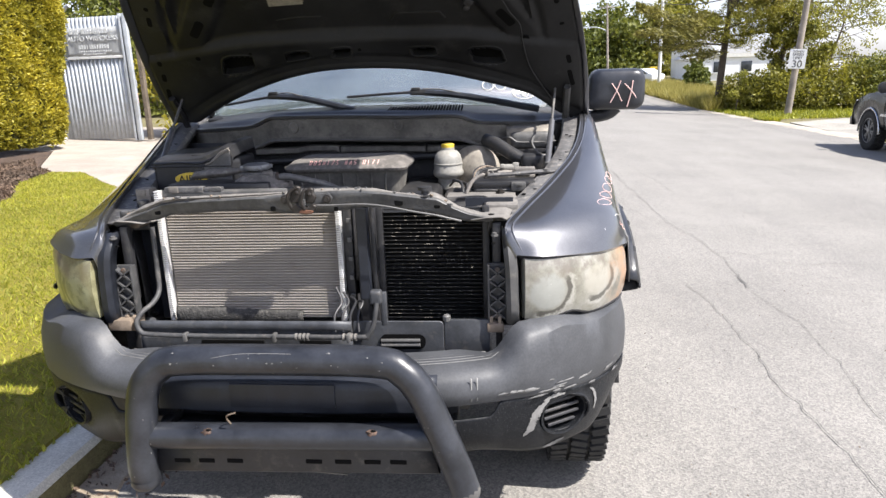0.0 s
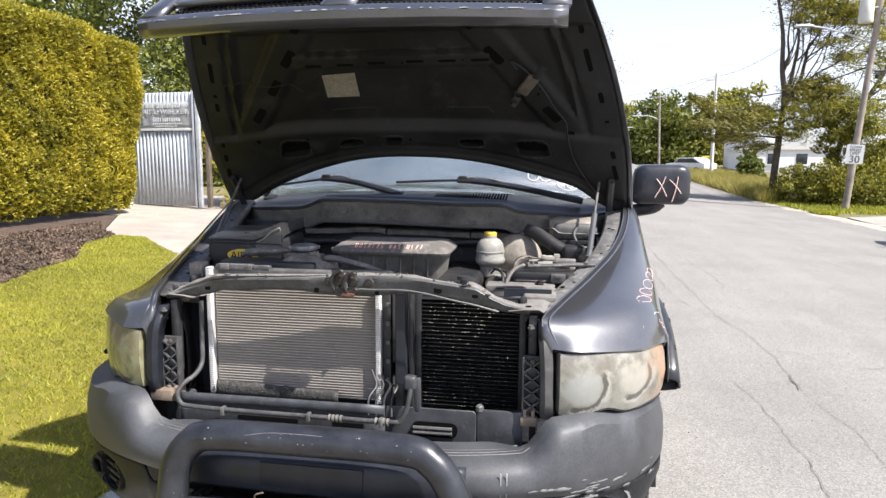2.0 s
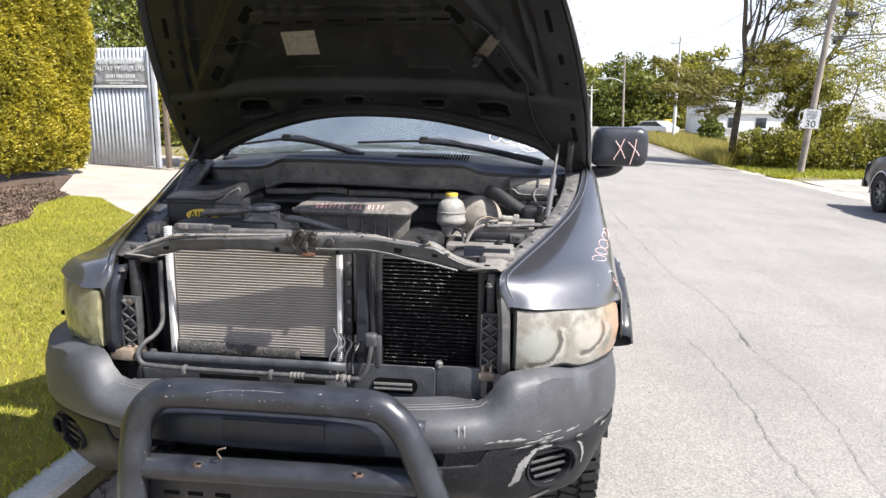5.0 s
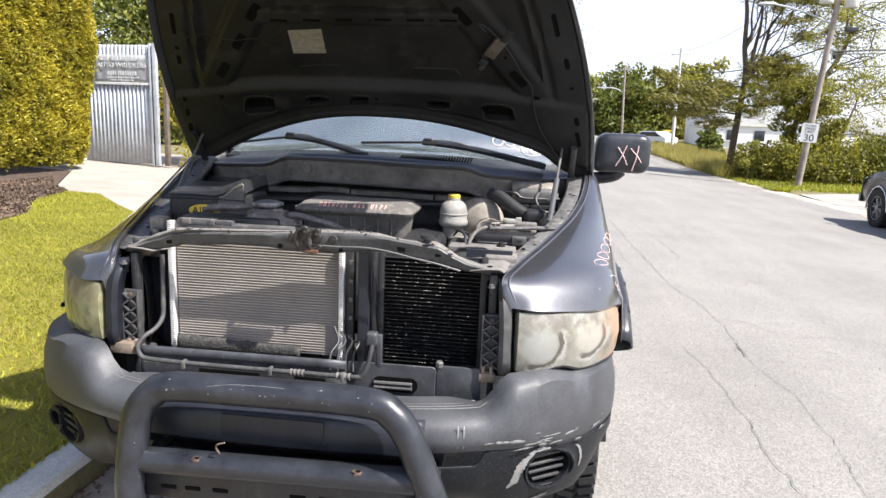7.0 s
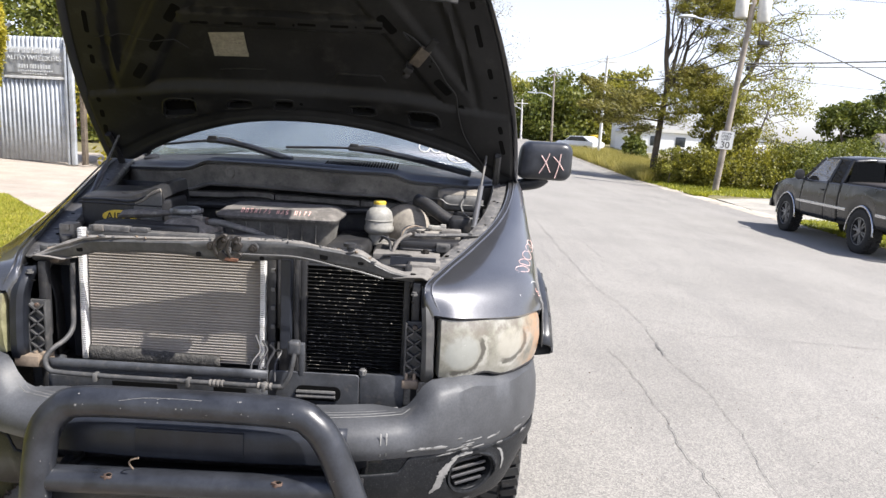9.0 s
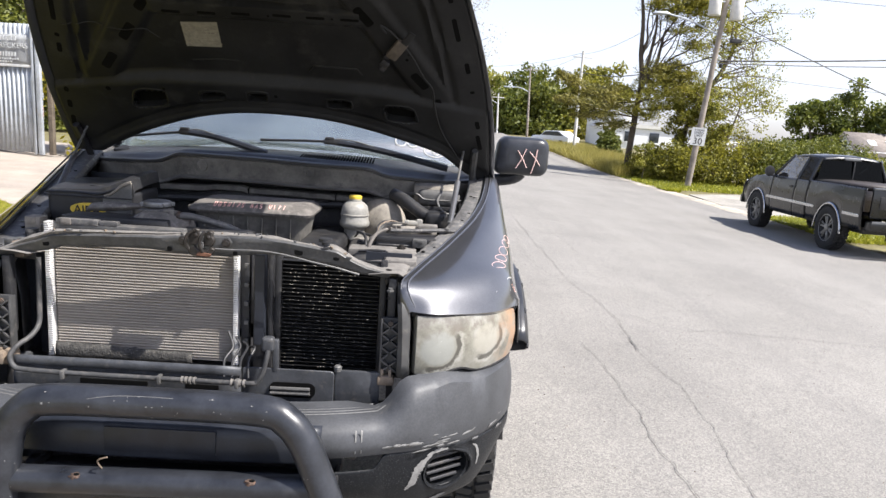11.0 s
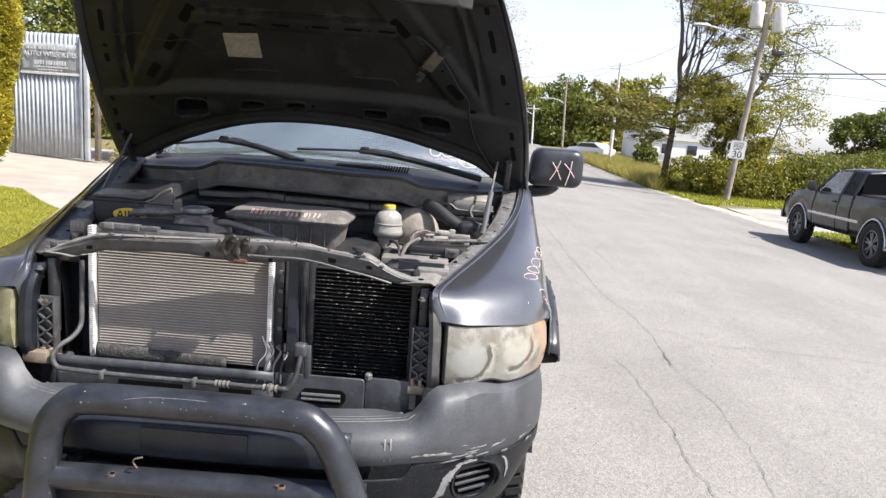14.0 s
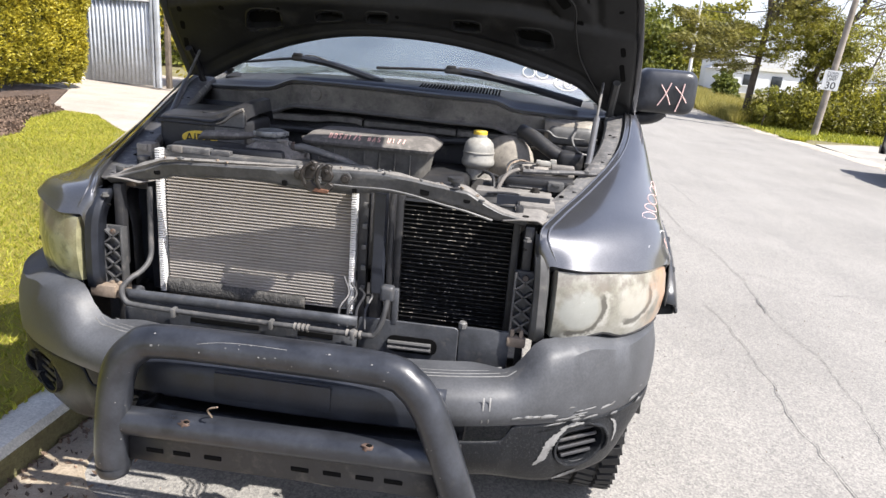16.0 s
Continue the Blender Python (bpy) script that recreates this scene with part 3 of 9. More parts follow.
near_lawn = [(-1.27, -1.5), (-1.27, 5.6), (-4.2, 6.4), (-5.0, 7.1), (-5.85, 7.95), (-6.35, 7.95), (-6.1, 6.9), (-5.4, 5.85), (-5.2, 4.9), (-4.95, 4.2), (-4.7, 2), (-4.6, -1.5)]
tagged(blades("lawn_grass", scatter(near_lawn, 190000), 0.035, M["blade"], rng, 0.7, 0.005), "short yellow-green mown grass blades", "grass", kind="stuff")

def smoothstep(a, b, x):
    t = min(1, max(0, (x - a) / (b - a)))
    return t * t * (3 - 2 * t)


# dirt and leaf litter in the gutter
rows = []
for k in range(101):
    y = -3.0 + 0.07 * k
    e = -0.62 - 0.34 * smoothstep(0.20, 0.50, y) + 0.55 * math.exp(-((y + 0.9) / 0.85) ** 2) + 0.16 * noise.noise(Vector((y * 1.7, 3, 0))) + 0.08 * noise.noise(Vector((y * 6, 7, 0)))
    rows.append([(x, y, ground_z(x, y) + 0.0115 - 0.012 * (f == 1.0)) for f, x in ((f, -1.112 + (e + 1.112) * f) for f in (0, 0.15, 0.4, 0.7, 0.95, 1.0))])
tagged(part("gutter_dirt", loft(rows), M["gutter"]), "sandy brown dirt washed into the gutter", "dirt", kind="structure")
lx = -1.11 + 0.36 * rng.random(1700) ** 2.8
ly = rng.uniform(-2.4, 3.4, 1700)
tagged(leaves("leaf_litter", np.stack([lx, ly, gz(lx, ly) + 0.016], 1), 0.011, M["chip"], rng, 0.0, 1.2), "brown dead leaves and chips lying in the gutter", "leaf litter", kind="stuff")
sx = rng.uniform(-1.0, 7.5, 2600)
sy = -1.4 + 9 * rng.random(2600) ** 1.3
tagged(leaves("road_grit", np.stack([sx, sy, gz(sx, sy) + 0.011], 1), 0.0045, M["chip"], rng, 0.0, 1.0), "small dark grit on the road", "grit", kind="stuff")

rows = []
for k in range(161):
    y = 17.0 + 0.28 * k
    a = 10.05 + 0.22 * noise.noise(Vector((y * 0.7, 1, 0))) + 0.12 * noise.noise(Vector((y * 2.9, 5, 0)))
    b = 10.62 + 0.18 * noise.noise(Vector((y * 0.9, 9, 0)))
    rows.append([(x, y, ground_z(x, y) + h) for x, h in ((a, 0.003), (a + 0.05, 0.014), (10.33, 0.018), (b, 0.016), (b + 0.05, -0.01))])
tagged(part("verge_edge", loft(rows), M["sand"]), "pale sandy dirt along the road's edge", "dirt", kind="structure")


# ---- the damaged pickup truck by the kerb ----
truck = thing("pickup_truck", "dark grey pickup truck with open hood and missing grille", "pickup truck")
FACE = curve_pts([(0, 0.0, 0), (0.30, 0.008, 0), (0.50, 0.045, 0), (0.65, 0.105, 0), (0.78, 0.195, 0), (0.88, 0.295, 0), (0.95, 0.405, 0), (0.985, 0.50, 0), (0.995, 0.60, 0)], 6)


def face_rows(profile):
    """Sweeps a profile along the front's plan curve, from the kerb side to the road side. profile(x) gives pairs (inset, height)."""
    half = []
    for i, q in enumerate(FACE):
        d = (FACE[min(i + 1, len(FACE) - 1)] - FACE[max(i - 1, 0)]).normalized()
        n = Vector((d.y, -d.x, 0))
        half.append([Vector((q.x, q.y, 0)) - n * o + Vector((0, 0, z)) for o, z in profile(q.x)])
    other = [[Vector((-p.x - pulled(p.x), p.y, p.z)) for p in r] for r in half[:0:-1]]
    return other + half


def pulled(x):
    """How far the kerb-side end of the bumper is dragged outwards."""
    return 0.048 * smoothstep(0.62, 0.95, x)


def bumper_profile(x):
    top = 0.775 + 0.087 * smoothstep(0.58, 0.672, x) + 0.010 * math.exp(-((x - 0.768) / 0.035) ** 2) - 0.012 * smoothstep(0.80, 0.86, x)
    low = 0.675 - 0.035 * smoothstep(0.55, 0.97, x)
    h = top - low
    back = 0.15 - 0.07 * smoothstep(0.48, 0.64, x)
    return [(0.06, low - 0.004), (0.012, low), (0.002, low + 0.02), (0.0, low + 0.35 * h), (0.004, low + 0.62 * h), (0.018, top - 0.022),
            (0.04, top - 0.006), (0.065, top), (back, top + 0.004), (back + 0.01, top - 0.03)]


part("bumper_cover", loft(face_rows(bumper_profile)), M["bumper"], truck, "faded grey plastic bumper cover with scuffs", thick=0.005)


def valance_rows(x0, x1, z_of, n=40):
    rows = []
    for i in range(n + 1):
        x = x0 + (x1 - x0) * i / n
        a = abs(x)
        y = next((p.y + (q.y - p.y) * (a - p.x) / (q.x - p.x) for p, q in zip(FACE, FACE[1:]) if p.x <= a <= q.x), FACE[-1].y)
        rows.append([(x, y + o, z) for o, z in z_of(a)])
    return rows


def low_edge(a):
    return 0.50 - 0.045 * smoothstep(0.5, 0.72, a) + 0.11 * smoothstep(0.84, 0.99, a)


def valance(sign):
    """The lower valance of one side, with the round lamp opening cut through it."""
    n, m = 44, 16
    fx, fz, rx, rz = 0.765, 0.572, 0.078, 0.060
    rows = []
    for i in range(n + 1):
        x = 0.42 + 0.572 * i / n
        y = next((p.y + (q.y - p.y) * (x - p.x) / (q.x - p.x) for p, q in zip(FACE, FACE[1:]) if p.x <= x <= q.x), FACE[-1].y)
        top = 0.672 - 0.035 * smoothstep(0.55, 0.97, x) - 0.045 * (1 - smoothstep(0.55, 0.585, x))
        lo = low_edge(x)
        row = []
        for k in range(m + 1):
            z = lo + (top - lo) * k / m
            inset = 0.018 + 0.05 * (1 - k / m) ** 2.5
            px, pz = x, z
            dx, dz = (px - fx) / rx, (pz - fz) / rz
            d = math.hypot(dx, dz)
            if 0.55 < d < 1.0:
                px, pz = fx + dx / d * rx, fz + dz / d * rz
            row.append(Vector((sign * px - (pulled(px) if sign < 0 else 0), y + inset, pz)))
        rows.append(row)
    bm = loft(rows)
    gone = [f for f in bm.faces if math.hypot((abs(f.calc_center_median().x) - fx - (0.020 if sign < 0 else 0)) / rx, (f.calc_center_median().z - fz) / rz) < 0.9]
    bmesh.ops.delete(bm, geom=gone, context="FACES")
    ob = part("bumper_valance", bm, M["valance"], truck, "scraped black lower bumper valance", thick=0.006)
    y0 = 0.209
    turn = Matrix.Translation((sign * fx - (0.020 if sign < 0 else 0), y0, fz)) @ Matrix.Rotation(sign * radians(34), 4, "Z") @ Matrix.Rotation(radians(90), 4, "X")
    cup = lathe([(0.088, -0.012), (0.085, 0.004), (0.077, 0.002), (0.072, -0.05), (0.0, -0.052)], 28)
    cup.transform(turn @ Matrix.Diagonal((1, 0.78, 1, 1)))
    part("lamp_surround", cup, M["valance"], ob)
    # added plate behind the cup, blocks sun leaking past its ring
    leak_plate = rbox((0, 0, -0.062), (0.20, 0.15, 0.010), 0.003)
    leak_plate.transform(turn)
    part("sun_leak_cover", leak_plate, M["black"], ob)
    if sign < 0:
        # unseen plate added under the headlight to block a sun ray
        part("lamp_sun_block", rbox((-0.72, 0.37, 0.80), (0.26, 0.14, 0.010), 0.003), M["black"], truck)
        part("splash_shield", rbox((-0.79, 0.47, 0.575), (0.36, 0.012, 0.40), 0.004), M["black"], truck)
    for k in range(4):
        z = -0.036 + 0.024 * k
        w = 0.066 * math.sqrt(max(0.1, 1 - (z / 0.056) ** 2))
        b = rbox((0, z, -0.018), (2 * w, 0.010, 0.022), 0.004, 2, Matrix.Rotation(radians(-22), 4, "X"))
        b.transform(turn)
        part("louvre", b, M["black"], ob)


valance(1)
valance(-1)
# black skin laid over the bumper's middle, shade put into its colour
part("centre_shade_panel", loft([[(x, 0.0089 * (abs(x) / 0.3) ** 2.2 + 0.9 * max(0, abs(x) - 0.40) ** 2 - 0.0035 + o, z) for o, z in ((0.02, 0.662), (0.001, 0.672), (0.0, 0.70), (0.001, 0.735), (0.008, 0.755), (0.022, 0.7715))] for x in (-0.43 + 0.035 * k for k in range(25))]), M["fascia"], truck, "smooth bumper centre, coloured black for the bull bar's shade", thick=0.002)
centre = loft(valance_rows(-0.42, 0.42, lambda a: [(0.10, 0.60), (0.055, 0.60), (0.04, 0.585), (0.035, 0.54), (0.06, 0.50), (0.12, 0.49)], 20))
part("centre_valance", centre, M["bar"], truck, thick=0.006)
part("bumper_beam", rbox((0, 0.13, 0.66), (0.92, 0.05, 0.14), 0.012), M["black"], truck)
# added hidden plate, keeps sun off the ground below the bumper
part("light_gap_plate", rbox((0.02, 0.185, 0.700), (1.02, 0.07, 0.008), 0.002), M["black"], truck)
for k in range(4):
    pad = []
    for i, q in enumerate(FACE):
        if q.x > 0.625 - 0.012 * k:
            break
        d = (FACE[i + 1] - FACE[max(i - 1, 0)]).normalized()
        top = 0.775 + 0.087 * smoothstep(0.58, 0.672, q.x)
        pad.append(Vector((q.x, q.y, top + 0.0022)) - Vector((d.y, -d.x, 0)) * (0.070 + 0.016 * k))
    part("step_rib", tube([Vector((-p.x, p.y, p.z)) for p in pad[:0:-1]] + pad, 0.0026, 6), M["worn"], truck)

# bull bar
bull = part("bull_bar", tube([(-0.398, -0.072, 0.505), (-0.399, -0.075, 0.56), (-0.385, -0.07, 0.70), (-0.368, -0.065, 0.775), (-0.33, -0.06, 0.825), (-0.265, -0.055, 0.848),
                              (0, -0.055, 0.852), (0.265, -0.055, 0.848), (0.335, -0.06, 0.822), (0.378, -0.065, 0.77), (0.41, -0.07, 0.70), (0.465, -0.075, 0.56), (0.485, -0.075, 0.495)], 0.041, 16, 6),
            M["bar"], truck, "scratched black tubular steel bull bar")
part("cross_tube", tube([(-0.385, -0.062, 0.628), (0.43, -0.062, 0.640)], 0.036, 14), M["bar"], bull)
for x, z, tilt, mat in ((-0.398, 0.505, 0, "bar"), (0.485, 0.495, -18, "dusty")):
    part("tube_end_cap", lathe([(0.041, -0.004), (0.0415, 0.008), (0.036, 0.022), (0.022, 0.032), (0.0, 0.035)], 16, Matrix.Translation((x, -0.075, z)) @ Matrix.Rotation(radians(180 + tilt), 4, "Y")), M[mat], bull)
    part("mount_bracket", rbox((x * 0.93, 0.04, 0.56), (0.012, 0.20, 0.12), 0.004), M["black"], bull)
plate = loft([[(x, y, z + 0.006 * x / 0.38) for y, z in ((-0.052, 0.606), (-0.068, 0.598), (-0.066, 0.53), (-0.03, 0.505), (0.03, 0.50))] for x in (-0.375, -0.2, 0, 0.2, 0.415)])
part("skid_plate", plate, M["black"], bull, "scratched black sheet-metal skid plate", thick=0.003)
for x in (-0.29, -0.22, -0.14, 0.08, 0.16, 0.24, 0.31):
    part("plate_slot", rbox((x, -0.0685, 0.562 + 0.016 * x), (0.045, 0.004, 0.013), 0.002, 1), M["hole"], bull)


def cross_tube_pt(x, a, h=0.0):
    """A place on the cross tube: along it, and round it from the front upwards."""
    return Vector((x, -0.062 - (0.036 + h) * math.cos(a), 0.634 + 0.0147 * (x - 0.0225) + (0.036 + h) * math.sin(a)))


for x, seed in ((-0.20, 1), (0.247, 2)):
    rg = random.Random(seed + 40)
    bm = bmesh.new()
    bm.faces.new([bm.verts.new(cross_tube_pt(x + 0.020 * math.cos(t) * rg.uniform(0.45, 1.0), 0.84 + 0.34 * math.sin(t) * rg.uniform(0.4, 1.0), 0.0007)) for t in (2 * math.pi * k / 22 for k in range(22))])
    part("rust_patch", bm, M["rust_stain"], bull, "orange rust stain round a drilled hole", thick=0.0006)
    hole = bmesh.new()
    hole.faces.new([hole.verts.new(cross_tube_pt(x + 0.004 + 0.0075 * math.cos(t), 0.92 + 0.10 * math.sin(t), 0.0014)) for t in (2 * math.pi * k / 10 for k in range(10))])
    part("drilled_hole", hole, M["hole"], bull, thick=0.0006)
chips = []
for k in range(60):
    rg = random.Random(k + 300)
    u = rg.random()
    if u < 0.45:
        c, ax, r = Vector((rg.uniform(-0.33, 0.30), -0.055, 0.851)), 0, 0.0412
    elif u < 0.8:
        f = rg.random()
        c, ax, r = Vector((-0.368 - 0.034 * f, -0.066 - 0.009 * f, 0.775 - 0.25 * f)), 2, 0.0412
    else:
        f = rg.random()
        c, ax, r = Vector((0.378 + 0.10 * f, -0.066 - 0.008 * f, 0.77 - 0.25 * f)), 2, 0.0412
    a = rg.uniform(-0.9, 1.0)
    out = Vector((0, -math.cos(a), math.sin(a))) if ax == 0 else Vector((math.sin(a), -math.cos(a), 0))
    side = out.cross(Vector((1, 0, 0)) if ax == 0 else Vector((0, 0, 1)))
    along = side.cross(out)
    s0 = rg.uniform(0.0009, 0.0026) * (1.7 if rg.random() < 0.12 else 1)
    bm = bmesh.new()
    bm.faces.new([bm.verts.new(c + out * (r + 0.0006) + (side * math.cos(t) * rg.uniform(0.5, 1) + along * math.sin(t) * rg.uniform(0.6, 1.6)) * s0) for t in (2 * math.pi * j / 7 for j in range(7))])
    chips.append(bm)
tagged(part("paint_chips", join(*chips), M["scrape"], bull, "small pale paint chips"), kind="stuff")
for pts in (((-0.16, 0.5), (-0.10, 0.75), (-0.03, 0.82), (0.05, 0.80)), ((0.33, 0.2), (0.345, 0.35), (0.35, 0.5))):
    part("scratch", tube([(x, -0.055 - 0.0415 * math.cos(a), (0.851 if x < 0.3 else 0.82) + 0.0415 * math.sin(a)) for x, a in pts], 0.0007, 5, 4), M["scrape"], bull)
part("hanging_wire", tube([(-0.356, -0.03, 0.507), (-0.242, -0.035, 0.511), (-0.131, -0.03, 0.516), (-0.077, -0.03, 0.508), (0.024, -0.03, 0.508), (0.16, -0.03, 0.500)], 0.0013, 5, 5), M["dust_tan"], bull)
part("plate_mount", rbox((-0.015, -0.002, 0.722), (0.296, 0.010, 0.068), 0.003), M["fascia"], truck, "flat plastic plate mount")
part("plate_edge", rbox((0.335, -0.004, 0.634), (0.052, 0.006, 0.010), 0.001, 1), M["white_board"], truck)
part("snapped_zip_tie", tube([(-0.143, -0.06, 0.665), (-0.146, -0.075, 0.690), (-0.135, -0.09, 0.708), (-0.112, -0.095, 0.718)], 0.0022, 6, 5), M["tan"], bull)

# head lamps: a wrapped lens with cups behind, yellowed and flaking
LENS = curve_pts([(0.640, 0.205, 0), (0.70, 0.215, 0), (0.79, 0.262, 0), (0.88, 0.345, 0), (0.945, 0.435, 0), (0.976, 0.50, 0)], 5)


def lens_mat():
    """Aged lamp cover: two milky bowls, flaking lacquer with dark edges between them, amber towards the wing."""
    m, nt, b = node_mat("hazed_lens")
    vec = tex_coord(nt)
    n1 = noise_tex(nt, vec, 11.0, 6.0, 0.7)
    n2 = noise_tex(nt, vec, 24.0, 5.0, 0.7)
    tc = nt.nodes.new("ShaderNodeTexCoord")
    sep = nt.nodes.new("ShaderNodeSeparateXYZ")
    nt.links.new(tc.outputs["Object"], sep.inputs[0])

    def calc(op, *vals):
        c = nt.nodes.new("ShaderNodeMath")
        c.operation = op
        for sock, v in zip(c.inputs, vals):
            if isinstance(v, (int, float)):
                sock.default_value = v
            else:
                nt.links.new(v, sock)
        return c.outputs[0]

    ax = calc("ABSOLUTE", sep.outputs[0])
    zz = sep.outputs[2]
    n3 = noise_tex(nt, vec, 55.0, 6.0, 0.75)
    wob = calc("MULTIPLY", calc("SUBTRACT", n2, 0.5), 0.05)

    def step(v, lo, hi):
        r = nt.nodes.new("ShaderNodeMapRange")
        r.inputs[1].default_value, r.inputs[2].default_value = lo, hi
        nt.links.new(v, r.inputs[0])
        return r.outputs[0]

    col = ramp(nt, n1, [(0.28, (0.10, 0.096, 0.078)), (0.45, (0.22, 0.212, 0.175)), (0.7, (0.36, 0.35, 0.318))])
    for cx, cz, r, tone in ((0.716, 0.948, 0.060, (0.285, 0.292, 0.270)), (0.868, 0.955, 0.050, (0.335, 0.318, 0.270))):
        dx, dz = calc("MULTIPLY", calc("SUBTRACT", ax, cx), 1.05), calc("SUBTRACT", zz, cz)
        d = calc("ADD", calc("SQRT", calc("ADD", calc("MULTIPLY", dx, dx), calc("MULTIPLY", dz, dz))), calc("MULTIPLY", wob, 0.25))
        col = mix(nt, col, tone, calc("MULTIPLY", calc("SUBTRACT", 1.0, step(d, r - 0.012, r)), 0.75))
        # torn lacquer: a dark ragged crescent on the outer lower side of the bowl
        band = calc("MULTIPLY", step(d, r - 0.003, r + 0.002), calc("SUBTRACT", 1.0, step(calc("ADD", d, wob), r + 0.010, r + 0.018)))
        side = step(calc("ADD", calc("SUBTRACT", calc("MULTIPLY", dx, 1.0), calc("MULTIPLY", dz, 0.9)), wob), 0.012, 0.030)
        col = mix(nt, col, (0.065, 0.060, 0.050), calc("MULTIPLY", calc("MULTIPLY", band, side), 0.9))
        edge = calc("MULTIPLY", step(calc("ADD", d, wob), r + 0.012, r + 0.018), calc("SUBTRACT", 1.0, step(calc("ADD", d, wob), r + 0.022, r + 0.030)))
        col = mix(nt, col, (0.50, 0.49, 0.45), calc("MULTIPLY", calc("MULTIPLY", edge, side), 0.35))
    # smoky blotches along the top, thin moulded lines
    blotch = calc("MULTIPLY", step(n2, 0.42, 0.58), step(calc("ADD", zz, calc("MULTIPLY", wob, 2.2)), 0.965, 1.015))
    col = mix(nt, col, (0.15, 0.13, 0.11), calc("MULTIPLY", blotch, 0.75))
    col = mix(nt, col, (0.52, 0.51, 0.48), calc("MULTIPLY", step(n3, 0.64, 0.70), 0.5))
    # amber reflector towards the wing
    amber = calc("MULTIPLY", step(calc("ADD", ax, wob), 0.900, 0.955), step(n1, 0.35, 0.55))
    col = mix(nt, col, (0.36, 0.185, 0.085), calc("MULTIPLY", amber, calc("ADD", 0.35, calc("MULTIPLY", n2, 0.9))))
    # the kerb-side lamp has yellowed more
    left = calc("SUBTRACT", 1.0, step(sep.outputs[0], -0.1, 0.1))
    col = mix(nt, col, (0.96, 0.95, 0.66), left, "MULTIPLY")
    streak = calc("MULTIPLY", left, step(n1, 0.54, 0.62))
    col = mix(nt, col, (0.10, 0.10, 0.06), calc("MULTIPLY", streak, 0.7))
    seam = calc("MULTIPLY", calc("SUBTRACT", 1.0, step(calc("ABSOLUTE", calc("ADD", calc("SUBTRACT", ax, 0.80), calc("MULTIPLY", wob, 1.6))), 0.006, 0.016)), left)
    col = mix(nt, col, (0.05, 0.05, 0.045), calc("MULTIPLY", seam, 0.9))
    nt.links.new(col, b.inputs["Base Color"])
    b.inputs["Roughness"].default_value = 0.28
    b.inputs["Coat Weight"].default_value = 0.35
    bump(nt, b, n2, 0.12, 0.002)
    return m


M["lens"] = lens_mat()


def tucked(sign, x):
    """The kerb-side lamp and wing nose are pushed inwards."""
    return x if sign > 0 or x < 0.64 else 0.64 + (x - 0.64) * 0.92


def head_lamp(sign):
    rows = []
    n = len(LENS) - 1
    for i, q in enumerate(LENS):
        u = i / n
        top = 1.050 - 0.032 * u ** 1.5 + (0.045 * u if sign < 0 else 0)
        low = 0.865 + 0.010 * math.exp(-((q.x - 0.782) / 0.035) ** 2) - 0.014 * smoothstep(0.80, 0.86, q.x)
        d = (LENS[min(i + 1, n)] - LENS[max(i - 1, 0)]).normalized()
        nn = Vector((d.y, -d.x, 0))
        prof = [(0.05, low), (0.004, low + 0.004), (-0.004, low + 0.03), (-0.010, (top + low) / 2), (-0.004, top - 0.03), (0.004, top - 0.004), (0.05, top)]
        edge = 0.035 if i in (0, n) else 0.0
        rows.append([Vector((sign * tucked(sign, (q - nn * (o + edge)).x), (q - nn * (o + edge)).y, z)) for o, z in prof])
    lamp = part("headlight", loft(rows), M["lens"], truck, "yellowed flaking headlight lens", thick=0.003)
    # black tubes along both edges stand in for the shadowed gaps
    for o, lift, r in ((0.006, -0.004, 0.006), (0.004, 0.0, 0.0035)):
        edge = [Vector((p.x, p.y + o, p.z + lift)) for p in (row[1 if r > 0.004 else 5] for row in rows[1:-1])]
        part("lens_gap_shade", tube(edge, r, 6), M["black"], lamp)
    return lamp


head_lamp(1)
head_lamp(-1)

# fenders
FEN = [[(0.630, 0.208, 1.060), (0.720, 0.220, 1.053), (0.88, 0.336, 1.037), (0.980, 0.490, 1.024)],
       [(0.600, 0.240, 1.128), (0.735, 0.282, 1.114), (0.905, 0.408, 1.088), (0.990, 0.535, 1.03)],
       [(0.612, 0.36, 1.155), (0.765, 0.40, 1.152), (0.935, 0.51, 1.12), (1.0, 0.59, 1.02)],
       [(0.668, 0.58, 1.198), (0.815, 0.60, 1.190), (0.96, 0.65, 1.13), (1.010, 0.69, 1.01)],
       [(0.735, 0.86, 1.258), (0.865, 0.87, 1.245), (0.985, 0.90, 1.17), (1.015, 0.92, 1.03)],
       [(0.790, 1.12, 1.320), (0.900, 1.12, 1.300), (0.990, 1.13, 1.20), (1.012, 1.14, 1.00)],
       [(0.842, 1.42, 1.392), (0.925, 1.42, 1.362), (0.985, 1.43, 1.22), (1.000, 1.44, 0.96)],
       [(0.870, 1.74, 1.425), (0.930, 1.74, 1.385), (0.980, 1.74, 1.22), (0.992, 1.74, 0.96)]]


def arch_z(y, c=0.975, r=0.50, zc=0.47):
    return zc + math.sqrt(max(0, r * r - (y - c) ** 2))


def wing_edge(sign, p):
    """The wing's inner crest; the kerb side is knocked outwards."""
    p = Vector(p)
    if sign > 0:
        ys, ds = (0.0, 0.245, 0.36, 0.58, 0.86, 1.12, 1.42, 1.74, 3.0), (0.0, 0.0, 0.027, 0.062, 0.098, 0.102, 0.080, 0.03, 0.03)
        return p + Vector((float(np.interp(p.y, ys, ds)), 0, 0))
    return p + Vector((0.07 * smoothstep(0.15, 0.40, p.y), 0, 0))


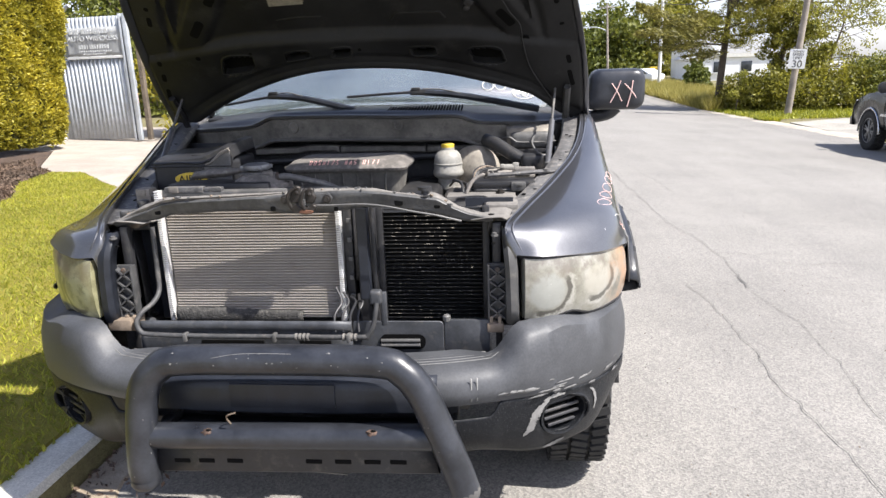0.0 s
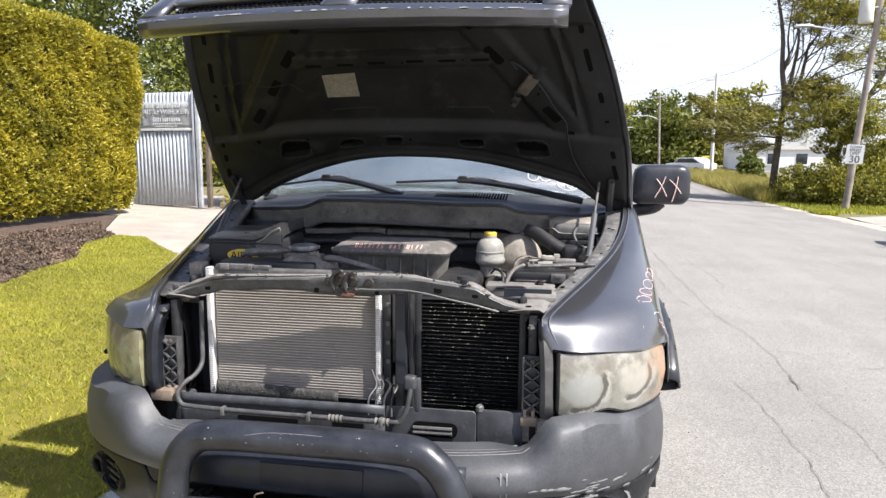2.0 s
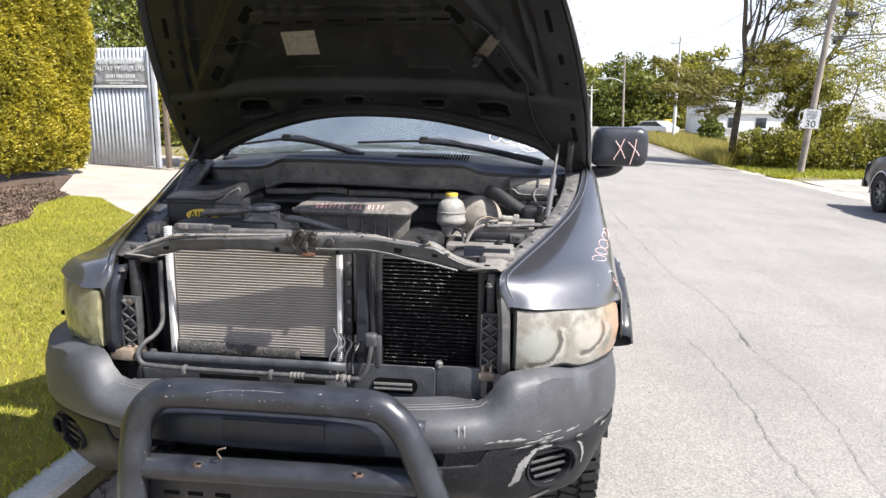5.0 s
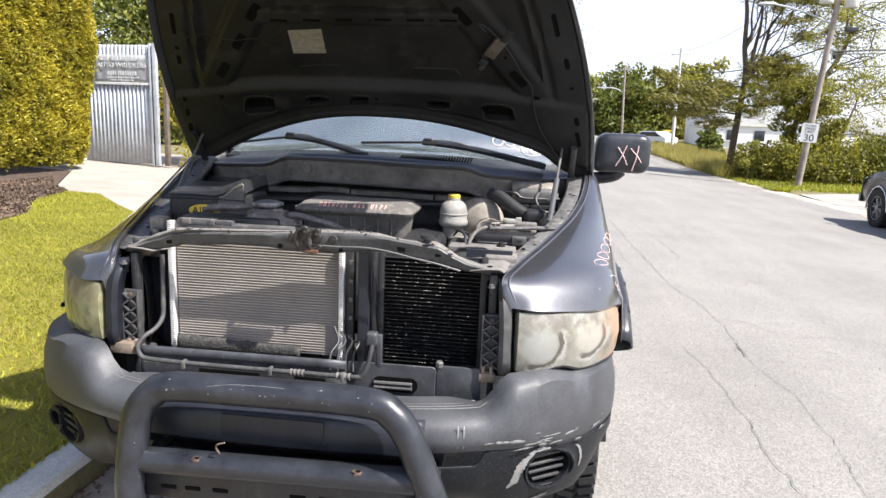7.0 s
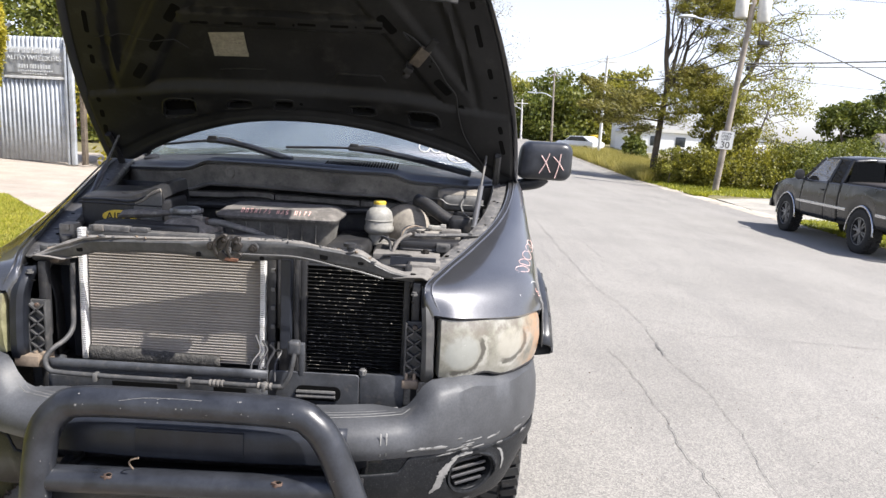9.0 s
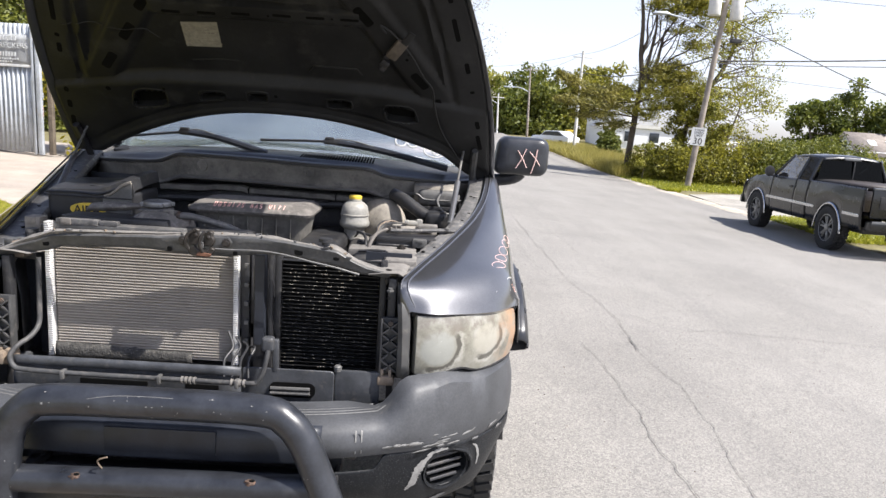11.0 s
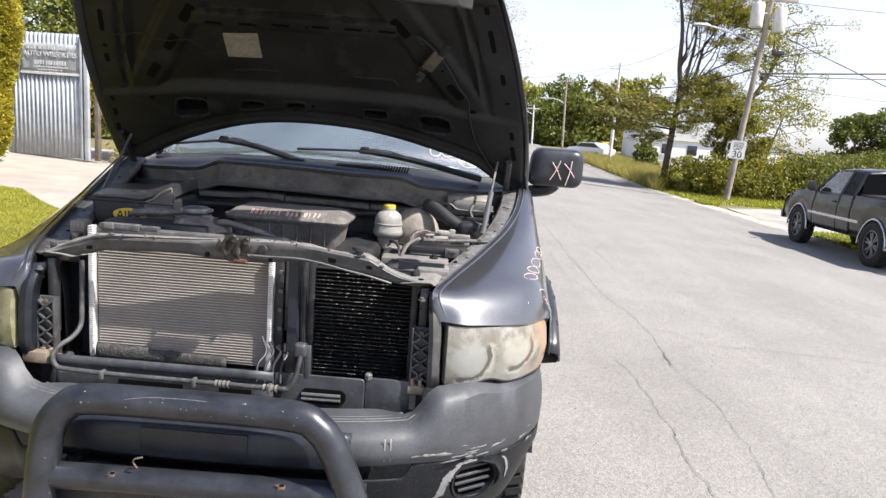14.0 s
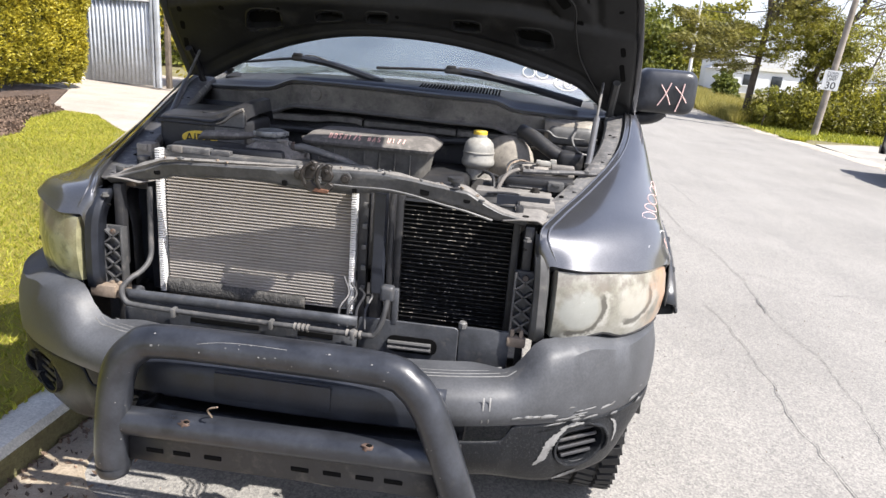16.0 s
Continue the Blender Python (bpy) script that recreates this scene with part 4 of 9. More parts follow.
def fender(sign):
    fen_rows = [[(tucked(sign, x) + (x - tucked(sign, x)) * smoothstep(0.55, 1.1, y), y, z + (lift * smoothstep(0.65, 0.95, x) if sign < 0 else 0)) for x, y, z in r] for r, lift in zip(FEN, (0.042, 0.008) + (0.0,) * 6)]
    crest = [wing_edge(sign, r[0]) for r in FEN]
    drop = [(0.0 if sign > 0 else 0.05) * smoothstep(0.24, 0.42, r[0][1]) for r in FEN]
    lines = [curve_pts([c, Vector(r[1]) + (c - Vector(r[0])) * 0.6 - Vector((0, 0, d)), Vector(r[2]) - Vector((0, 0, 0.7 * d)), r[3]], 6) for c, r, d in zip(crest, fen_rows, drop)]
    cols = [curve_pts([ln[i] for ln in lines], 5) for i in range(len(lines[0]))]
    rows = [list(r) for r in zip(*cols)]
    out = []
    for r in rows:
        e = r[-1]
        low = max(0.52, arch_z(e.y), 0.88 if e.y < 0.64 else 0)
        ext = [Vector((e.x + 0.004 * k - 0.006 * (k == 4), e.y, e.z + (min(low, e.z) - e.z) * k / 4)) for k in range(1, 5)]
        inner = [r[0] + Vector((-0.012, 0, -0.03)), r[0] + Vector((-0.004, 0, -0.004))]
        out.append([Vector((sign * p.x, p.y, p.z)) for p in inner + r + (ext if e.y > 0.52 else [e.lerp(e + Vector((0, 0, -0.002)), k / 4) for k in range(1, 5)])])
    out.insert(0, [p + Vector((0, 0.035, -0.03)) for p in out[0]])
    fen = part("fender", loft(out), M["paint"], truck, "dusty dark grey metallic front fender", thick=0.004)
    # inner flange with bolts along the engine bay
    fl = [[Vector((sign * (p[0] - d), p[1] + 0.01, p[2] - h)) for d, h in ((0.006, 0.010), (0.070, 0.016), (0.078, 0.026), (0.080, 0.045))] for p in curve_pts(crest, 4)[7:]]
    flange = part("fender_flange", loft(fl), M["flange"], truck, "dusty painted fender flange", thick=0.003)
    for k in range(1, 7):
        q = curve_pts(crest, 4)[k * 4]
        part("bolt", lathe([(0.011, 0), (0.011, 0.004), (0.007, 0.004), (0.007, 0.010), (0.0, 0.010)], 8, Matrix.Translation((sign * (q.x - 0.035), q.y, q.z - 0.02))), M["dusty"], flange)
    for k in range(9):
        q = curve_pts(crest, 4)[2 + k * 3]
        part("flange_hole", prism(rrect(0.012, 0.020 if k % 2 else 0.011, 0.005, 3), 0.003, Matrix.Translation((sign * (q.x - 0.050 + 0.012 * (k % 3)), q.y + 0.02, q.z - 0.0115))), M["hole"], flange)
    for d, h in ((0.004, 0.001), (-0.016, 0.0015)):
        part("fender_crease", tube([Vector((sign * (p.x - d), p.y + 0.004, p.z + h)) for p in curve_pts(crest, 5)], 0.0035, 6), M["paint"], fen)
    # filler strip beside the lamp
    part("headlight_filler", loft([[(sign * (x - c), y + o, z) for x, y in ((0.598, 0.245), (0.600, 0.212), (0.612, 0.202), (0.632, 0.205), (0.637, 0.24))] for z, o, c in ((0.852, 0.004, 0.0), (0.9, 0.0, 0.0), (1.0, 0.0, 0.003), (1.045, 0.003, 0.006), (1.075, 0.012, 0.009), (1.100, 0.026, 0.011), (1.125, 0.05, 0.012))]), M["dusty" if sign > 0 else "fascia"], truck, "dark strip between headlight and bracket", thick=0.003)
    # wheel-arch flare
    rows = []
    for k in range(25):
        a = radians(136 - 123 * k / 24)
        rows.append([(sign * x, 0.975 + r * math.cos(a), 0.47 + r * math.sin(a)) for x, r in ((0.99, 0.60), (1.03, 0.585), (1.045, 0.555), (1.04, 0.52), (1.0, 0.505), (0.95, 0.50))])
    flare = part("arch_flare", loft(rows), M["bar"], truck, "black plastic wheel-arch flare", thick=0.006)
    for k in range(9):
        a = radians(137 - 15 * k)
        part("rivet", lathe([(0.011, 0), (0.009, 0.006), (0.0, 0.008)], 8, Matrix.Translation((sign * 1.037, 0.975 + 0.57 * math.cos(a), 0.47 + 0.57 * math.sin(a))) @ Matrix.Rotation(sign * radians(90), 4, "Y")), M["black"], flare)
    rows = [[(sign * x, 0.975 + 0.50 * math.cos(a), 0.47 + 0.50 * math.sin(a)) for x in (0.97, 0.62)] for a in (radians(172 - 164 * k / 16) for k in range(17))]
    part("wheel_liner", loft(rows), M["black"], truck, thick=0.004)
    return fen


fender(1)
fender(-1)


def wheel(name, x, y, r, w, sign, parent, spoke_mat, spokes=5, slim=1.0, pair=0.0, blocks=36):
    """A tyre with cut tread blocks, a rim and its spokes."""
    prof = [(r * 0.60, -w * 0.42), (r * 0.68, -w * 0.5), (r * 0.86, -w * 0.52), (r * 0.955, -w * 0.47), (r * 0.965, -w * 0.40), (r * 0.965, w * 0.40), (r * 0.955, w * 0.47), (r * 0.86, w * 0.52), (r * 0.68, w * 0.5), (r * 0.60, w * 0.42)]
    rows = [[(q * math.cos(2 * math.pi * j / 40), q * math.sin(2 * math.pi * j / 40), h) for j in range(40)] for q, h in prof]
    bm = loft(rows, True)
    for j in range(blocks):
        for side in (-1, 0, 1):
            a = 2 * math.pi * (j + 0.5 * (side == 0)) / blocks
            b = rbox((0, 0, 0), (0.05 * r / 0.4 * (36 / blocks) ** 0.5, r * 4.1 / blocks, w * 0.27), 0.0)
            b.transform(Matrix.Rotation(a, 4, "Z") @ Matrix.Translation((r * 0.965, 0, side * w * 0.33)) @ Matrix.Rotation(radians(14 * (1 if side else -1)), 4, "X"))
            me = bpy.data.meshes.new("t")
            b.to_mesh(me)
            b.free()
            bm.from_mesh(me)
            bpy.data.meshes.remove(me)
    base = Matrix.Translation((x, y, r)) @ Matrix.Rotation(sign * radians(90), 4, "Y")
    bm.transform(base)
    tyre = part(name, bm, M["rubber"], parent, "worn black all-terrain tyre")
    rim = lathe([(r * 0.61, w * 0.40), (r * 0.63, w * 0.44), (r * 0.58, w * 0.45), (r * 0.55, w * 0.30), (r * 0.50, w * 0.1), (0.0, w * 0.1)], 32)
    rim.transform(base)
    part("rim", rim, M["black"], tyre)
    lip = lathe([(r * 0.615, w * 0.405), (r * 0.64, w * 0.45), (r * 0.60, w * 0.46), (r * 0.585, w * 0.42)], 32)
    lip.transform(base)
    part("rim_lip", lip, spoke_mat, tyre)
    for k in range(spokes):
        b = prism([(-0.035 * slim, 0.05), (0.035 * slim, 0.05), (0.055 * slim, r * 0.56), (-0.055 * slim, r * 0.56)], w * 0.10, Matrix.Translation((0, 0, w * 0.28)), 0.004)
        b.transform(base @ Matrix.Rotation(2 * math.pi * k / spokes + pair * (1 if k % 2 else -1), 4, "Z"))
        part("spoke", b, spoke_mat, tyre)
    hub = lathe([(0.075, w * 0.26), (0.07, w * 0.42), (0.05, w * 0.45), (0.0, w * 0.45)], 16)
    hub.transform(base)
    part("hub_cap", hub, spoke_mat, tyre)
    return tyre


for sx in (1, -1):
    for yy in (0.99, 4.53):
        wheel("wheel", sx * 0.862, yy, 0.392, 0.22, sx, truck, M["spoke"], blocks=54)

# front structure round the radiator
FOLD = ((-0.60, -0.547, -0.477, -0.427, -0.351, -0.164, -0.073, 0.017, 0.105, 0.192, 0.26, 0.328, 0.403, 0.445, 0.494, 0.56), (1.150, 1.166, 1.191, 1.213, 1.220, 1.227, 1.232, 1.240, 1.243, 1.242, 1.236, 1.227, 1.216, 1.190, 1.168, 1.152))
UNDER = ((-0.60, -0.549, -0.451, -0.402, -0.259, -0.167, -0.112, -0.04, 0.085, 0.19, 0.26, 0.327, 0.394, 0.445, 0.478, 0.56), (1.138, 1.146, 1.165, 1.179, 1.187, 1.190, 1.186, 1.179, 1.181, 1.195, 1.192, 1.181, 1.171, 1.158, 1.148, 1.140))
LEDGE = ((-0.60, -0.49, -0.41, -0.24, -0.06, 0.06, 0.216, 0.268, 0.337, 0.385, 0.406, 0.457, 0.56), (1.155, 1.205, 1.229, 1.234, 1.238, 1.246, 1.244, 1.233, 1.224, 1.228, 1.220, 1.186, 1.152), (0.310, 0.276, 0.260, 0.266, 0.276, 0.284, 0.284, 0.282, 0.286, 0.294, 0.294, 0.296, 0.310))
face_part, ledge_part = [], []
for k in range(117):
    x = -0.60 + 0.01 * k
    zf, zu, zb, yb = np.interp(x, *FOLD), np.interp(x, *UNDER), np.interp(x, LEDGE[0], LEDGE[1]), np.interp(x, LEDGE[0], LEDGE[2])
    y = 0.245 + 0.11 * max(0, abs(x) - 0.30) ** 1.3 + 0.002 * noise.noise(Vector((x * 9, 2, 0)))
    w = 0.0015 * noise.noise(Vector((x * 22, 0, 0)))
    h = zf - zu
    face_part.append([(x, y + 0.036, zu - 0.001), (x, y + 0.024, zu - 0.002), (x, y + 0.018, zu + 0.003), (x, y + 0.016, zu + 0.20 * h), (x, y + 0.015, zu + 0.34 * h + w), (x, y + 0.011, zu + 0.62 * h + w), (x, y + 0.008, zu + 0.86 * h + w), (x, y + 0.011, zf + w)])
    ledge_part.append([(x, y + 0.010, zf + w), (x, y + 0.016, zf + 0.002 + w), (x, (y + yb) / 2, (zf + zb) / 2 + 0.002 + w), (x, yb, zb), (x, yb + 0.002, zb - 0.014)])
cross = part("upper_radiator_support", loft(face_part), M["support"], truck, "dusty bent steel radiator support", thick=0.003)
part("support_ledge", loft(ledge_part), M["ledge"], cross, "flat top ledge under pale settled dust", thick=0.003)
for x, z, r in ((-0.447, 1.186, 0.009), (-0.085, 1.192, 0.007), (0.105, 1.190, 0.006), (0.290, 1.208, 0.012), (0.400, 1.195, 0.009)):
    part("hole_ring", prism(rrect(2 * r, 2 * r, r * 0.5, 3), 0.004, Matrix.Translation((x, 0.245 + 0.11 * max(0, abs(x) - 0.30) ** 1.3 + 0.014, z)) @ Matrix.Rotation(radians(90), 4, "X")), M["hole"], cross)
for k in range(26):
    rg = random.Random(900 + k)
    x = rg.uniform(-0.42, 0.44)
    zf, zb, yb = np.interp(x, *FOLD), np.interp(x, LEDGE[0], LEDGE[1]), np.interp(x, LEDGE[0], LEDGE[2])
    f = rg.uniform(0.2, 0.9)
    part("dirt_crumb", rbox((x, 0.245 + (yb - 0.245) * f, zf + (zb - zf) * f + 0.003), (rg.uniform(0.004, 0.016), rg.uniform(0.003, 0.008), 0.005), 0.001, 1, Matrix.Rotation(rg.uniform(0, 3), 4, "Z")), M["support" if k % 3 else "tan"], cross)
# corner gussets, thick with dust
for sx, w in ((1, 1.0), (-1, 0.8)):
    g = part("corner_gusset", loft([[(sx * x, y, z) for x, z in ((0.50 - 0.09 * w * t, 1.150 - 0.004 * t), (0.54, 1.156), (0.585 + 0.02 * t, 1.158), (0.60 + 0.03 * t, 1.150))] for y, t in ((0.262, 0.0), (0.30, 0.2), (0.42, 0.6), (0.58, 1.0))]), M["ledge"], truck, "steel corner plate covered with pale dust", thick=0.003)
    for x, y in ((0.555, 0.30), (0.585, 0.42)):
        part("gusset_hole", lathe([(0.009, 0.0), (0.009, 0.003), (0.0, 0.003)], 10, Matrix.Translation((sx * x, y, 1.157))), M["hole"], g)
LY = 0.229
latch = part("hood_latch", prism([(-0.048, -0.012), (-0.03, -0.024), (0.03, -0.026), (0.052, -0.014), (0.094, -0.012), (0.102, 0.004), (0.092, 0.018), (0.05, 0.016), (-0.03, 0.018), (-0.052, 0.012)], 0.008, Matrix.Translation((0.0, LY + 0.014, 1.222)) @ Matrix.Rotation(radians(90), 4, "X"), 0.003, 2), M["support"], truck, "greasy rust-stained hood latch")
for x in (-0.038, 0.086):
    part("latch_bolt", lathe([(0.013, 0), (0.013, 0.005), (0.008, 0.006), (0.008, 0.012), (0.0, 0.012)], 10, Matrix.Translation((x, LY + 0.006, 1.224)) @ Matrix.Rotation(radians(90), 4, "X")), M["greasy"], latch)
for x, z, o in ((0.004, 1.238, [(-0.018, -0.02), (0.008, -0.022), (0.016, -0.004), (0.010, 0.012), (0.014, 0.024), (-0.002, 0.029), (-0.016, 0.020), (-0.020, 0.004)]),
                (0.040, 1.234, [(-0.014, -0.018), (0.012, -0.02), (0.020, 0.0), (0.012, 0.010), (0.016, 0.022), (0.002, 0.028), (-0.012, 0.016)])):
    part("latch_lobe", prism(o, 0.014, Matrix.Translation((x, LY - 0.004, z)) @ Matrix.Rotation(radians(90), 4, "X"), 0.003), M["greasy"], latch)
    part("latch_pivot", lathe([(0.006, 0), (0.006, 0.004), (0.003, 0.006), (0.0, 0.006)], 8, Matrix.Translation((x + 0.002, LY - 0.018, z + 0.008)) @ Matrix.Rotation(radians(90), 4, "X")), M["greasy"], latch)
part("latch_claw", prism([(-0.022, -0.010), (-0.010, -0.026), (0.030, -0.030), (0.052, -0.020), (0.060, -0.006), (0.046, 0.002), (0.032, -0.010), (0.010, -0.008), (0.0, 0.004)], 0.014, Matrix.Translation((0.004, LY - 0.012, 1.214)) @ Matrix.Rotation(radians(90), 4, "X"), 0.003), M["greasy"], latch)
part("latch_claw", tube([(-0.012, LY - 0.022, 1.205), (-0.020, LY - 0.026, 1.226), (-0.012, LY - 0.026, 1.250), (0.004, LY - 0.024, 1.262)], 0.0055, 7, 4), M["greasy"], latch)
part("latch_claw", tube([(0.028, LY - 0.024, 1.198), (0.020, LY - 0.028, 1.222), (0.026, LY - 0.028, 1.248), (0.036, LY - 0.024, 1.258)], 0.005, 7, 4), M["greasy"], latch)
part("latch_spring", tube([(0.022 + 0.008 * math.cos(a), LY - 0.026, 1.212 + 0.008 * math.sin(a) + 0.0012 * a) for a in (0.6 * k for k in range(22))], 0.002, 6), M["support"], latch)
part("latch_pad", prism([(0.0, -0.012), (0.040, -0.014), (0.046, -0.004), (0.008, 0.0)], 0.008, Matrix.Translation((0.008, LY - 0.020, 1.200)) @ Matrix.Rotation(radians(90), 4, "X"), 0.002), M["rust"], latch)
part("release_cable", tube([(0.05, LY - 0.01, 1.208), (0.10, 0.226, 1.206), (0.19, 0.230, 1.207), (0.26, 0.232, 1.199), (0.33, 0.234, 1.184), (0.40, 0.240, 1.170), (0.47, 0.252, 1.150)], 0.0032, 6, 6), M["dusty"], truck)


def bank(name, x0, x1, z0, z1, y, n, mat, label, tubes, deep=-0.011):
    """A heat exchanger: a backing sheet, flat tubes across it and fins between them, in one block."""
    bms = [rbox(((x0 + x1) / 2, y + 0.024, (z0 + z1) / 2), (x1 - x0, 0.02, z1 - z0), 0)]
    p = (z1 - z0) / n
    for k in range(n):
        z, h = z0 + (k + 0.5) * p, p * tubes * 0.5
        prof = ((0.014, h), (deep, h * 0.05), (deep, -h * 0.45), (0.014, -h))
        bms.append(loft([[(x, y + o, z + dz) for o, dz in prof] for x in (x0, x1)]))
    return tagged(part(name, join(*bms), mat, truck, label), kind="stuff")


M["speckled_foam"] = surf("torn_foam", (0.045, 0.043, 0.040), 0.95, var=0.5, scale=40, fine=140, bumpy=0.8, dist=0.006, grime=(0.17, 0.155, 0.135), grime_at=0.6)
rad = bank("radiator_core", -0.462, 0.080, 0.822, 1.20, 0.352, 42, M["fin"], "dusty tan radiator core with fine rows", 0.96, 0.004)
for x, n in ((-0.474, 62), (0.0905, 55)):
    cols = [rbox((x, 0.350, 0.822 + 0.0068 * k), (0.016, 0.026, 0.0048), 0.001, 1) for k in range(n)]
    part("header_strip", join(rbox((x, 0.356, 0.817 + 0.0034 * n), (0.012, 0.02, 0.0068 * n), 0.002), *cols), M["alu"], rad, "bright crimped aluminium header strip")
part("radiator_top_tank", join(rbox((-0.28, 0.385, 1.222), (0.40, 0.05, 0.022), 0.006), rbox((-0.40, 0.372, 1.2345), (0.13, 0.02, 0.008), 0.003)), M["dusty"], rad)
part("foam_seal", loft([[(x, 0.330, 0.868 - 0.014 * (x + 0.45) / 0.4 + 0.010 * abs(noise.noise(Vector((x * 40, 0, 0))))), (x, 0.324 + 0.005 * noise.noise(Vector((x * 30, 4, 0))), 0.848), (x, 0.323, 0.832), (x, 0.328, 0.822)] for x in (-0.452 + 0.0125 * k for k in range(34))]), M["speckled_foam"], rad, "torn black foam strip", thick=0.006)
rad.location.y = -0.020
cond = bank("condenser_core", 0.222, 0.525, 0.814, 1.165, 0.36, 28, M["fin_black"], "black oil-stained condenser core", 0.42)
# black sheet in place of the shade between the condenser fins
part("fin_gap_shade", rbox((0.373, 0.3685, 0.987), (0.30, 0.012, 0.345), 0), M["hole"], cond)
dashes = []
for k in range(28):
    rg = random.Random(400 + k)
    z = 0.814 + 0.351 * (k + 0.5) / 28
    for _ in range(rg.randint(7, 20)):
        x, w = rg.uniform(0.228, 0.50), rg.uniform(0.0015, 0.006) * (1 if rg.random() < 0.85 else 2)
        bm = bmesh.new()
        zz, hh = z + 0.0004 + rg.uniform(-0.0006, 0.0008), rg.uniform(0.0005, 0.0010)
        bm.faces.new([bm.verts.new(q) for q in ((x, 0.3478, zz - hh), (x + w, 0.3478, zz - hh * 0.6), (x + w * 0.9, 0.3486, zz + hh), (x + w * 0.1, 0.3486, zz + hh * 0.7))])
        dashes.append(bm)
tagged(part("dust_dashes", join(*dashes), M["dust_tan"], cond, "pale dust caught along the fins"), kind="stuff")
for x in (0.212, 0.537):
    part("side_tank", rbox((x, 0.36, 0.975), (0.022, 0.03, 0.40), 0.006), M["black"], cond)
for x, w, y in ((0.115, 0.026, 0.35), (0.160, 0.038, 0.345), (0.195, 0.016, 0.335)):
    part("centre_brace", rbox((x, y, 1.0), (w, 0.03, 0.46), 0.006), M["black"], truck)
part("centre_post", loft([[(0.168 + sx, 0.305 + sy, z) for sx, sy in ((-0.017, 0.01), (-0.014, -0.01), (0.014, -0.01), (0.017, 0.01))] for z in (0.90, 0.93, 1.06, 1.18)], True, True), M["fascia"], truck, "dusty black centre post")
for k in range(5):
    part("clip", rbox((0.122, 0.325, 0.90 + 0.06 * k), (0.014, 0.012, 0.014), 0.003), M["dusty"], truck)
# lower support
part("lower_radiator_support", loft([[(x, 0.222 + o, 0.85 + z) for o, z in ((0.007, -0.004), (0.006, 0.0), (0.002, -0.003), (0.0, -0.008), (0.0, -0.022), (0.003, -0.026), (0.006, -0.028), (0.006, -0.050), (0.003, -0.053), (0.003, -0.085), (0.006, -0.10), (0.009, -0.10))] for x in (-0.535, -0.52, -0.3, -0.1, 0.06, 0.135)]), M["steel"], truck, "black steel lower radiator support", thick=0.004)
for x, w in ((-0.24, 0.20), (0.02, 0.10)):
    part("support_slot", rbox((x, 0.2235, 0.784), (w, 0.004, 0.016), 0.002, 1), M["hole"], truck)
part("lower_right_panel", prism(rrect(0.275, 0.112, 0.01, 2), 0.006, Matrix.Translation((0.273, 0.238, 0.795)) @ Matrix.Rotation(radians(90), 4, "X"), 0.002), M["steel"], truck)
part("panel_opening", prism(rrect(0.138, 0.046, 0.020, 5), 0.004, Matrix.Translation((0.287, 0.2315, 0.787)) @ Matrix.Rotation(radians(90), 4, "X")), M["hole"], truck)
for dz in (-0.008, 0.006):
    part("cooler_tube_stub", tube([(0.222, 0.226, 0.785 + dz), (0.34, 0.226, 0.786 + dz)], 0.006, 8), M["dusty"], truck)
part("lower_corner_block", rbox((0.480, 0.243, 0.797), (0.135, 0.014, 0.115), 0.005), M["steel"], truck, "black steel corner block")
part("block_bolt", lathe([(0.012, 0.852), (0.012, 0.866), (0.008, 0.870), (0.0, 0.870)], 8, Matrix.Translation((0.42, 0.243, -0.002))), M["dusty"], truck)
part("left_corner_block", rbox((-0.575, 0.30, 0.77), (0.09, 0.05, 0.12), 0.014), M["steel"], truck)
hose = part("cooler_pipe", tube([(-0.497, 0.31, 1.13), (-0.497, 0.305, 1.0), (-0.495, 0.295, 0.93), (-0.500, 0.26, 0.900), (-0.520, 0.225, 0.880), (-0.532, 0.208, 0.855), (-0.520, 0.202, 0.825), (-0.480, 0.20, 0.817), (-0.3, 0.20, 0.813), (-0.034, 0.20, 0.812), (0.16, 0.20, 0.812), (0.188, 0.202, 0.818), (0.205, 0.205, 0.85), (0.213, 0.207, 0.885), (0.217, 0.215, 0.915)], 0.0078, 10, 5), M["pipe"], truck, "dusty grey metal cooler pipe")
for x in (-0.375, -0.096, 0.131):
    part("pipe_clip", rbox((x, 0.198, 0.811), (0.012, 0.026, 0.026), 0.004), M["dusty"], hose)
for x in (-0.03, -0.018, -0.006, 0.006, 0.115, 0.127, 0.139, 0.151):
    part("pipe_ferrule", lathe([(0.0, -0.003), (0.0115, -0.003), (0.0115, 0.003), (0.0, 0.003)], 10, Matrix.Translation((x, 0.20, 0.812)) @ Matrix.Rotation(radians(90), 4, "Y")), M["ledge"], hose)
part("pipe_bracket", rbox((0.214, 0.225, 0.930), (0.036, 0.030, 0.044), 0.010, 3), M["steel"], hose)
part("bracket_leg", rbox((0.234, 0.24, 0.89), (0.016, 0.02, 0.10), 0.004), M["steel"], hose)
for k in range(4):
    part("wiring", tube([(0.075 + 0.022 * k, 0.30, 0.935 - 0.015 * k), (0.095 + 0.022 * k, 0.28, 0.895), (0.08 + 0.024 * k, 0.245, 0.865), (0.085 + 0.024 * k, 0.222, 0.82)], 0.0040, 7, 4), M["black"], truck)


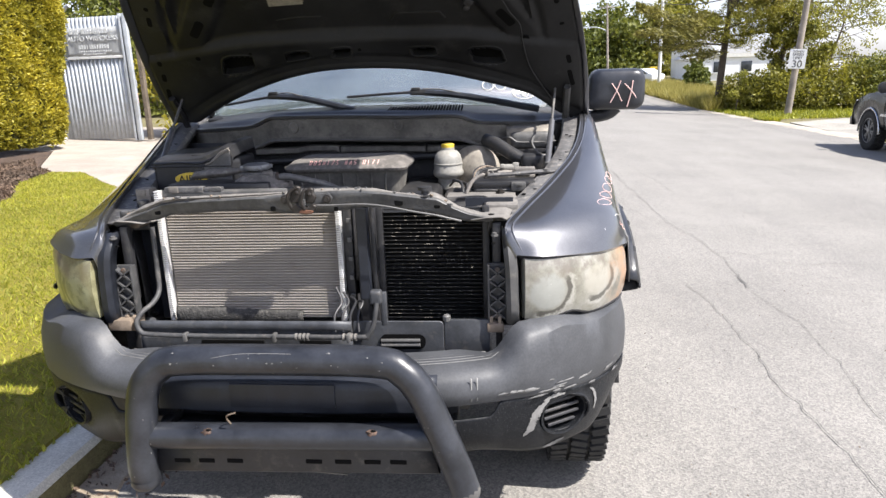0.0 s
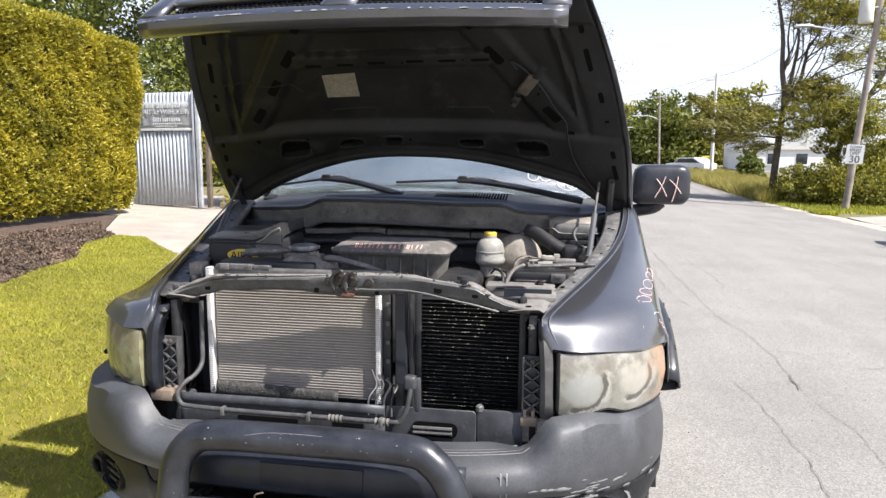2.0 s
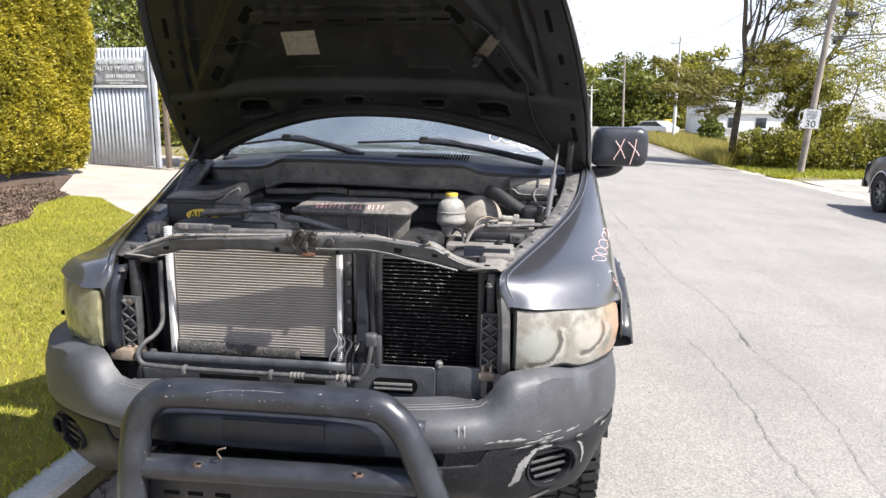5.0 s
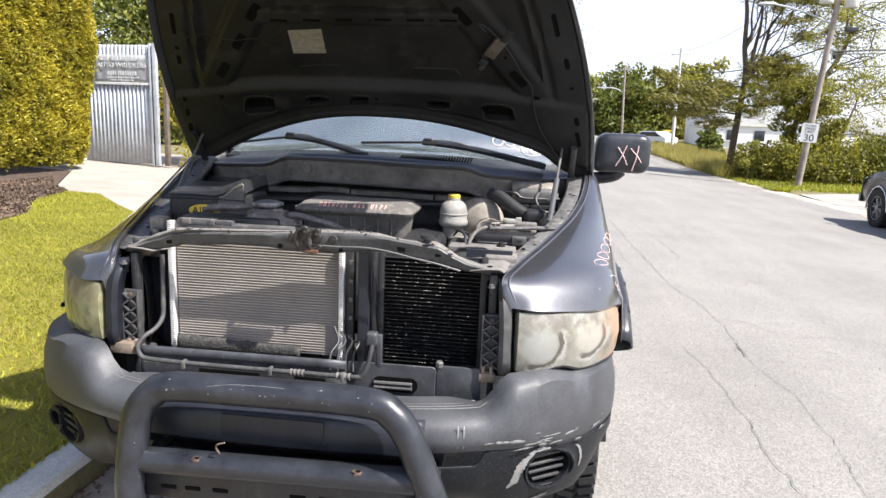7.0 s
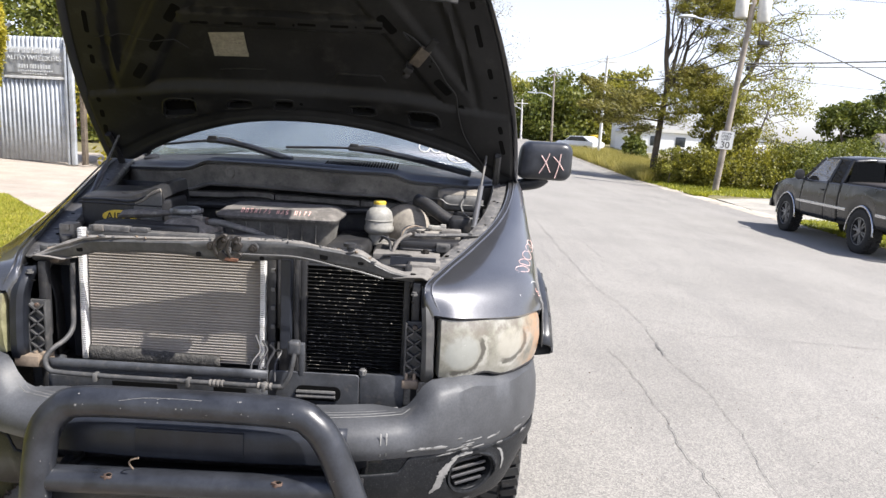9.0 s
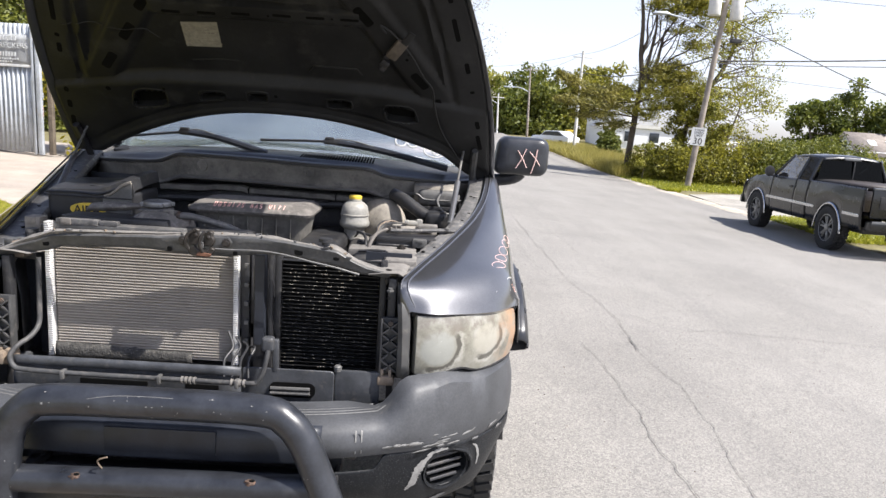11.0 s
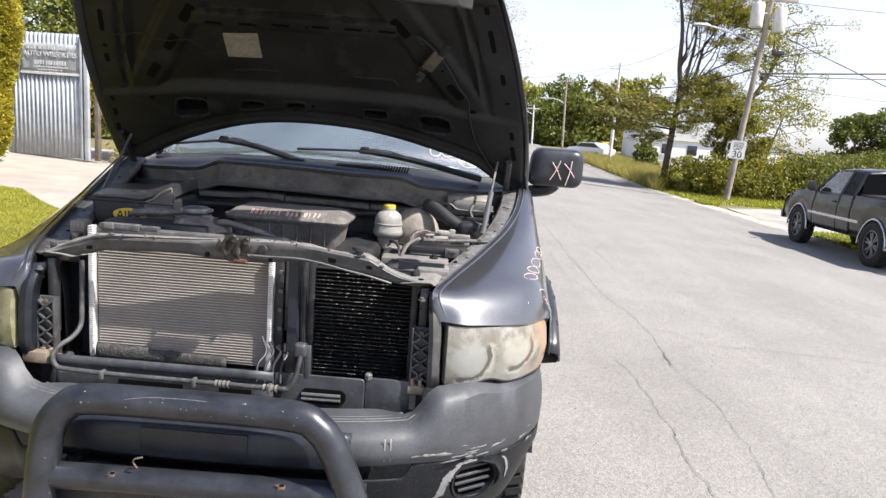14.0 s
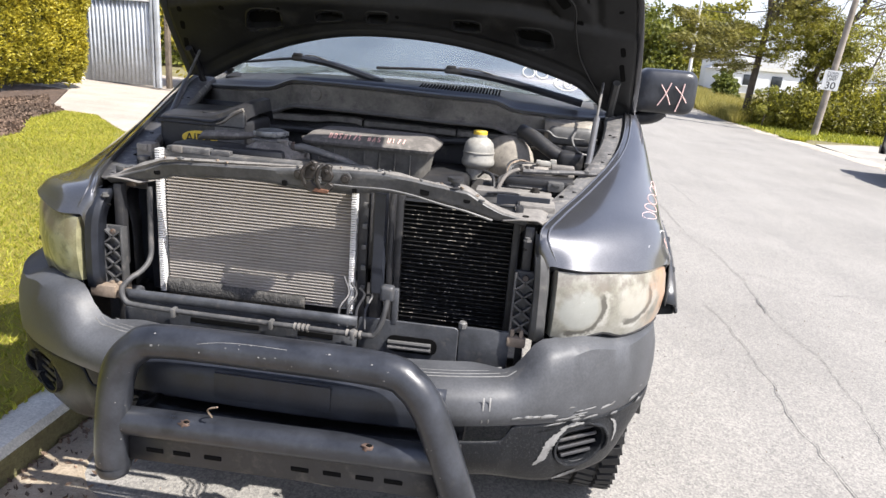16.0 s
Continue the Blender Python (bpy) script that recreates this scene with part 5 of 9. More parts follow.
def lamp_bracket(sign):
    """Ribbed mount beside the radiator opening."""
    x0 = 0.572
    bm = [rbox((x0, 0.262, 0.935), (0.055, 0.012, 0.175), 0.004), rbox((x0 - 0.026, 0.252, 0.935), (0.006, 0.03, 0.175), 0.002), rbox((x0 + 0.026, 0.252, 0.935), (0.006, 0.03, 0.175), 0.002)]
    for k in range(4):
        z = 0.875 + 0.04 * k
        for s in (1, -1):
            bm.append(rbox((x0, 0.250, z), (0.058, 0.026, 0.005), 0.0, 1, Matrix.Rotation(s * radians(38), 4, "Y")))
    bm = join(*bm)
    if sign < 0:
        mirror_x(bm)
    b = part("headlight_bracket", bm, M["pipe"], truck, "ribbed grey plastic headlight bracket")
    for z in (0.862, 1.008):
        part("screw", lathe([(0.009, 0), (0.008, 0.005), (0, 0.006)], 8, Matrix.Translation((sign * x0, 0.245, z)) @ Matrix.Rotation(radians(90), 4, "X")), M["rusty"], b)
    part("post", rbox((sign * 0.570, 0.285, 1.02), (0.026, 0.03, 0.24), 0.008), M["black"], truck)
    baffle = part("side_baffle", prism([(0.498, 0.80), (0.545, 0.80), (0.552, 1.14), (0.505, 1.15)] if sign > 0 else [(-0.498, 0.80), (-0.505, 1.15), (-0.552, 1.14), (-0.545, 0.80)], 0.006, Matrix.Translation((0, 0.395, 0)) @ Matrix.Rotation(radians(90), 4, "X"), 0.002), M["fascia"], truck, "black plastic air baffle")
    part("baffle_rib", tube([(sign * 0.520, 0.386, 0.82), (sign * 0.527, 0.386, 1.13)], 0.004, 6), M["fascia"], baffle)
    part("baffle_back", rbox((sign * 0.545, 0.46, 0.97), (0.15, 0.01, 0.42), 0), M["fascia"], truck)
    tab = part("broken_tab", join(rbox((sign * 0.565, 0.24, 0.832), (0.05, 0.03, 0.028), 0.006), rbox((sign * 0.553, 0.236, 0.852), (0.010, 0.012, 0.03), 0.003), rbox((sign * 0.577, 0.236, 0.852), (0.010, 0.012, 0.03), 0.003)), M["tan"], truck, "snapped tan plastic tab")
    if sign < 0:
        part("tab_block", join(rbox((-0.590, 0.225, 0.842), (0.075, 0.035, 0.036), 0.006), rbox((-0.545, 0.24, 0.850), (0.03, 0.03, 0.030), 0.005)), M["tan"], tab)
    part("lower_post", rbox((sign * 0.575, 0.28, 0.77), (0.02, 0.02, 0.14), 0.004), M["black"], truck)


lamp_bracket(1)
lamp_bracket(-1)


def fender_pt(a, b, h=0.003):
    """A place on the road-side fender: a from front to back, b from the crest outwards, h off the paint."""
    i = a * (len(FEN) - 1)
    k = min(int(i), len(FEN) - 2)
    def across(r):
        c = wing_edge(1, r[0])
        return curve_pts([c, Vector(r[1]) + (c - Vector(r[0])) * 0.6, r[2], r[3]], 6)
    p, q = across(FEN[k]), across(FEN[k + 1])
    j = b * 18
    m = min(int(j), 17)
    lo, hi = p[m].lerp(p[m + 1], j - m), q[m].lerp(q[m + 1], j - m)
    return lo.lerp(hi, i - k) + Vector((0.7, -0.2, 0.68)) * h


def scribble(pts, r, mat):
    part("paint_scribble", tube([fender_pt(a, b) for a, b in pts], r, 5, 4), mat, truck)


for a, b, w in ((0.35, 0.575, 0.030), (0.415, 0.565, 0.026), (0.465, 0.575, 0.024), (0.515, 0.59, 0.022), (0.545, 0.60, 0.020)):
    scribble([(a + w * math.cos(x), b + 0.062 * math.sin(x + 0.4)) for x in (k * 0.7 for k in range(10))], 0.0011, M["pinkish"])
scribble([(0.31, 0.55), (0.22, 0.60), (0.13, 0.65)], 0.0010, M["grease_pen"])
scribble([(0.30, 0.75), (0.275, 0.71), (0.24, 0.705), (0.20, 0.75), (0.18, 0.80)], 0.0013, M["grease_pen"])
scribble([(0.25, 0.78), (0.22, 0.80), (0.25, 0.83), (0.22, 0.86), (0.25, 0.90)], 0.0016, M["grease_red"])
scribble([(0.50, 0.86), (0.52, 0.90), (0.56, 0.88), (0.58, 0.92)], 0.0018, M["grease_pen"])


def face_patch(name, x, z, inset, shape, mat):
    """A thin worn patch lying on the bumper's face, in the face's own across and up."""
    i = min(range(len(FACE)), key=lambda j: abs(FACE[j].x - abs(x)))
    d = (FACE[min(i + 1, len(FACE) - 1)] - FACE[max(i - 1, 0)]).normalized()
    s = 1 if x > 0 else -1
    across, out = Vector((s * d.x, d.y, 0)) * s, Vector((s * d.y, -d.x, 0))
    o = Vector((x, FACE[i].y + (abs(x) - FACE[i].x) * d.y / max(d.x, 0.2), z)) - out * inset
    bm = bmesh.new()
    bm.faces.new([bm.verts.new(o + across * u + Vector((0, 0, v)) + out * 0.002) for u, v in shape])
    part(name, bm, mat, truck, thick=0.001)


def ragged(w, h, n=14, seed=0):
    rg = random.Random(seed)
    return [(w * math.cos(2 * math.pi * k / n) * rg.uniform(0.55, 1.0), h * math.sin(2 * math.pi * k / n) * rg.uniform(0.5, 1.0)) for k in range(n)]


for k in range(20):
    rg = random.Random(k + 7)
    x = rg.uniform(0.56, 0.95)
    face_patch("worn_patch", x, 0.668 - 0.035 * smoothstep(0.55, 0.97, x) + 0.006 + 0.05 * rg.random() ** 2, 0.0016, ragged(rg.uniform(0.014, 0.050), rg.uniform(0.003, 0.009), 18, k), M["worn"])
def valance_pt(x, z, h=0.0):
    y = next((p.y + (q.y - p.y) * (x - p.x) / (q.x - p.x) for p, q in zip(FACE, FACE[1:]) if p.x <= x <= q.x), FACE[-1].y)
    top = 0.672 - 0.035 * smoothstep(0.55, 0.97, x)
    lo = low_edge(x)
    return Vector((x, y + 0.018 + 0.05 * (1 - min(1, max(0, (z - lo) / (top - lo)))) ** 2.5, z)) + Vector((0.55, -0.83, 0)) * h


def scrape(pts, width, seed):
    p = curve_pts([(x, 0, z) for x, z in pts], 8)
    rg = random.Random(seed)
    rows = []
    for i, q in enumerate(p):
        d = (p[min(i + 1, len(p) - 1)] - p[max(i - 1, 0)]).normalized()
        e = width * (0.35 + math.sin(math.pi * (i + 0.5) / len(p))) * rg.uniform(0.55, 1.1)
        rows.append([valance_pt(q.x - d.z * s * e, q.z + d.x * s * e * rg.uniform(0.7, 1.2), 0.0055) for s in (-1, -0.3, 0.4, 1)])
    part("scrape", loft(rows), M["scrape"], truck, "bare pale scrape in the black plastic")


scrape([(0.640, 0.535), (0.662, 0.560), (0.672, 0.590), (0.690, 0.618), (0.715, 0.638)], 0.011, 3)
scrape([(0.700, 0.640), (0.735, 0.646), (0.765, 0.642)], 0.006, 4)
scrape([(0.862, 0.54), (0.866, 0.575), (0.858, 0.61), (0.845, 0.625)], 0.0035, 5)
scrape([(0.70, 0.462), (0.735, 0.468), (0.765, 0.474)], 0.007, 6)
for x in (0.500, 0.516):
    face_patch("rub_mark", x, 0.722, 0.0018, [(-0.002, -0.035), (0.002, -0.033), (0.003, 0.034), (-0.001, 0.036)], M["scrape"])

# hood, propped open
def curve_xy(pts, n=8):
    return [(p.x, p.y) for p in curve_pts([(x, y, 0) for x, y in pts], n)] if len(pts) > 4 else [(a[0] + (b[0] - a[0]) * k / n, a[1] + (b[1] - a[1]) * k / n) for a, b in zip(pts, pts[1:]) for k in range(n)] + [pts[-1]]


HN = Vector((0, -1, -1)).normalized()


def hood_pt(x, s, h=0.0):
    """A place on the open hood: across, up its slope from the rear corners, and out of its underside."""
    return Vector((x, 1.36 - s * 0.70711, 1.40 + s * 0.70711)) + HN * h


def hood_w(s):
    return 0.930 - 0.09 * s - 0.14 * max(0, s) ** 2.2


def hood_x(u, s, grow=0.0):
    """Across the hood from -1 to 1; the kerb-side flank sits a little further in."""
    return u * (hood_w(s) + grow) * (1.0 if u > 0 else 1.0 - 0.034 * (1 - s))


def hood_rear(x):
    if x > 0:
        return 0.298 * (1 - min(1, x / 0.92) ** 2) - 0.055 * smoothstep(0.70, 0.84, x)
    return 0.298 * (1 - min(1, -x / 0.815) ** 2)


def seg_dist(px, py, a, b):
    ax, ay = a
    dx, dy = b[0] - ax, b[1] - ay
    t = min(1, max(0, ((px - ax) * dx + (py - ay) * dy) / (dx * dx + dy * dy)))
    return math.hypot(px - ax - t * dx, py - ay - t * dy)


def hood_h(x, s):
    a = abs(x)
    rail = 1 - smoothstep(0.418, 0.470, s - 0.02 * math.cos(a * 2.4) + 0.015 + 0.10 * max(0, a - 0.42))
    side = smoothstep(-0.185, -0.150, a - hood_w(s))
    diag = 1 - smoothstep(0.045, 0.072, seg_dist(a, s, (0.68, 0.40), (0.26, 1.0)))
    front = smoothstep(0.87, 0.92, s)
    ridge = 0.6 * (1 - smoothstep(0.022, 0.040, abs(s - 0.762))) * (1 - smoothstep(0.36, 0.42, a))
    h = max(rail, 0.48 * side, 0.48 * diag, front, ridge)
    groove = 1 - smoothstep(0.008, 0.018, abs(a - hood_w(s) + 0.135))
    lip = 1 - smoothstep(0.01, 0.028, abs(s - hood_rear(x)))
    crease = 1 - smoothstep(0.006, 0.016, abs(s - hood_rear(x) - 0.052))
    return 0.036 * h - 0.010 * groove * (1 - rail) + 0.010 * lip - 0.005 * crease * rail - 0.028 + 0.0035 * noise.noise(Vector((x * 5, s * 5, 0)))


def in_outline(px, py, poly):
    r = False
    for (x0, y0), (x1, y1) in zip(poly, poly[1:] + poly[:1]):
        if (y0 > py) != (y1 > py) and px < (x1 - x0) * (py - y0) / (y1 - y0) + x0:
            r = not r
    return r


def soft_outline(pts, f=0.28, n=4):
    """Rounds the corners of an outline."""
    out = []
    for i, (x, y) in enumerate(pts):
        (ax, ay), (bx, by) = pts[i - 1], pts[(i + 1) % len(pts)]
        p0, p1 = (x + (ax - x) * f, y + (ay - y) * f), (x + (bx - x) * f, y + (by - y) * f)
        for k in range(n + 1):
            t = k / n
            out.append(tuple(p0[j] * (1 - t) ** 2 + 2 * (x, y)[j] * t * (1 - t) + p1[j] * t * t for j in (0, 1)))
    return out


def swell(poly, d):
    cx, cy = sum(p[0] for p in poly) / len(poly), sum(p[1] for p in poly) / len(poly)
    return [(x + (x - cx) / math.hypot(x - cx, y - cy) * d, y + (y - cy) / math.hypot(x - cx, y - cy) * d) for x, y in poly]


VENTS = [soft_outline(p) for p in ([(-0.575, 0.274), (-0.538, 0.372), (-0.414, 0.376), (-0.424, 0.298)], [(-0.283, 0.338), (-0.276, 0.388), (-0.180, 0.390), (-0.178, 0.352)],
                                   [(-0.090, 0.349), (-0.084, 0.399), (-0.007, 0.401), (-0.014, 0.352)], [(0.232, 0.345), (0.227, 0.389), (0.322, 0.391), (0.329, 0.347)],
                                   [(0.470, 0.296), (0.454, 0.377), (0.574, 0.372), (0.602, 0.288)])]
NX, NS = 76, 110
panel = loft([[hood_pt(hood_x(u, s), s, hood_h(hood_x(u, s), s)) for u, s in
               ((k / NX, hood_rear(k / NX * 0.93) + (1.10 - hood_rear(k / NX * 0.93)) * j / NS) for k in range(-NX, NX + 1))] for j in range(NS + 1)])
gone = []
for f in panel.faces:
    c = f.calc_center_median()
    s = (1.36 - c.y) / 0.70711
    if 0.26 < s < 0.42 and any(in_outline(c.x, s, v) for v in VENTS):
        gone.append(f)
bmesh.ops.delete(panel, geom=gone, context="FACES")
hood = part("hood", panel, M["hood_in"], truck, "black stamped underside of the raised hood", thick=0.003)
for v in VENTS:
    cx, cs = sum(p[0] for p in v) / len(v), sum(p[1] for p in v) / len(v)
    h = hood_h(cx, cs)
    ring_rows = [[hood_pt(x, s, hh) for x, s in swell(v, d)] for d, hh in ((0.014, h - 0.003), (0.009, h + 0.002), (0.005, h + 0.0035), (0.001, h + 0.002), (0.0, h - 0.006), (0.0, h - 0.034))]
    part("vent_rim", loft(ring_rows, True), M["hood_in"], hood, "pressed rim round a vent")
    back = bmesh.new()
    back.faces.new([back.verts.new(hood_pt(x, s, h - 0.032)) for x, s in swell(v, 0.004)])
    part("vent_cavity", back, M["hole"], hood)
rows = []
for j in range(25):
    row = []
    for k in range(-20, 21):
        u = k / 20
        r0 = hood_rear(u * 0.93)
        s = r0 - 0.02 + (1.13 - r0) * j / 24
        edge = smoothstep(0.90, 1.0, abs(u))
        row.append(hood_pt(hood_x(u, s, 0.022), s, -0.075 * (1 - edge ** 2) - 0.02 * (1 - u * u) + 0.012 * edge))
    rows.append(row)
part("hood_skin", loft(rows), M["paint"], hood, "dark grey painted hood skin", thick=0.003)


def hood_plate(outline, h, t, m):
    """A flat piece on the underside, outline in the hood's own plane."""
    bm = bmesh.new()
    a = [bm.verts.new(hood_pt(x, s, h)) for x, s in outline]
    b = [bm.verts.new(hood_pt(x, s, h + t)) for x, s in outline]
    bm.faces.new(b)
    for i in range(len(a)):
        j = (i + 1) % len(a)
        bm.faces.new((a[i], a[j], b[j], b[i]))
    return bm


def slot(x, s, w, l, turn=0.0, r=0.008):
    c, d = math.cos(turn), math.sin(turn)
    pts = [(x + px * c - py * d, s + px * d + py * c) for px, py in rrect(w, l, min(r, w * 0.45, l * 0.45), 3)]
    h = hood_h(x, s)
    rim = [(x + (px - x) * 1.0, s + (py - s)) for px, py in pts]
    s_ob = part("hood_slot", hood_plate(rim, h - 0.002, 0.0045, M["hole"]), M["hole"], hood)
    if w > 0.06 and l > 0.02:
        part("slot_rim", tube([hood_pt(px, py, h + 0.003) for px, py in pts + pts[:1]], 0.0045, 6), M["hood_in"], hood)


for sx in (1, -1):
    for x, s in ((0.390, 0.778), (0.488, 0.642), (0.600, 0.500)):
        if sx < 0 or x != 0.488:
            slot(sx * x, s, 0.034, 0.088, sx * 0.68, 0.010)
    slot(sx * 0.30, 0.94, 0.034, 0.085, sx * 0.68, 0.010)
for x, s, l in ((-0.727, 0.720, 0.10), (-0.756, 0.606, 0.018), (-0.771, 0.546, 0.045), (-0.819, 0.348, 0.026), (-0.835, 0.270, 0.042), (-0.857, 0.175, 0.060), (-0.69, 0.88, 0.06),
                (0.724, 0.750, 0.10), (0.780, 0.579, 0.052), (0.810, 0.461, 0.012), (0.846, 0.301, 0.045), (0.863, 0.198, 0.088), (0.69, 0.89, 0.06)):
    slot(x, s, 0.018, l, (1 if x > 0 else -1) * 0.26, 0.008)
for x, s, r in ((-0.645, 0.369, 0.020), (0.677, 0.399, 0.026), (0.026, 0.386, 0.014), (0.548, 0.600, 0.012), (0.556, 0.625, 0.010), (-0.420, 0.385, 0.012), (0.05, 0.757, 0.009), (0.278, 0.762, 0.007)):
    slot(x, s, r, r, 0, 0.009)
for x in (-0.297, -0.170, -0.048, 0.099, 0.218, 0.340):
    slot(x, 0.748 + 0.014 * smoothstep(-0.3, 0.1, x), 0.066, 0.010, 0, 0.004)
LABEL_H = hood_h(-0.22, 0.65)
part("emission_label", hood_plate([(-0.283, 0.690), (-0.149, 0.700), (-0.153, 0.587), (-0.286, 0.582)], LABEL_H + 0.002, 0.0015, M["paper"]), M["paper"], hood, "faded paper sticker with small print")
for k in range(8):
    rg = random.Random(20 + k)
    x0, z0 = -0.274, 0.682 - 0.0125 * k
    while x0 < -0.172:
        w = rg.uniform(0.008, 0.03)
        if rg.random() < 0.75:
            part("print_line", hood_plate([(x0, z0 + 0.07 * (x0 + 0.274)), (x0 + w, z0 + 0.07 * (x0 + w + 0.274)), (x0 + w, z0 - 0.004 + 0.07 * (x0 + w + 0.274)), (x0, z0 - 0.004 + 0.07 * (x0 + 0.274))], LABEL_H + 0.0036, 0.0006, M["dust_tan"]), M["dust_tan"], hood)
        x0 += w + 0.006
HOOD_TILT = Matrix.Rotation(radians(-45), 4, "X")
DIAG = Matrix.Rotation(radians(33), 4, "Z")
lamp = part("under_hood_lamp", rbox((0, 0, 0), (0.046, 0.090, 0.020), 0.008, 2), M["lamp_shell"], hood, "dusty brown under-hood lamp")
lamp.matrix_basis = Matrix.Translation(hood_pt(0.512, 0.668, 0.020)) @ HOOD_TILT @ DIAG
part("lamp_socket", join(rbox((-0.004, 0.078, 0.0), (0.036, 0.030, 0.024), 0.008, 2), rbox((0.004, 0.104, 0.004), (0.026, 0.026, 0.030), 0.010, 2), rbox((-0.012, 0.056, 0.006), (0.024, 0.016, 0.012), 0.004)), M["black"], lamp)
part("lamp_tab", rbox((0.004, -0.070, -0.006), (0.026, 0.060, 0.006), 0.002), M["hood_in"], lamp)
part("lamp_wire", tube([hood_pt(0.475, 0.745, 0.030), hood_pt(0.452, 0.775, 0.026), hood_pt(0.500, 0.735, 0.020), hood_pt(0.565, 0.640, 0.014), hood_pt(0.612, 0.545, 0.014), hood_pt(0.652, 0.485, 0.018), hood_pt(0.664, 0.40, 0.020), hood_pt(0.700, 0.26, 0.020), hood_pt(0.79, 0.09, 0.024)], 0.0042, 6, 6), M["hood_in"], hood)
for k, (pts, r) in enumerate((([(0.164, 0.498), (0.187, 0.527), (0.353, 0.525), (0.372, 0.497)], 0.0045), ([(-0.28, 0.516), (-0.19, 0.526), (-0.10, 0.526)], 0.003), ([(-0.72, 0.655), (-0.62, 0.66), (-0.50, 0.648), (-0.44, 0.655), (-0.38, 0.61)], 0.003))):
    part("pressed_bead", tube([hood_pt(x, s, hood_h(x, s) + 0.0005) for x, s in curve_xy(pts)], r, 6), M["hood_in"], hood)

# the nose: grille frame that lifts with the hood
GA = Vector((0, 0.26, 0.17)).normalized()
GN = Vector((0, -0.17, 0.26)).normalized()


def nose_pt(x, t, h=0.0):
    bow = 0.055 * (1 - (x / 0.64) ** 2)
    return Vector((x, 0.275 - bow * 0.9, 1.985 + bow * 0.15)) + GA * t + GN * h


def nose_row(x):
    return [nose_pt(x, q, h) for q, h in ((0.30, -0.06), (0.05, -0.055), (0.012, -0.045), (0.0, -0.03), (-0.008, -0.010), (0.0, 0.006), (0.02, 0.012), (0.045, 0.006), (0.05, -0.004))]


grille = part("grille", loft([nose_row(-0.645 + 1.29 * k / 30) for k in range(31)]), M["paint"], hood, "dark grey grille shell with chipped lower lip", thick=0.004)
for x0, x1 in ((-0.65, -0.575), (-0.05, 0.05), (0.575, 0.65)):
    part("grille_upright", loft([[nose_pt(x0 + (x1 - x0) * k / 4, q, h + 0.008 * math.sin(math.pi * k / 4)) for k in range(5)] for q, h in ((0.03, 0.004), (0.1, 0.006), (0.2, 0.006), (0.31, 0.0))]), M["paint"], grille, thick=0.02)
for q in (0.145, 0.28):
    part("grille_bar", loft([[nose_pt(-0.6 + 1.2 * k / 16, q + d, h) for d, h in ((-0.022, 0.0), (-0.012, 0.010), (0.012, 0.010), (0.022, 0.0))] for k in range(17)]), M["paint"], grille, thick=0.012)


def honeycomb(x0, x1, q0, q1, cell=0.017):
    verts, faces = [], []
    r = cell * 0.56
    row, q = 0, q0 + r
    while q < q1:
        x = x0 + (0.5 if row % 2 else 0.0) * cell
        while x < x1:
            b = len(verts)
            for k in range(6):
                a = math.pi * (k + 0.5) / 3
                for rr, hh in ((r, -0.012), (r * 0.72, -0.012), (r * 0.78, -0.026)):
                    verts.append(nose_pt(x + rr * math.cos(a), q + rr * math.sin(a), hh))
            for k in range(6):
                j = (k + 1) % 6
                faces.append((b + 3 * k, b + 3 * j, b + 3 * j + 1, b + 3 * k + 1))
                faces.append((b + 3 * k + 1, b + 3 * j + 1, b + 3 * j + 2, b + 3 * k + 2))
            x += cell
        q += cell * 0.87
        row += 1
    me = bpy.data.meshes.new("grille_mesh")
    me.from_pydata(verts, [], faces)
    me.materials.append(M["black"])
    ob = new("grille_mesh", me)
    ob.parent = grille
    tagged(ob, "black honeycomb plastic grille mesh", kind="stuff")


for x0, x1 in ((-0.575, -0.05), (0.055, 0.575)):
    honeycomb(x0, x1, 0.035, 0.125)
    honeycomb(x0, x1, 0.165, 0.26)
for k in range(46):
    x = -0.62 + 1.24 * random.random()
    w = 0.004 + 0.012 * random.random() ** 2
    part("paint_chip", loft([[nose_pt(x + dx * w, 0.0 + random.uniform(-0.003, 0.006) + dq, 0.0105) for dx in (-1, 0, 1)] for dq in (-0.002, 0.003)]), M["scrape"], grille)
part("red_marker_flag", rbox(nose_pt(-0.49, 0.20, 0.02), (0.03, 0.02, 0.014), 0.005), M["grease_red"], grille)


def strut(sign):
    a, b = Vector((sign * 0.750, 0.86, 1.228)), hood_pt(sign * 0.80, 0.16, 0.03)
    m = a.lerp(b, 0.55)
    s = part("hood_strut", tube([a, m], 0.0115, 10), M["strut"], truck, "gas strut holding the hood")
    part("strut_rod", tube([m, b], 0.005, 8), M["dusty"], s)
    part("strut_end", lathe([(0.0, -0.012), (0.012, -0.008), (0.012, 0.008), (0.0, 0.012)], 10, Matrix.Translation(a)), M["dusty"], s)
    hinge = part("hood_hinge", tube([hood_pt(sign * 0.850, 0.16, 0.022), hood_pt(sign * 0.853, 0.02, 0.020), Vector((sign * 0.858, 1.375, 1.352)), Vector((sign * 0.866, 1.40, 1.30))], 0.015, 6, 4), M["black" if sign < 0 else "support"], truck, "steel hood hinge arm")
    part("hinge_foot", rbox((sign * 0.866, 1.40, 1.315), (0.035, 0.11, 0.05), 0.008), M["black"], hinge)


strut(1)
strut(-1)

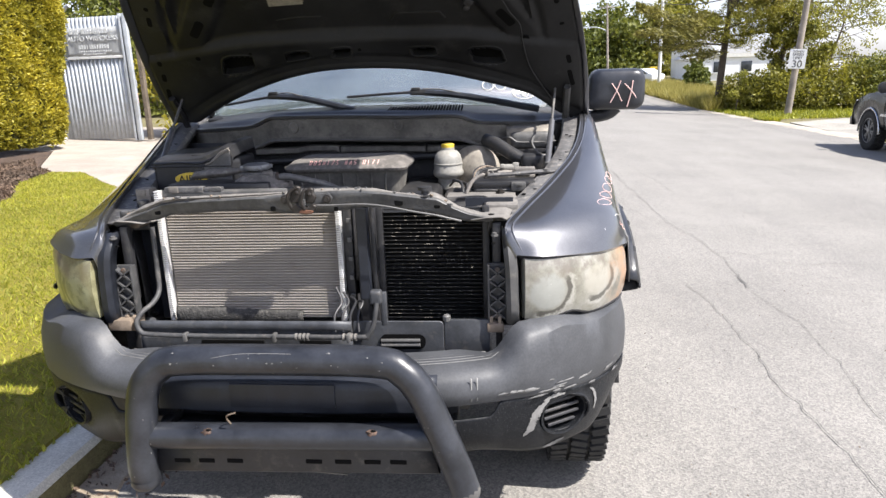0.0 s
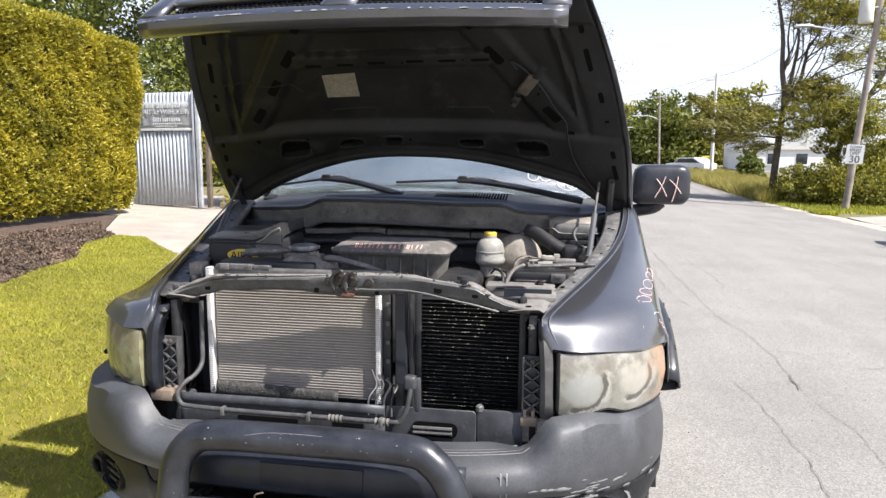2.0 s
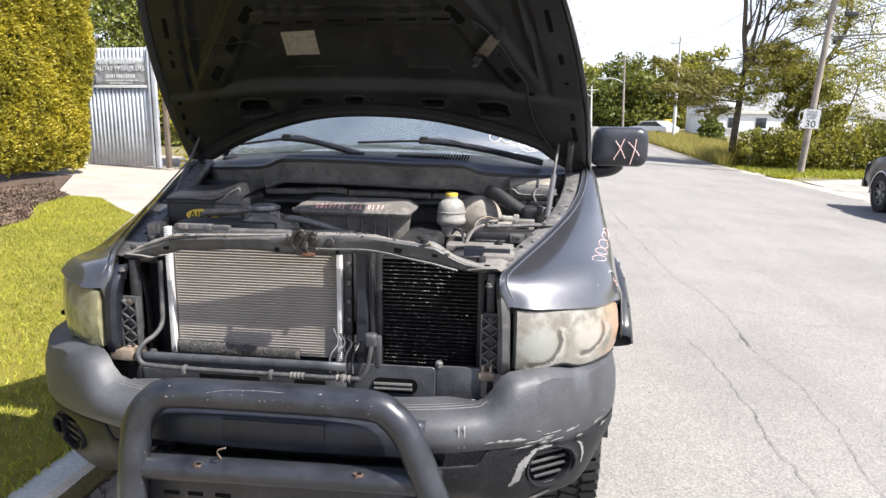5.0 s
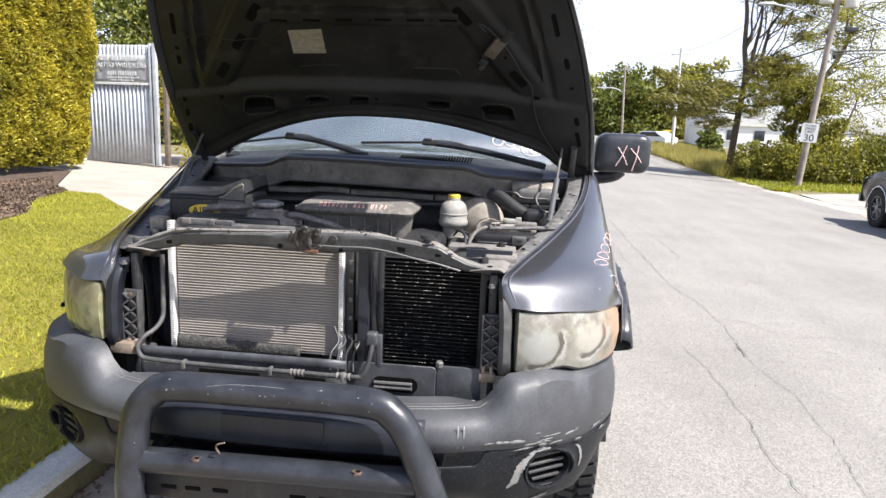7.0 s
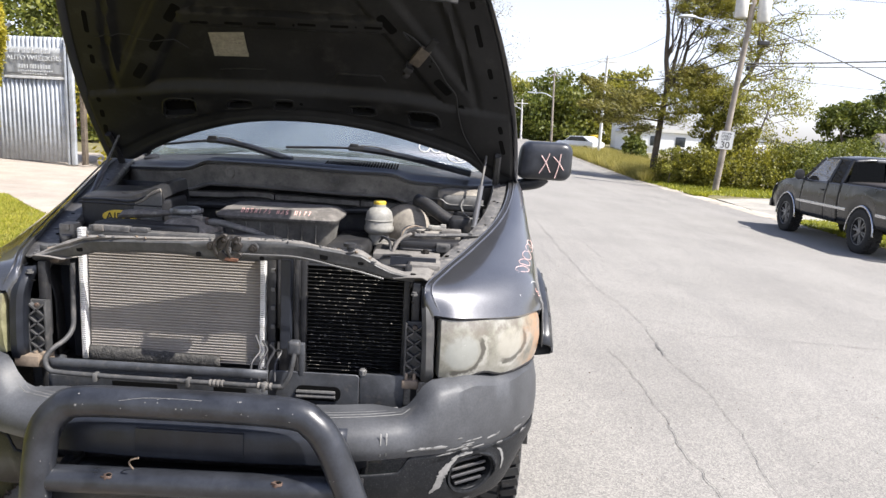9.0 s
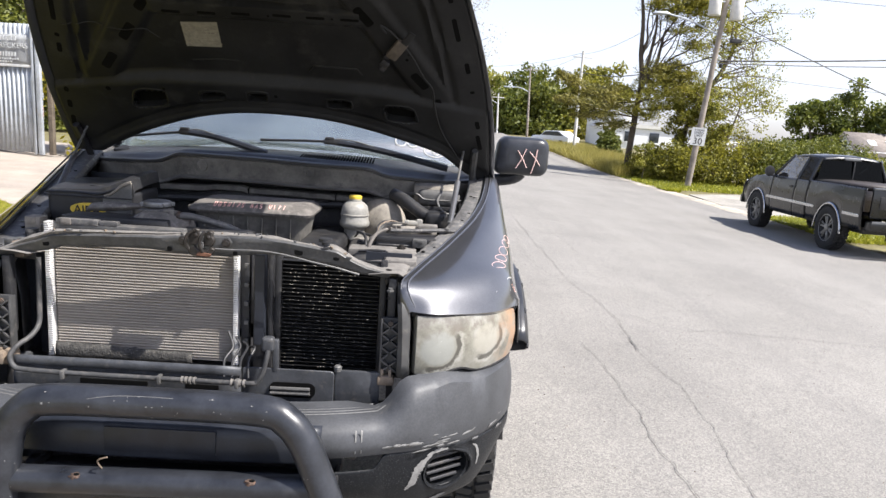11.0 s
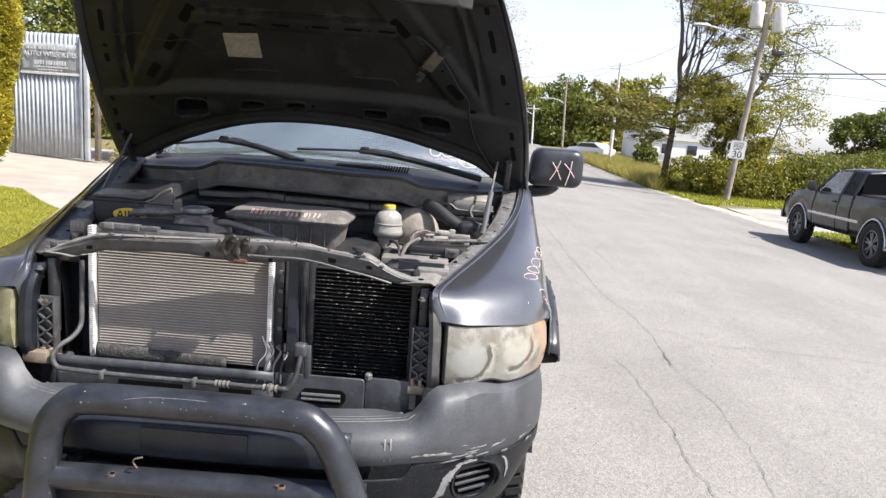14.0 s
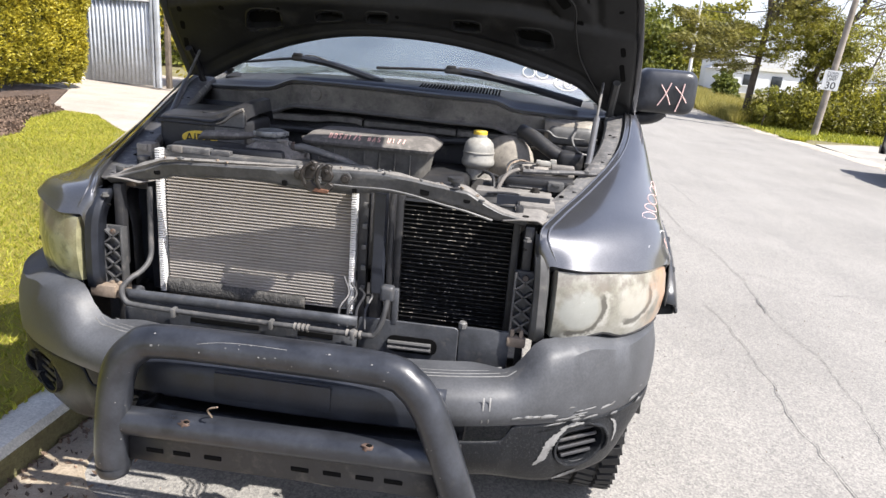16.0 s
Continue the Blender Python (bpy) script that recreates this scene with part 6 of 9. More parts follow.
# cowl, windscreen and cab
LIP = curve_pts([(-0.85, 1.40, 1.352), (-0.76, 1.32, 1.356), (-0.66, 1.26, 1.363), (-0.53, 1.215, 1.371), (-0.475, 1.20, 1.381), (-0.41, 1.18, 1.406), (-0.36, 1.17, 1.412), (-0.12, 1.165, 1.411), (0.20, 1.165, 1.402), (0.37, 1.17, 1.401), (0.42, 1.18, 1.394), (0.48, 1.20, 1.372), (0.60, 1.23, 1.364), (0.75, 1.30, 1.356), (0.86, 1.40, 1.358)], 5)


def base_pt(x):
    return Vector((x, 1.355 + 0.22 * (x / 0.84) ** 2, 1.440 - 0.045 * (x / 0.84) ** 2))


rows = []
for q in LIP:
    b = base_pt(max(-0.82, min(0.82, q.x * 0.97)))
    rows.append([q + Vector((0, 0.006, -0.012)), q + Vector((0, -0.003, -0.010)), q + Vector((0, -0.004, -0.001)), q + Vector((0, 0.008, 0.003)), q.lerp(b, 0.14) + Vector((0, 0, -0.002)), q.lerp(b, 0.20) + Vector((0, 0, 0.006)), q.lerp(b, 0.55) + Vector((0, 0, -0.002)), b + Vector((0, -0.02, -0.006)), b + Vector((0, 0.02, -0.004))])
cowl = part("cowl_panel", loft(rows), M["cowl"], truck, "black plastic cowl panel under the windscreen", thick=0.004)
for k in range(26):
    x = 0.10 + 0.0125 * k
    part("cowl_vent_slat", rbox((x, 1.275, 1.4235 + 0.001), (0.0050, 0.085, 0.010), 0.001, 1, Matrix.Rotation(radians(8), 4, "X")), M["hole"], cowl)
face = part("cowl_front", loft([[(q.x, q.y + 0.008 + o, q.z + z) for o, z in ((0.0, -0.008), (-0.003, -0.020), (0.004, -0.035), (0.006, -0.090), (-0.006, -0.098), (-0.010, -0.102), (-0.008, -0.106), (0.03, -0.108))] for q in LIP]), M["cowl_face"], truck, "dusty black cowl front panel", thick=0.003)
for x in (-0.30, 0.15):
    part("embossed_disc", lathe([(0.024, -0.002), (0.022, 0.004), (0.012, 0.005), (0.010, 0.002), (0, 0.002)], 20, Matrix.Translation((x, 1.176, 1.362)) @ Matrix.Rotation(radians(90), 4, "X")), M["cowl_face"], face)
STEP = ((-0.78, -0.52, -0.30, -0.26, -0.14, -0.12, 0.06, 0.20, 0.44, 0.62, 0.80), (1.262, 1.272, 1.276, 1.284, 1.284, 1.276, 1.276, 1.272, 1.268, 1.262, 1.255))
for x0, x1 in ((-0.76, -0.115), (-0.108, 0.26), (0.266, 0.72)):
    n = int((x1 - x0) / 0.02)
    ledge_rows = [[(x, 1.205 + o, float(np.interp(x, *STEP)) + z) for o, z in ((0.03, 0.002), (0.0, 0.0), (-0.005, -0.004), (-0.004, -0.020), (0.0, -0.024), (0.03, -0.030))] for x in (x0 + (x1 - x0) * k / n for k in range(n + 1))]
    part("bulkhead_ledge", loft(ledge_rows), M["cowl_face"], truck, "dusty ledge of the bulkhead", thick=0.002)
part("cowl_seal", tube([(q.x, q.y - 0.004, q.z - 0.100) for q in LIP[4:-4:3]], 0.0045, 6), M["dusty"], truck)
part("firewall", loft([[(x, 1.25, z) for x in (-0.80, 0, 0.80)] for z in (0.62, 1.0, 1.30)]), M["black"], truck, thick=0.01)
part("bulkhead_insulation", loft([[(x, 1.235 + 0.02 * noise.noise(Vector((x * 4, z * 4, 0))), z) for x in (-0.72 + 0.06 * k for k in range(25))] for z in (1.10, 1.15, 1.2, 1.25, 1.275)]), M["black"], truck, thick=0.01)


def roof_pt(x):
    return Vector((x * 0.86, 2.12 + 0.06 * (x / 0.84) ** 2, 1.865 - 0.03 * (x / 0.84) ** 2))


rows = []
for k in range(21):
    x = -0.82 + 1.64 * k / 20
    a, b = base_pt(x), roof_pt(x)
    rows.append([a.lerp(b, t) + Vector((0, -0.03 * math.sin(math.pi * t), 0.02 * math.sin(math.pi * t))) for t in (0, 0.2, 0.4, 0.6, 0.8, 1.0)])
screen = part("windscreen", loft(rows), M["screen"], truck, "dusty windscreen with painted sky sheen, wiping marks and white rings", thick=0.004)
screen.visible_shadow = False


def on_screen(x, t, h=0.012):
    a, b = base_pt(x), roof_pt(x)
    return a.lerp(b, t) + Vector((0, -0.03 * math.sin(math.pi * t) - 0.7 * h, 0.02 * math.sin(math.pi * t) + 0.75 * h))


def ring(x, t, rx, rt, w=0.0035):
    return tube([on_screen(x + rx * math.cos(a), t + rt * math.sin(a) + 0.3 * rx * math.cos(a) * 0.5, 0.006) for a in (2 * math.pi * k / 20 for k in range(21))], w, 5)


for x, t, rx, rt in ((0.528, 0.165, 0.026, 0.042), (0.586, 0.170, 0.026, 0.042), (0.690, 0.115, 0.052, 0.055), (0.696, 0.115, 0.016, 0.036)):
    part("marker_ring", ring(x, t, rx, rt, 0.0022), M["grease_pen"], screen, "white paint marker ring")


def wiper(head, right, left, tip):
    a = part("windscreen_wiper", tube([Vector(head) + Vector((0, 0, 0.0)), Vector(head).lerp(Vector(right), 0.4) + Vector((0, -0.01, 0.012)), right], (0.013, 0.015), 8, 6), M["bar"], truck, "black windscreen wiper arm")
    part("wiper_blade", tube([left, head, tip], 0.006, 6, 5), M["black"], a)
    part("wiper_joint", join(rbox(head, (0.075, 0.03, 0.026), 0.009), rbox(Vector(head) + Vector((-0.01, -0.006, 0.014)), (0.04, 0.02, 0.014), 0.005)), M["black"], a)
    part("blade_frame", tube([Vector(head) + Vector((0.02, 0.0, 0.014)), Vector(head).lerp(Vector(right), 0.22) + Vector((0, -0.012, 0.026)), Vector(head).lerp(Vector(right), 0.5) + Vector((0, -0.014, 0.014))], 0.0032, 6, 5), M["dusty"], a)


wiper((-0.44, 1.40, 1.490), (-0.06, 1.30, 1.425), (-0.72, 1.48, 1.455), (-0.30, 1.40, 1.482))
wiper((0.215, 1.37, 1.490), (0.74, 1.36, 1.405), (-0.11, 1.39, 1.478), (0.45, 1.40, 1.470))

for sx in (1, -1):
    # pillar, door and cab side
    part("windscreen_pillar", tube([Vector((sx * 0.845, 1.58, 1.42)), Vector((sx * 0.80, 1.86, 1.66)), Vector((sx * 0.735, 2.17, 1.84))], 0.030, 10, 6), M["paint"], truck)
    d = part("front_door", loft([[(sx * (0.955 + 0.03 * math.sin(math.pi * t) + 0.0), y, 0.50 + 0.92 * t) for t in (0, 0.12, 0.3, 0.5, 0.7, 0.85, 0.95, 1.0)] for y in (1.755, 1.9, 2.3, 2.7, 2.85)]), M["paint"], truck, "dark grey front door", thick=0.03)
    part("door_handle", rbox((sx * 0.99, 2.72, 1.28), (0.03, 0.16, 0.035), 0.01), M["black"], d)
    part("rear_door", loft([[(sx * (0.955 + 0.03 * math.sin(math.pi * t)), y, 0.50 + 0.92 * t) for t in (0, 0.12, 0.3, 0.5, 0.7, 0.85, 0.95, 1.0)] for y in (2.87, 3.2, 3.55, 3.78)]), M["paint"], truck, thick=0.03)
    part("side_window", loft([[(sx * (0.945 - 0.17 * t), y + (0.30 * t if y < 2 else 0.0), 1.42 + 0.40 * t) for t in (0, 0.5, 1)] for y in (1.78, 2.3, 2.84)]), M["glass"], truck).visible_shadow = False
    part("side_window", loft([[(sx * (0.945 - 0.17 * t), y, 1.42 + 0.40 * t) for t in (0, 0.5, 1)] for y in (2.92, 3.3, 3.70)]), M["glass_dark"], truck).visible_shadow = False
    for y in (2.88, 3.76):
        part("door_pillar", tube([(sx * 0.945, y, 1.40), (sx * 0.775, y, 1.83)], 0.035, 8), M["paint"], truck)
    part("rocker_panel", rbox((sx * 0.94, 2.65, 0.50), (0.07, 2.2, 0.10), 0.02), M["paint"], truck)
    bed = part("bed_side", loft([[(sx * (0.955 + 0.035 * math.sin(math.pi * t)), y, max(0.52, arch_z(y, 4.53, 0.50, 0.45)) * (1 - t) + 1.36 * t) for t in (0, 0.2, 0.45, 0.7, 0.9, 1.0)] for y in [3.83 + 0.06 * k for k in range(33)]]), M["paint"], truck, "dark grey bed side", thick=0.03)
    part("tail_light", rbox((sx * 0.93, 5.77, 1.10), (0.10, 0.06, 0.36), 0.02), M["lamp_red"], truck)
part("roof", loft([[(x * w, y, z - 0.05 * x * x) for x in (-1, -0.8, -0.4, 0, 0.4, 0.8, 1)] for y, z, w in ((2.10, 1.865, 0.73), (2.35, 1.91, 0.765), (2.9, 1.925, 0.775), (3.5, 1.905, 0.77), (3.78, 1.86, 0.76))]), M["paint"], truck, thick=0.03)
part("cab_back", loft([[(x, 3.80, z) for x in (-0.95, 0, 0.95)] for z in (0.5, 1.0, 1.40)]), M["paint"], truck, thick=0.03)
part("rear_window", loft([[(x, 3.80 - 0.02 * t, 1.42 + 0.40 * t) for x in (-0.72, 0, 0.72)] for t in (0, 0.5, 1)]), M["glass"], truck).visible_shadow = False
part("cab_floor", rbox((0, 2.75, 0.50), (1.8, 2.1, 0.06), 0.01), M["black"], truck)
part("bed_floor", rbox((0, 4.8, 0.80), (1.75, 1.95, 0.05), 0.01), M["black"], truck)
part("bed_front", rbox((0, 3.87, 1.08), (1.85, 0.04, 0.54), 0.01), M["paint"], truck)
part("tailgate", rbox((0, 5.80, 1.06), (1.72, 0.06, 0.54), 0.02), M["paint"], truck)
part("rear_bumper", rbox((0, 5.90, 0.66), (1.85, 0.16, 0.18), 0.03), M["chrome"], truck)
part("chassis_rail", join(rbox((0.42, 3.0, 0.50), (0.09, 5.0, 0.16), 0.01), rbox((-0.42, 3.05, 0.50), (0.09, 4.9, 0.16), 0.01)), M["black"], truck)
for yy in (0.965, 4.53):
    part("axle", tube([(-0.75, yy, 0.40), (0.75, yy, 0.40)], 0.045, 10), M["black"], truck)
part("dashboard", loft([[(x, y, z - 0.03 * x * x) for x in (-0.8, -0.4, 0, 0.4, 0.8)] for y, z in ((1.46, 1.40), (1.75, 1.44), (1.95, 1.42), (2.02, 1.32), (2.0, 1.0))]), M["seat"], truck, thick=0.02)
part("steering_wheel", tube([(0.40 + 0.19 * math.cos(a), 2.14 + 0.07 * math.sin(a), 1.28 + 0.17 * math.sin(a)) for a in (2 * math.pi * k / 24 for k in range(25))], 0.015, 8), M["black"], truck)
for x in (-0.42, 0.42):
    s = part("seat_back", loft([[(x + w * c, y, z) for c in (-1, -0.8, 0, 0.8, 1)] for y, z, w in ((2.62, 0.95, 0.26), (2.70, 1.2, 0.27), (2.78, 1.48, 0.23), (2.80, 1.52, 0.15))]), M["seat"], truck, "grey cloth seat back", thick=0.12)
    part("head_rest", rbox((x, 2.83, 1.60), (0.26, 0.10, 0.16), 0.04, 3), M["seat"], s)
    part("seat_cushion", rbox((x, 2.42, 0.88), (0.52, 0.50, 0.16), 0.05, 3), M["seat"], truck)
part("mirror_inside", rbox((0.0, 1.98, 1.74), (0.24, 0.03, 0.065), 0.015), M["black"], truck)


def door_mirror(sign):
    rows = []
    for y, k in ((1.80, 0.90), (1.78, 1.0), (1.72, 0.985), (1.69, 0.93), (1.675, 0.80), (1.668, 0.45), (1.666, 0.05)):
        rows.append([(sign * (1.118 + px * k * (1 if px > 0 else 1 - 0.9 * (pz + 0.097))), y, 1.468 + pz * k) for px, pz in rrect(0.282, 0.194, 0.05, 5)])
    m = part("door_mirror", loft(rows, True, True), M["bar"], truck, "black door mirror with crossed paint marks")
    part("mirror_glass", prism(rrect(0.21, 0.155, 0.04, 5), 0.004, Matrix.Translation((sign * 1.133, 1.806, 1.468)) @ Matrix.Rotation(radians(90), 4, "X")), M["chrome"], m)
    part("mirror_arm", tube([(sign * 0.93, 1.84, 1.33), (sign * 1.0, 1.80, 1.335), (sign * 1.09, 1.755, 1.355), (sign * 1.13, 1.75, 1.385)], 0.032, 10, 5), M["bar"], m)
    return m


mir = door_mirror(1)
for a, b in (((1.093, 1.498), (1.141, 1.415)), ((1.134, 1.509), (1.088, 1.409)), ((1.152, 1.495), (1.208, 1.429)), ((1.190, 1.509), (1.166, 1.388))):
    part("paint_mark", tube([(a[0], 1.664, a[1]), ((a[0] + b[0]) / 2 + 0.004, 1.663, (a[1] + b[1]) / 2), (b[0], 1.664, b[1])], 0.0027, 6, 4), M["pinkish"], mir)

def text_mesh(body, size, m, mat, name, parent, depth=0.002):
    cu = bpy.data.curves.new(name, "FONT")
    cu.body, cu.size, cu.extrude, cu.align_x = body, size, depth, "CENTER"
    tmp = bpy.data.objects.new(name, cu)
    me = bpy.data.meshes.new_from_object(tmp)
    bpy.data.objects.remove(tmp)
    bpy.data.curves.remove(cu)
    me.transform(m)
    me.materials.clear()
    me.materials.append(mat)
    ob = new(name, me)
    ob.parent = parent
    return ob


# engine bay
part("bay_floor", loft([[(x, y, 0.78) for x in (-0.66, 0, 0.66)] for y in (0.40, 0.8, 1.25)]), M["black"], truck, thick=0.01)
for sx in (1, -1):
    q = curve_pts([wing_edge(sx, r[0]) for r in FEN], 3)
    part("inner_fender", loft([[(sx * (p.x - 0.066), p.y + 0.01, p.z - 0.07), (sx * (p.x - 0.085), p.y + 0.01, p.z - 0.16), (sx * min(p.x - 0.09, 0.66), p.y + 0.01, 0.78)] for p in q if 0.33 < p.y < 1.3]), M["black"], truck, thick=0.004)
box = part("air_box", join(rbox((-0.555, 0.86, 1.20), (0.30, 0.25, 0.17), 0.02, 3), loft([[(x, y, z) for y, z in ((0.742, 1.27), (0.744, 1.284 + k), (0.76, 1.292 + k), (0.86, 1.302 + k), (0.97, 1.306 + k), (0.985, 1.27))] for x, k in ((-0.708, -0.012), (-0.69, 0.0), (-0.60, 0.002), (-0.52, 0.008), (-0.47, 0.026), (-0.430, 0.044), (-0.405, 0.040), (-0.398, 0.0))], False, False)), M["black"], truck, "dusty black air filter box")
part("box_rib", tube([(-0.71, 0.738, 1.272), (-0.60, 0.736, 1.276), (-0.53, 0.736, 1.272), (-0.49, 0.736, 1.282), (-0.44, 0.736, 1.306), (-0.405, 0.738, 1.324)], 0.0045, 6, 5), M["black"], box)
part("box_rib", tube([(-0.712, 0.736, 1.262), (-0.55, 0.734, 1.262), (-0.40, 0.734, 1.262)], 0.0035, 6), M["black"], box)
part("box_hatch", lathe([(0.030, 1.294), (0.028, 1.302), (0.0, 1.304)], 14, Matrix.Translation((-0.545, 0.79, 0.0))), M["black"], box)
part("box_panel", prism([(-0.505, 1.15), (-0.402, 1.15), (-0.402, 1.318), (-0.44, 1.300), (-0.475, 1.272), (-0.505, 1.262)], 0.006, Matrix.Translation((0, 0.738, 0)) @ Matrix.Rotation(radians(90), 4, "X"), 0.002), M["dusty"], box, "dust-streaked corner panel")
part("box_dust_edge", tube([(-0.50, 0.734, 1.268), (-0.472, 0.733, 1.280), (-0.44, 0.733, 1.306), (-0.404, 0.734, 1.322)], (0.003, 0.007), 7, 5), M["dust_tan"], box)
badge = part("yellow_oval_badge", prism([(0.062 * math.cos(a), 0.024 * math.sin(a)) for a in (2 * math.pi * k / 24 for k in range(24))], 0.008, Matrix.Translation((-0.540, 0.70, 1.222)) @ Matrix.Rotation(radians(90), 4, "X"), 0.002), M["yellow"], box, "yellow oval badge with black lettering")
text_mesh("AIRA", 0.042, Matrix.Translation((-0.542, 0.692, 1.2075)) @ Matrix.Rotation(radians(90), 4, "X"), M["ink"], "badge_lettering", badge, 0.0015)
shroud = part("fan_shroud", join(rbox((-0.20, 0.47, 1.10), (0.62, 0.10, 0.24), 0.03, 3), rbox((-0.33, 0.49, 1.225), (0.34, 0.10, 0.035), 0.012, 2)), M["black"], truck, "dusty black fan shroud")
part("filler_neck", lathe([(0.055, 1.20), (0.052, 1.245), (0.034, 1.262), (0.032, 1.275)], 20, Matrix.Translation((-0.232, 0.54, 0))), M["black"], shroud)
cap = part("radiator_cap", lathe([(0.030, 1.272), (0.044, 1.274), (0.046, 1.280), (0.044, 1.289), (0.034, 1.293), (0.014, 1.292), (0.0, 1.296)], 20, Matrix.Translation((-0.232, 0.54, 0))), M["dull_trim"], shroud, "bare metal radiator cap")
for a in (0.4, 2.2, 3.6, 5.3):
    part("cap_ear", rbox((-0.232 + 0.045 * math.cos(a), 0.54 + 0.045 * math.sin(a), 1.281), (0.014, 0.014, 0.013), 0.003), M["dull_trim"], cap)
part("neck_plate", rbox((-0.232, 0.53, 1.264), (0.085, 0.085, 0.006), 0.002), M["flange"], shroud)
part("neck_clamp", join(rbox((-0.168, 0.492, 1.255), (0.016, 0.012, 0.034), 0.004), rbox((-0.178, 0.490, 1.268), (0.03, 0.012, 0.010), 0.003), rbox((-0.160, 0.490, 1.240), (0.026, 0.014, 0.008), 0.003)), M["ledge"], shroud)
funnel = [(-0.480, 0.575, 1.240, 0.010, 0.008), (-0.462, 0.572, 1.252, 0.024, 0.014), (-0.40, 0.565, 1.258, 0.028, 0.016), (-0.33, 0.557, 1.263, 0.020, 0.012), (-0.29, 0.55, 1.268, 0.010, 0.009), (-0.245, 0.545, 1.272, 0.008, 0.008)]
part("overflow_tube", loft([[(x, y + w * math.cos(a), z + h * math.sin(a)) for a in (k * math.pi / 5 for k in range(10))] for x, y, z, w, h in funnel], True, True), M["box_dust"], shroud, "dusty flattened overflow duct")
part("neck_housing", loft([[(-0.215 + w * c, 0.515 + d * s, z) for c, s in ((-1, -0.6), (-0.8, -1), (0.8, -1), (1, -0.6), (1, 0.8), (-1, 0.8))] for z, w, d in ((1.19, 0.105, 0.06), (1.232, 0.095, 0.055), (1.246, 0.070, 0.045), (1.262, 0.045, 0.036))], True, True), M["box_dust"], shroud, "dusty filler neck housing")
part("radiator_hose", tube([(-0.155, 0.50, 1.248), (-0.12, 0.505, 1.252), (-0.06, 0.522, 1.236), (0.0, 0.54, 1.217), (0.05, 0.55, 1.19), (0.08, 0.56, 1.15)], 0.0115, 10, 6), M["dusty"], truck, "dusty rubber coolant hose")
part("hose_clamp", lathe([(0.016, -0.006), (0.018, 0.0), (0.016, 0.006)], 12, Matrix.Translation((-0.145, 0.501, 1.250)) @ Matrix.Rotation(radians(80), 4, "Y")), M["rusty"], truck)
part("core_top_bar", join(rbox((-0.395, 0.352, 1.2385), (0.125, 0.028, 0.018), 0.004), rbox((-0.302, 0.352, 1.2375), (0.055, 0.024, 0.016), 0.004)), M["flange"], truck, "dusty metal bar on top of the radiator")
part("bar_clip", rbox((-0.425, 0.336, 1.240), (0.030, 0.010, 0.020), 0.004), M["box_dust"], truck)
part("fan_blades", lathe([(0.16, 0), (0.15, 0.03), (0.06, 0.05), (0.0, 0.05)], 18, Matrix.Translation((-0.02, 0.60, 1.0)) @ Matrix.Rotation(radians(90), 4, "X")), M["black"], truck)
top = [[(x, y, z) for x, y in rrect(w, d, 0.030, 4, cx, cy)] for z, w, d, cx, cy in ((1.10, 0.375, 0.21, 0.010, 0.875), (1.16, 0.390, 0.22, 0.012, 0.875), (1.215, 0.405, 0.232, 0.014, 0.872), (1.232, 0.412, 0.238, 0.015, 0.870),
                                                                                   (1.234, 0.446, 0.268, 0.016, 0.870), (1.243, 0.452, 0.274, 0.016, 0.870), (1.250, 0.444, 0.266, 0.016, 0.870), (1.268, 0.400, 0.215, 0.012, 0.885), (1.272, 0.36, 0.17, 0.010, 0.89))]
lid = part("intake_box", loft(top[:4], True, True), M["cowl_face"], truck, "dusty dark intake box with red paint marks")
part("box_lid", loft(top[4:], True, True), M["box_dust"], lid, "dust-covered dark intake lid")
for k in range(7):
    part("lid_rib", rbox((-0.15 + 0.052 * k, 0.756, 1.185), (0.005, 0.010, 0.075), 0.002, 1), M["cowl_face"], lid)
part("lid_tab", rbox((-0.212, 0.80, 1.243), (0.022, 0.03, 0.010), 0.004), M["box_dust"], lid)
GLYPHS = ([(0, 0), (0, 1), (0.6, 1), (0.6, 0), (0, 0)], [(0.1, 1), (0.3, 0)], [(0, 1), (0.6, 1), (0.2, 0)], [(0.6, 1), (0, 1), (0, 0.55), (0.55, 0.45), (0.5, 0), (0, 0)], [(0, 0), (0, 1), (0.1, 0.5), (0.5, 0.5), (0.55, 1), (0.55, 0)], [(0, 0), (0.3, 1), (0.6, 0)])
for k, g in enumerate((0, 0, 3, 4, 1, 2, 3, -1, 4, 5, 3, -1, 0, 1, 2, 2)):
    if g < 0:
        continue
    rg = random.Random(50 + k)
    marks = [(-0.115 + 0.0165 * k + 0.011 * u + rg.uniform(-0.001, 0.001), v) for u, v in GLYPHS[g]]
    part("paint_scrawl", tube([(x, 0.750 + 0.024 * v, 1.2572 + 0.0107 * v) for x, v in marks], 0.0016, 5), M["grease_red"], lid)
part("engine_block", rbox((0, 0.92, 0.98), (0.50, 0.50, 0.30), 0.05, 3), M["black"], truck)
for x in (0.27, -0.27):
    part("valve_cover", rbox((x, 0.92, 1.10), (0.16, 0.46, 0.10), 0.03, 3), M["black"], truck)
res = part("brake_reservoir", lathe([(0.0, 1.105), (0.036, 1.105), (0.042, 1.112), (0.042, 1.150), (0.055, 1.160), (0.060, 1.168), (0.060, 1.180), (0.056, 1.186), (0.055, 1.222), (0.050, 1.242), (0.038, 1.256), (0.026, 1.262), (0.025, 1.272)], 24, Matrix.Translation((0.370, 1.005, 0.013))), M["poly"], truck, "milky plastic brake fluid reservoir")
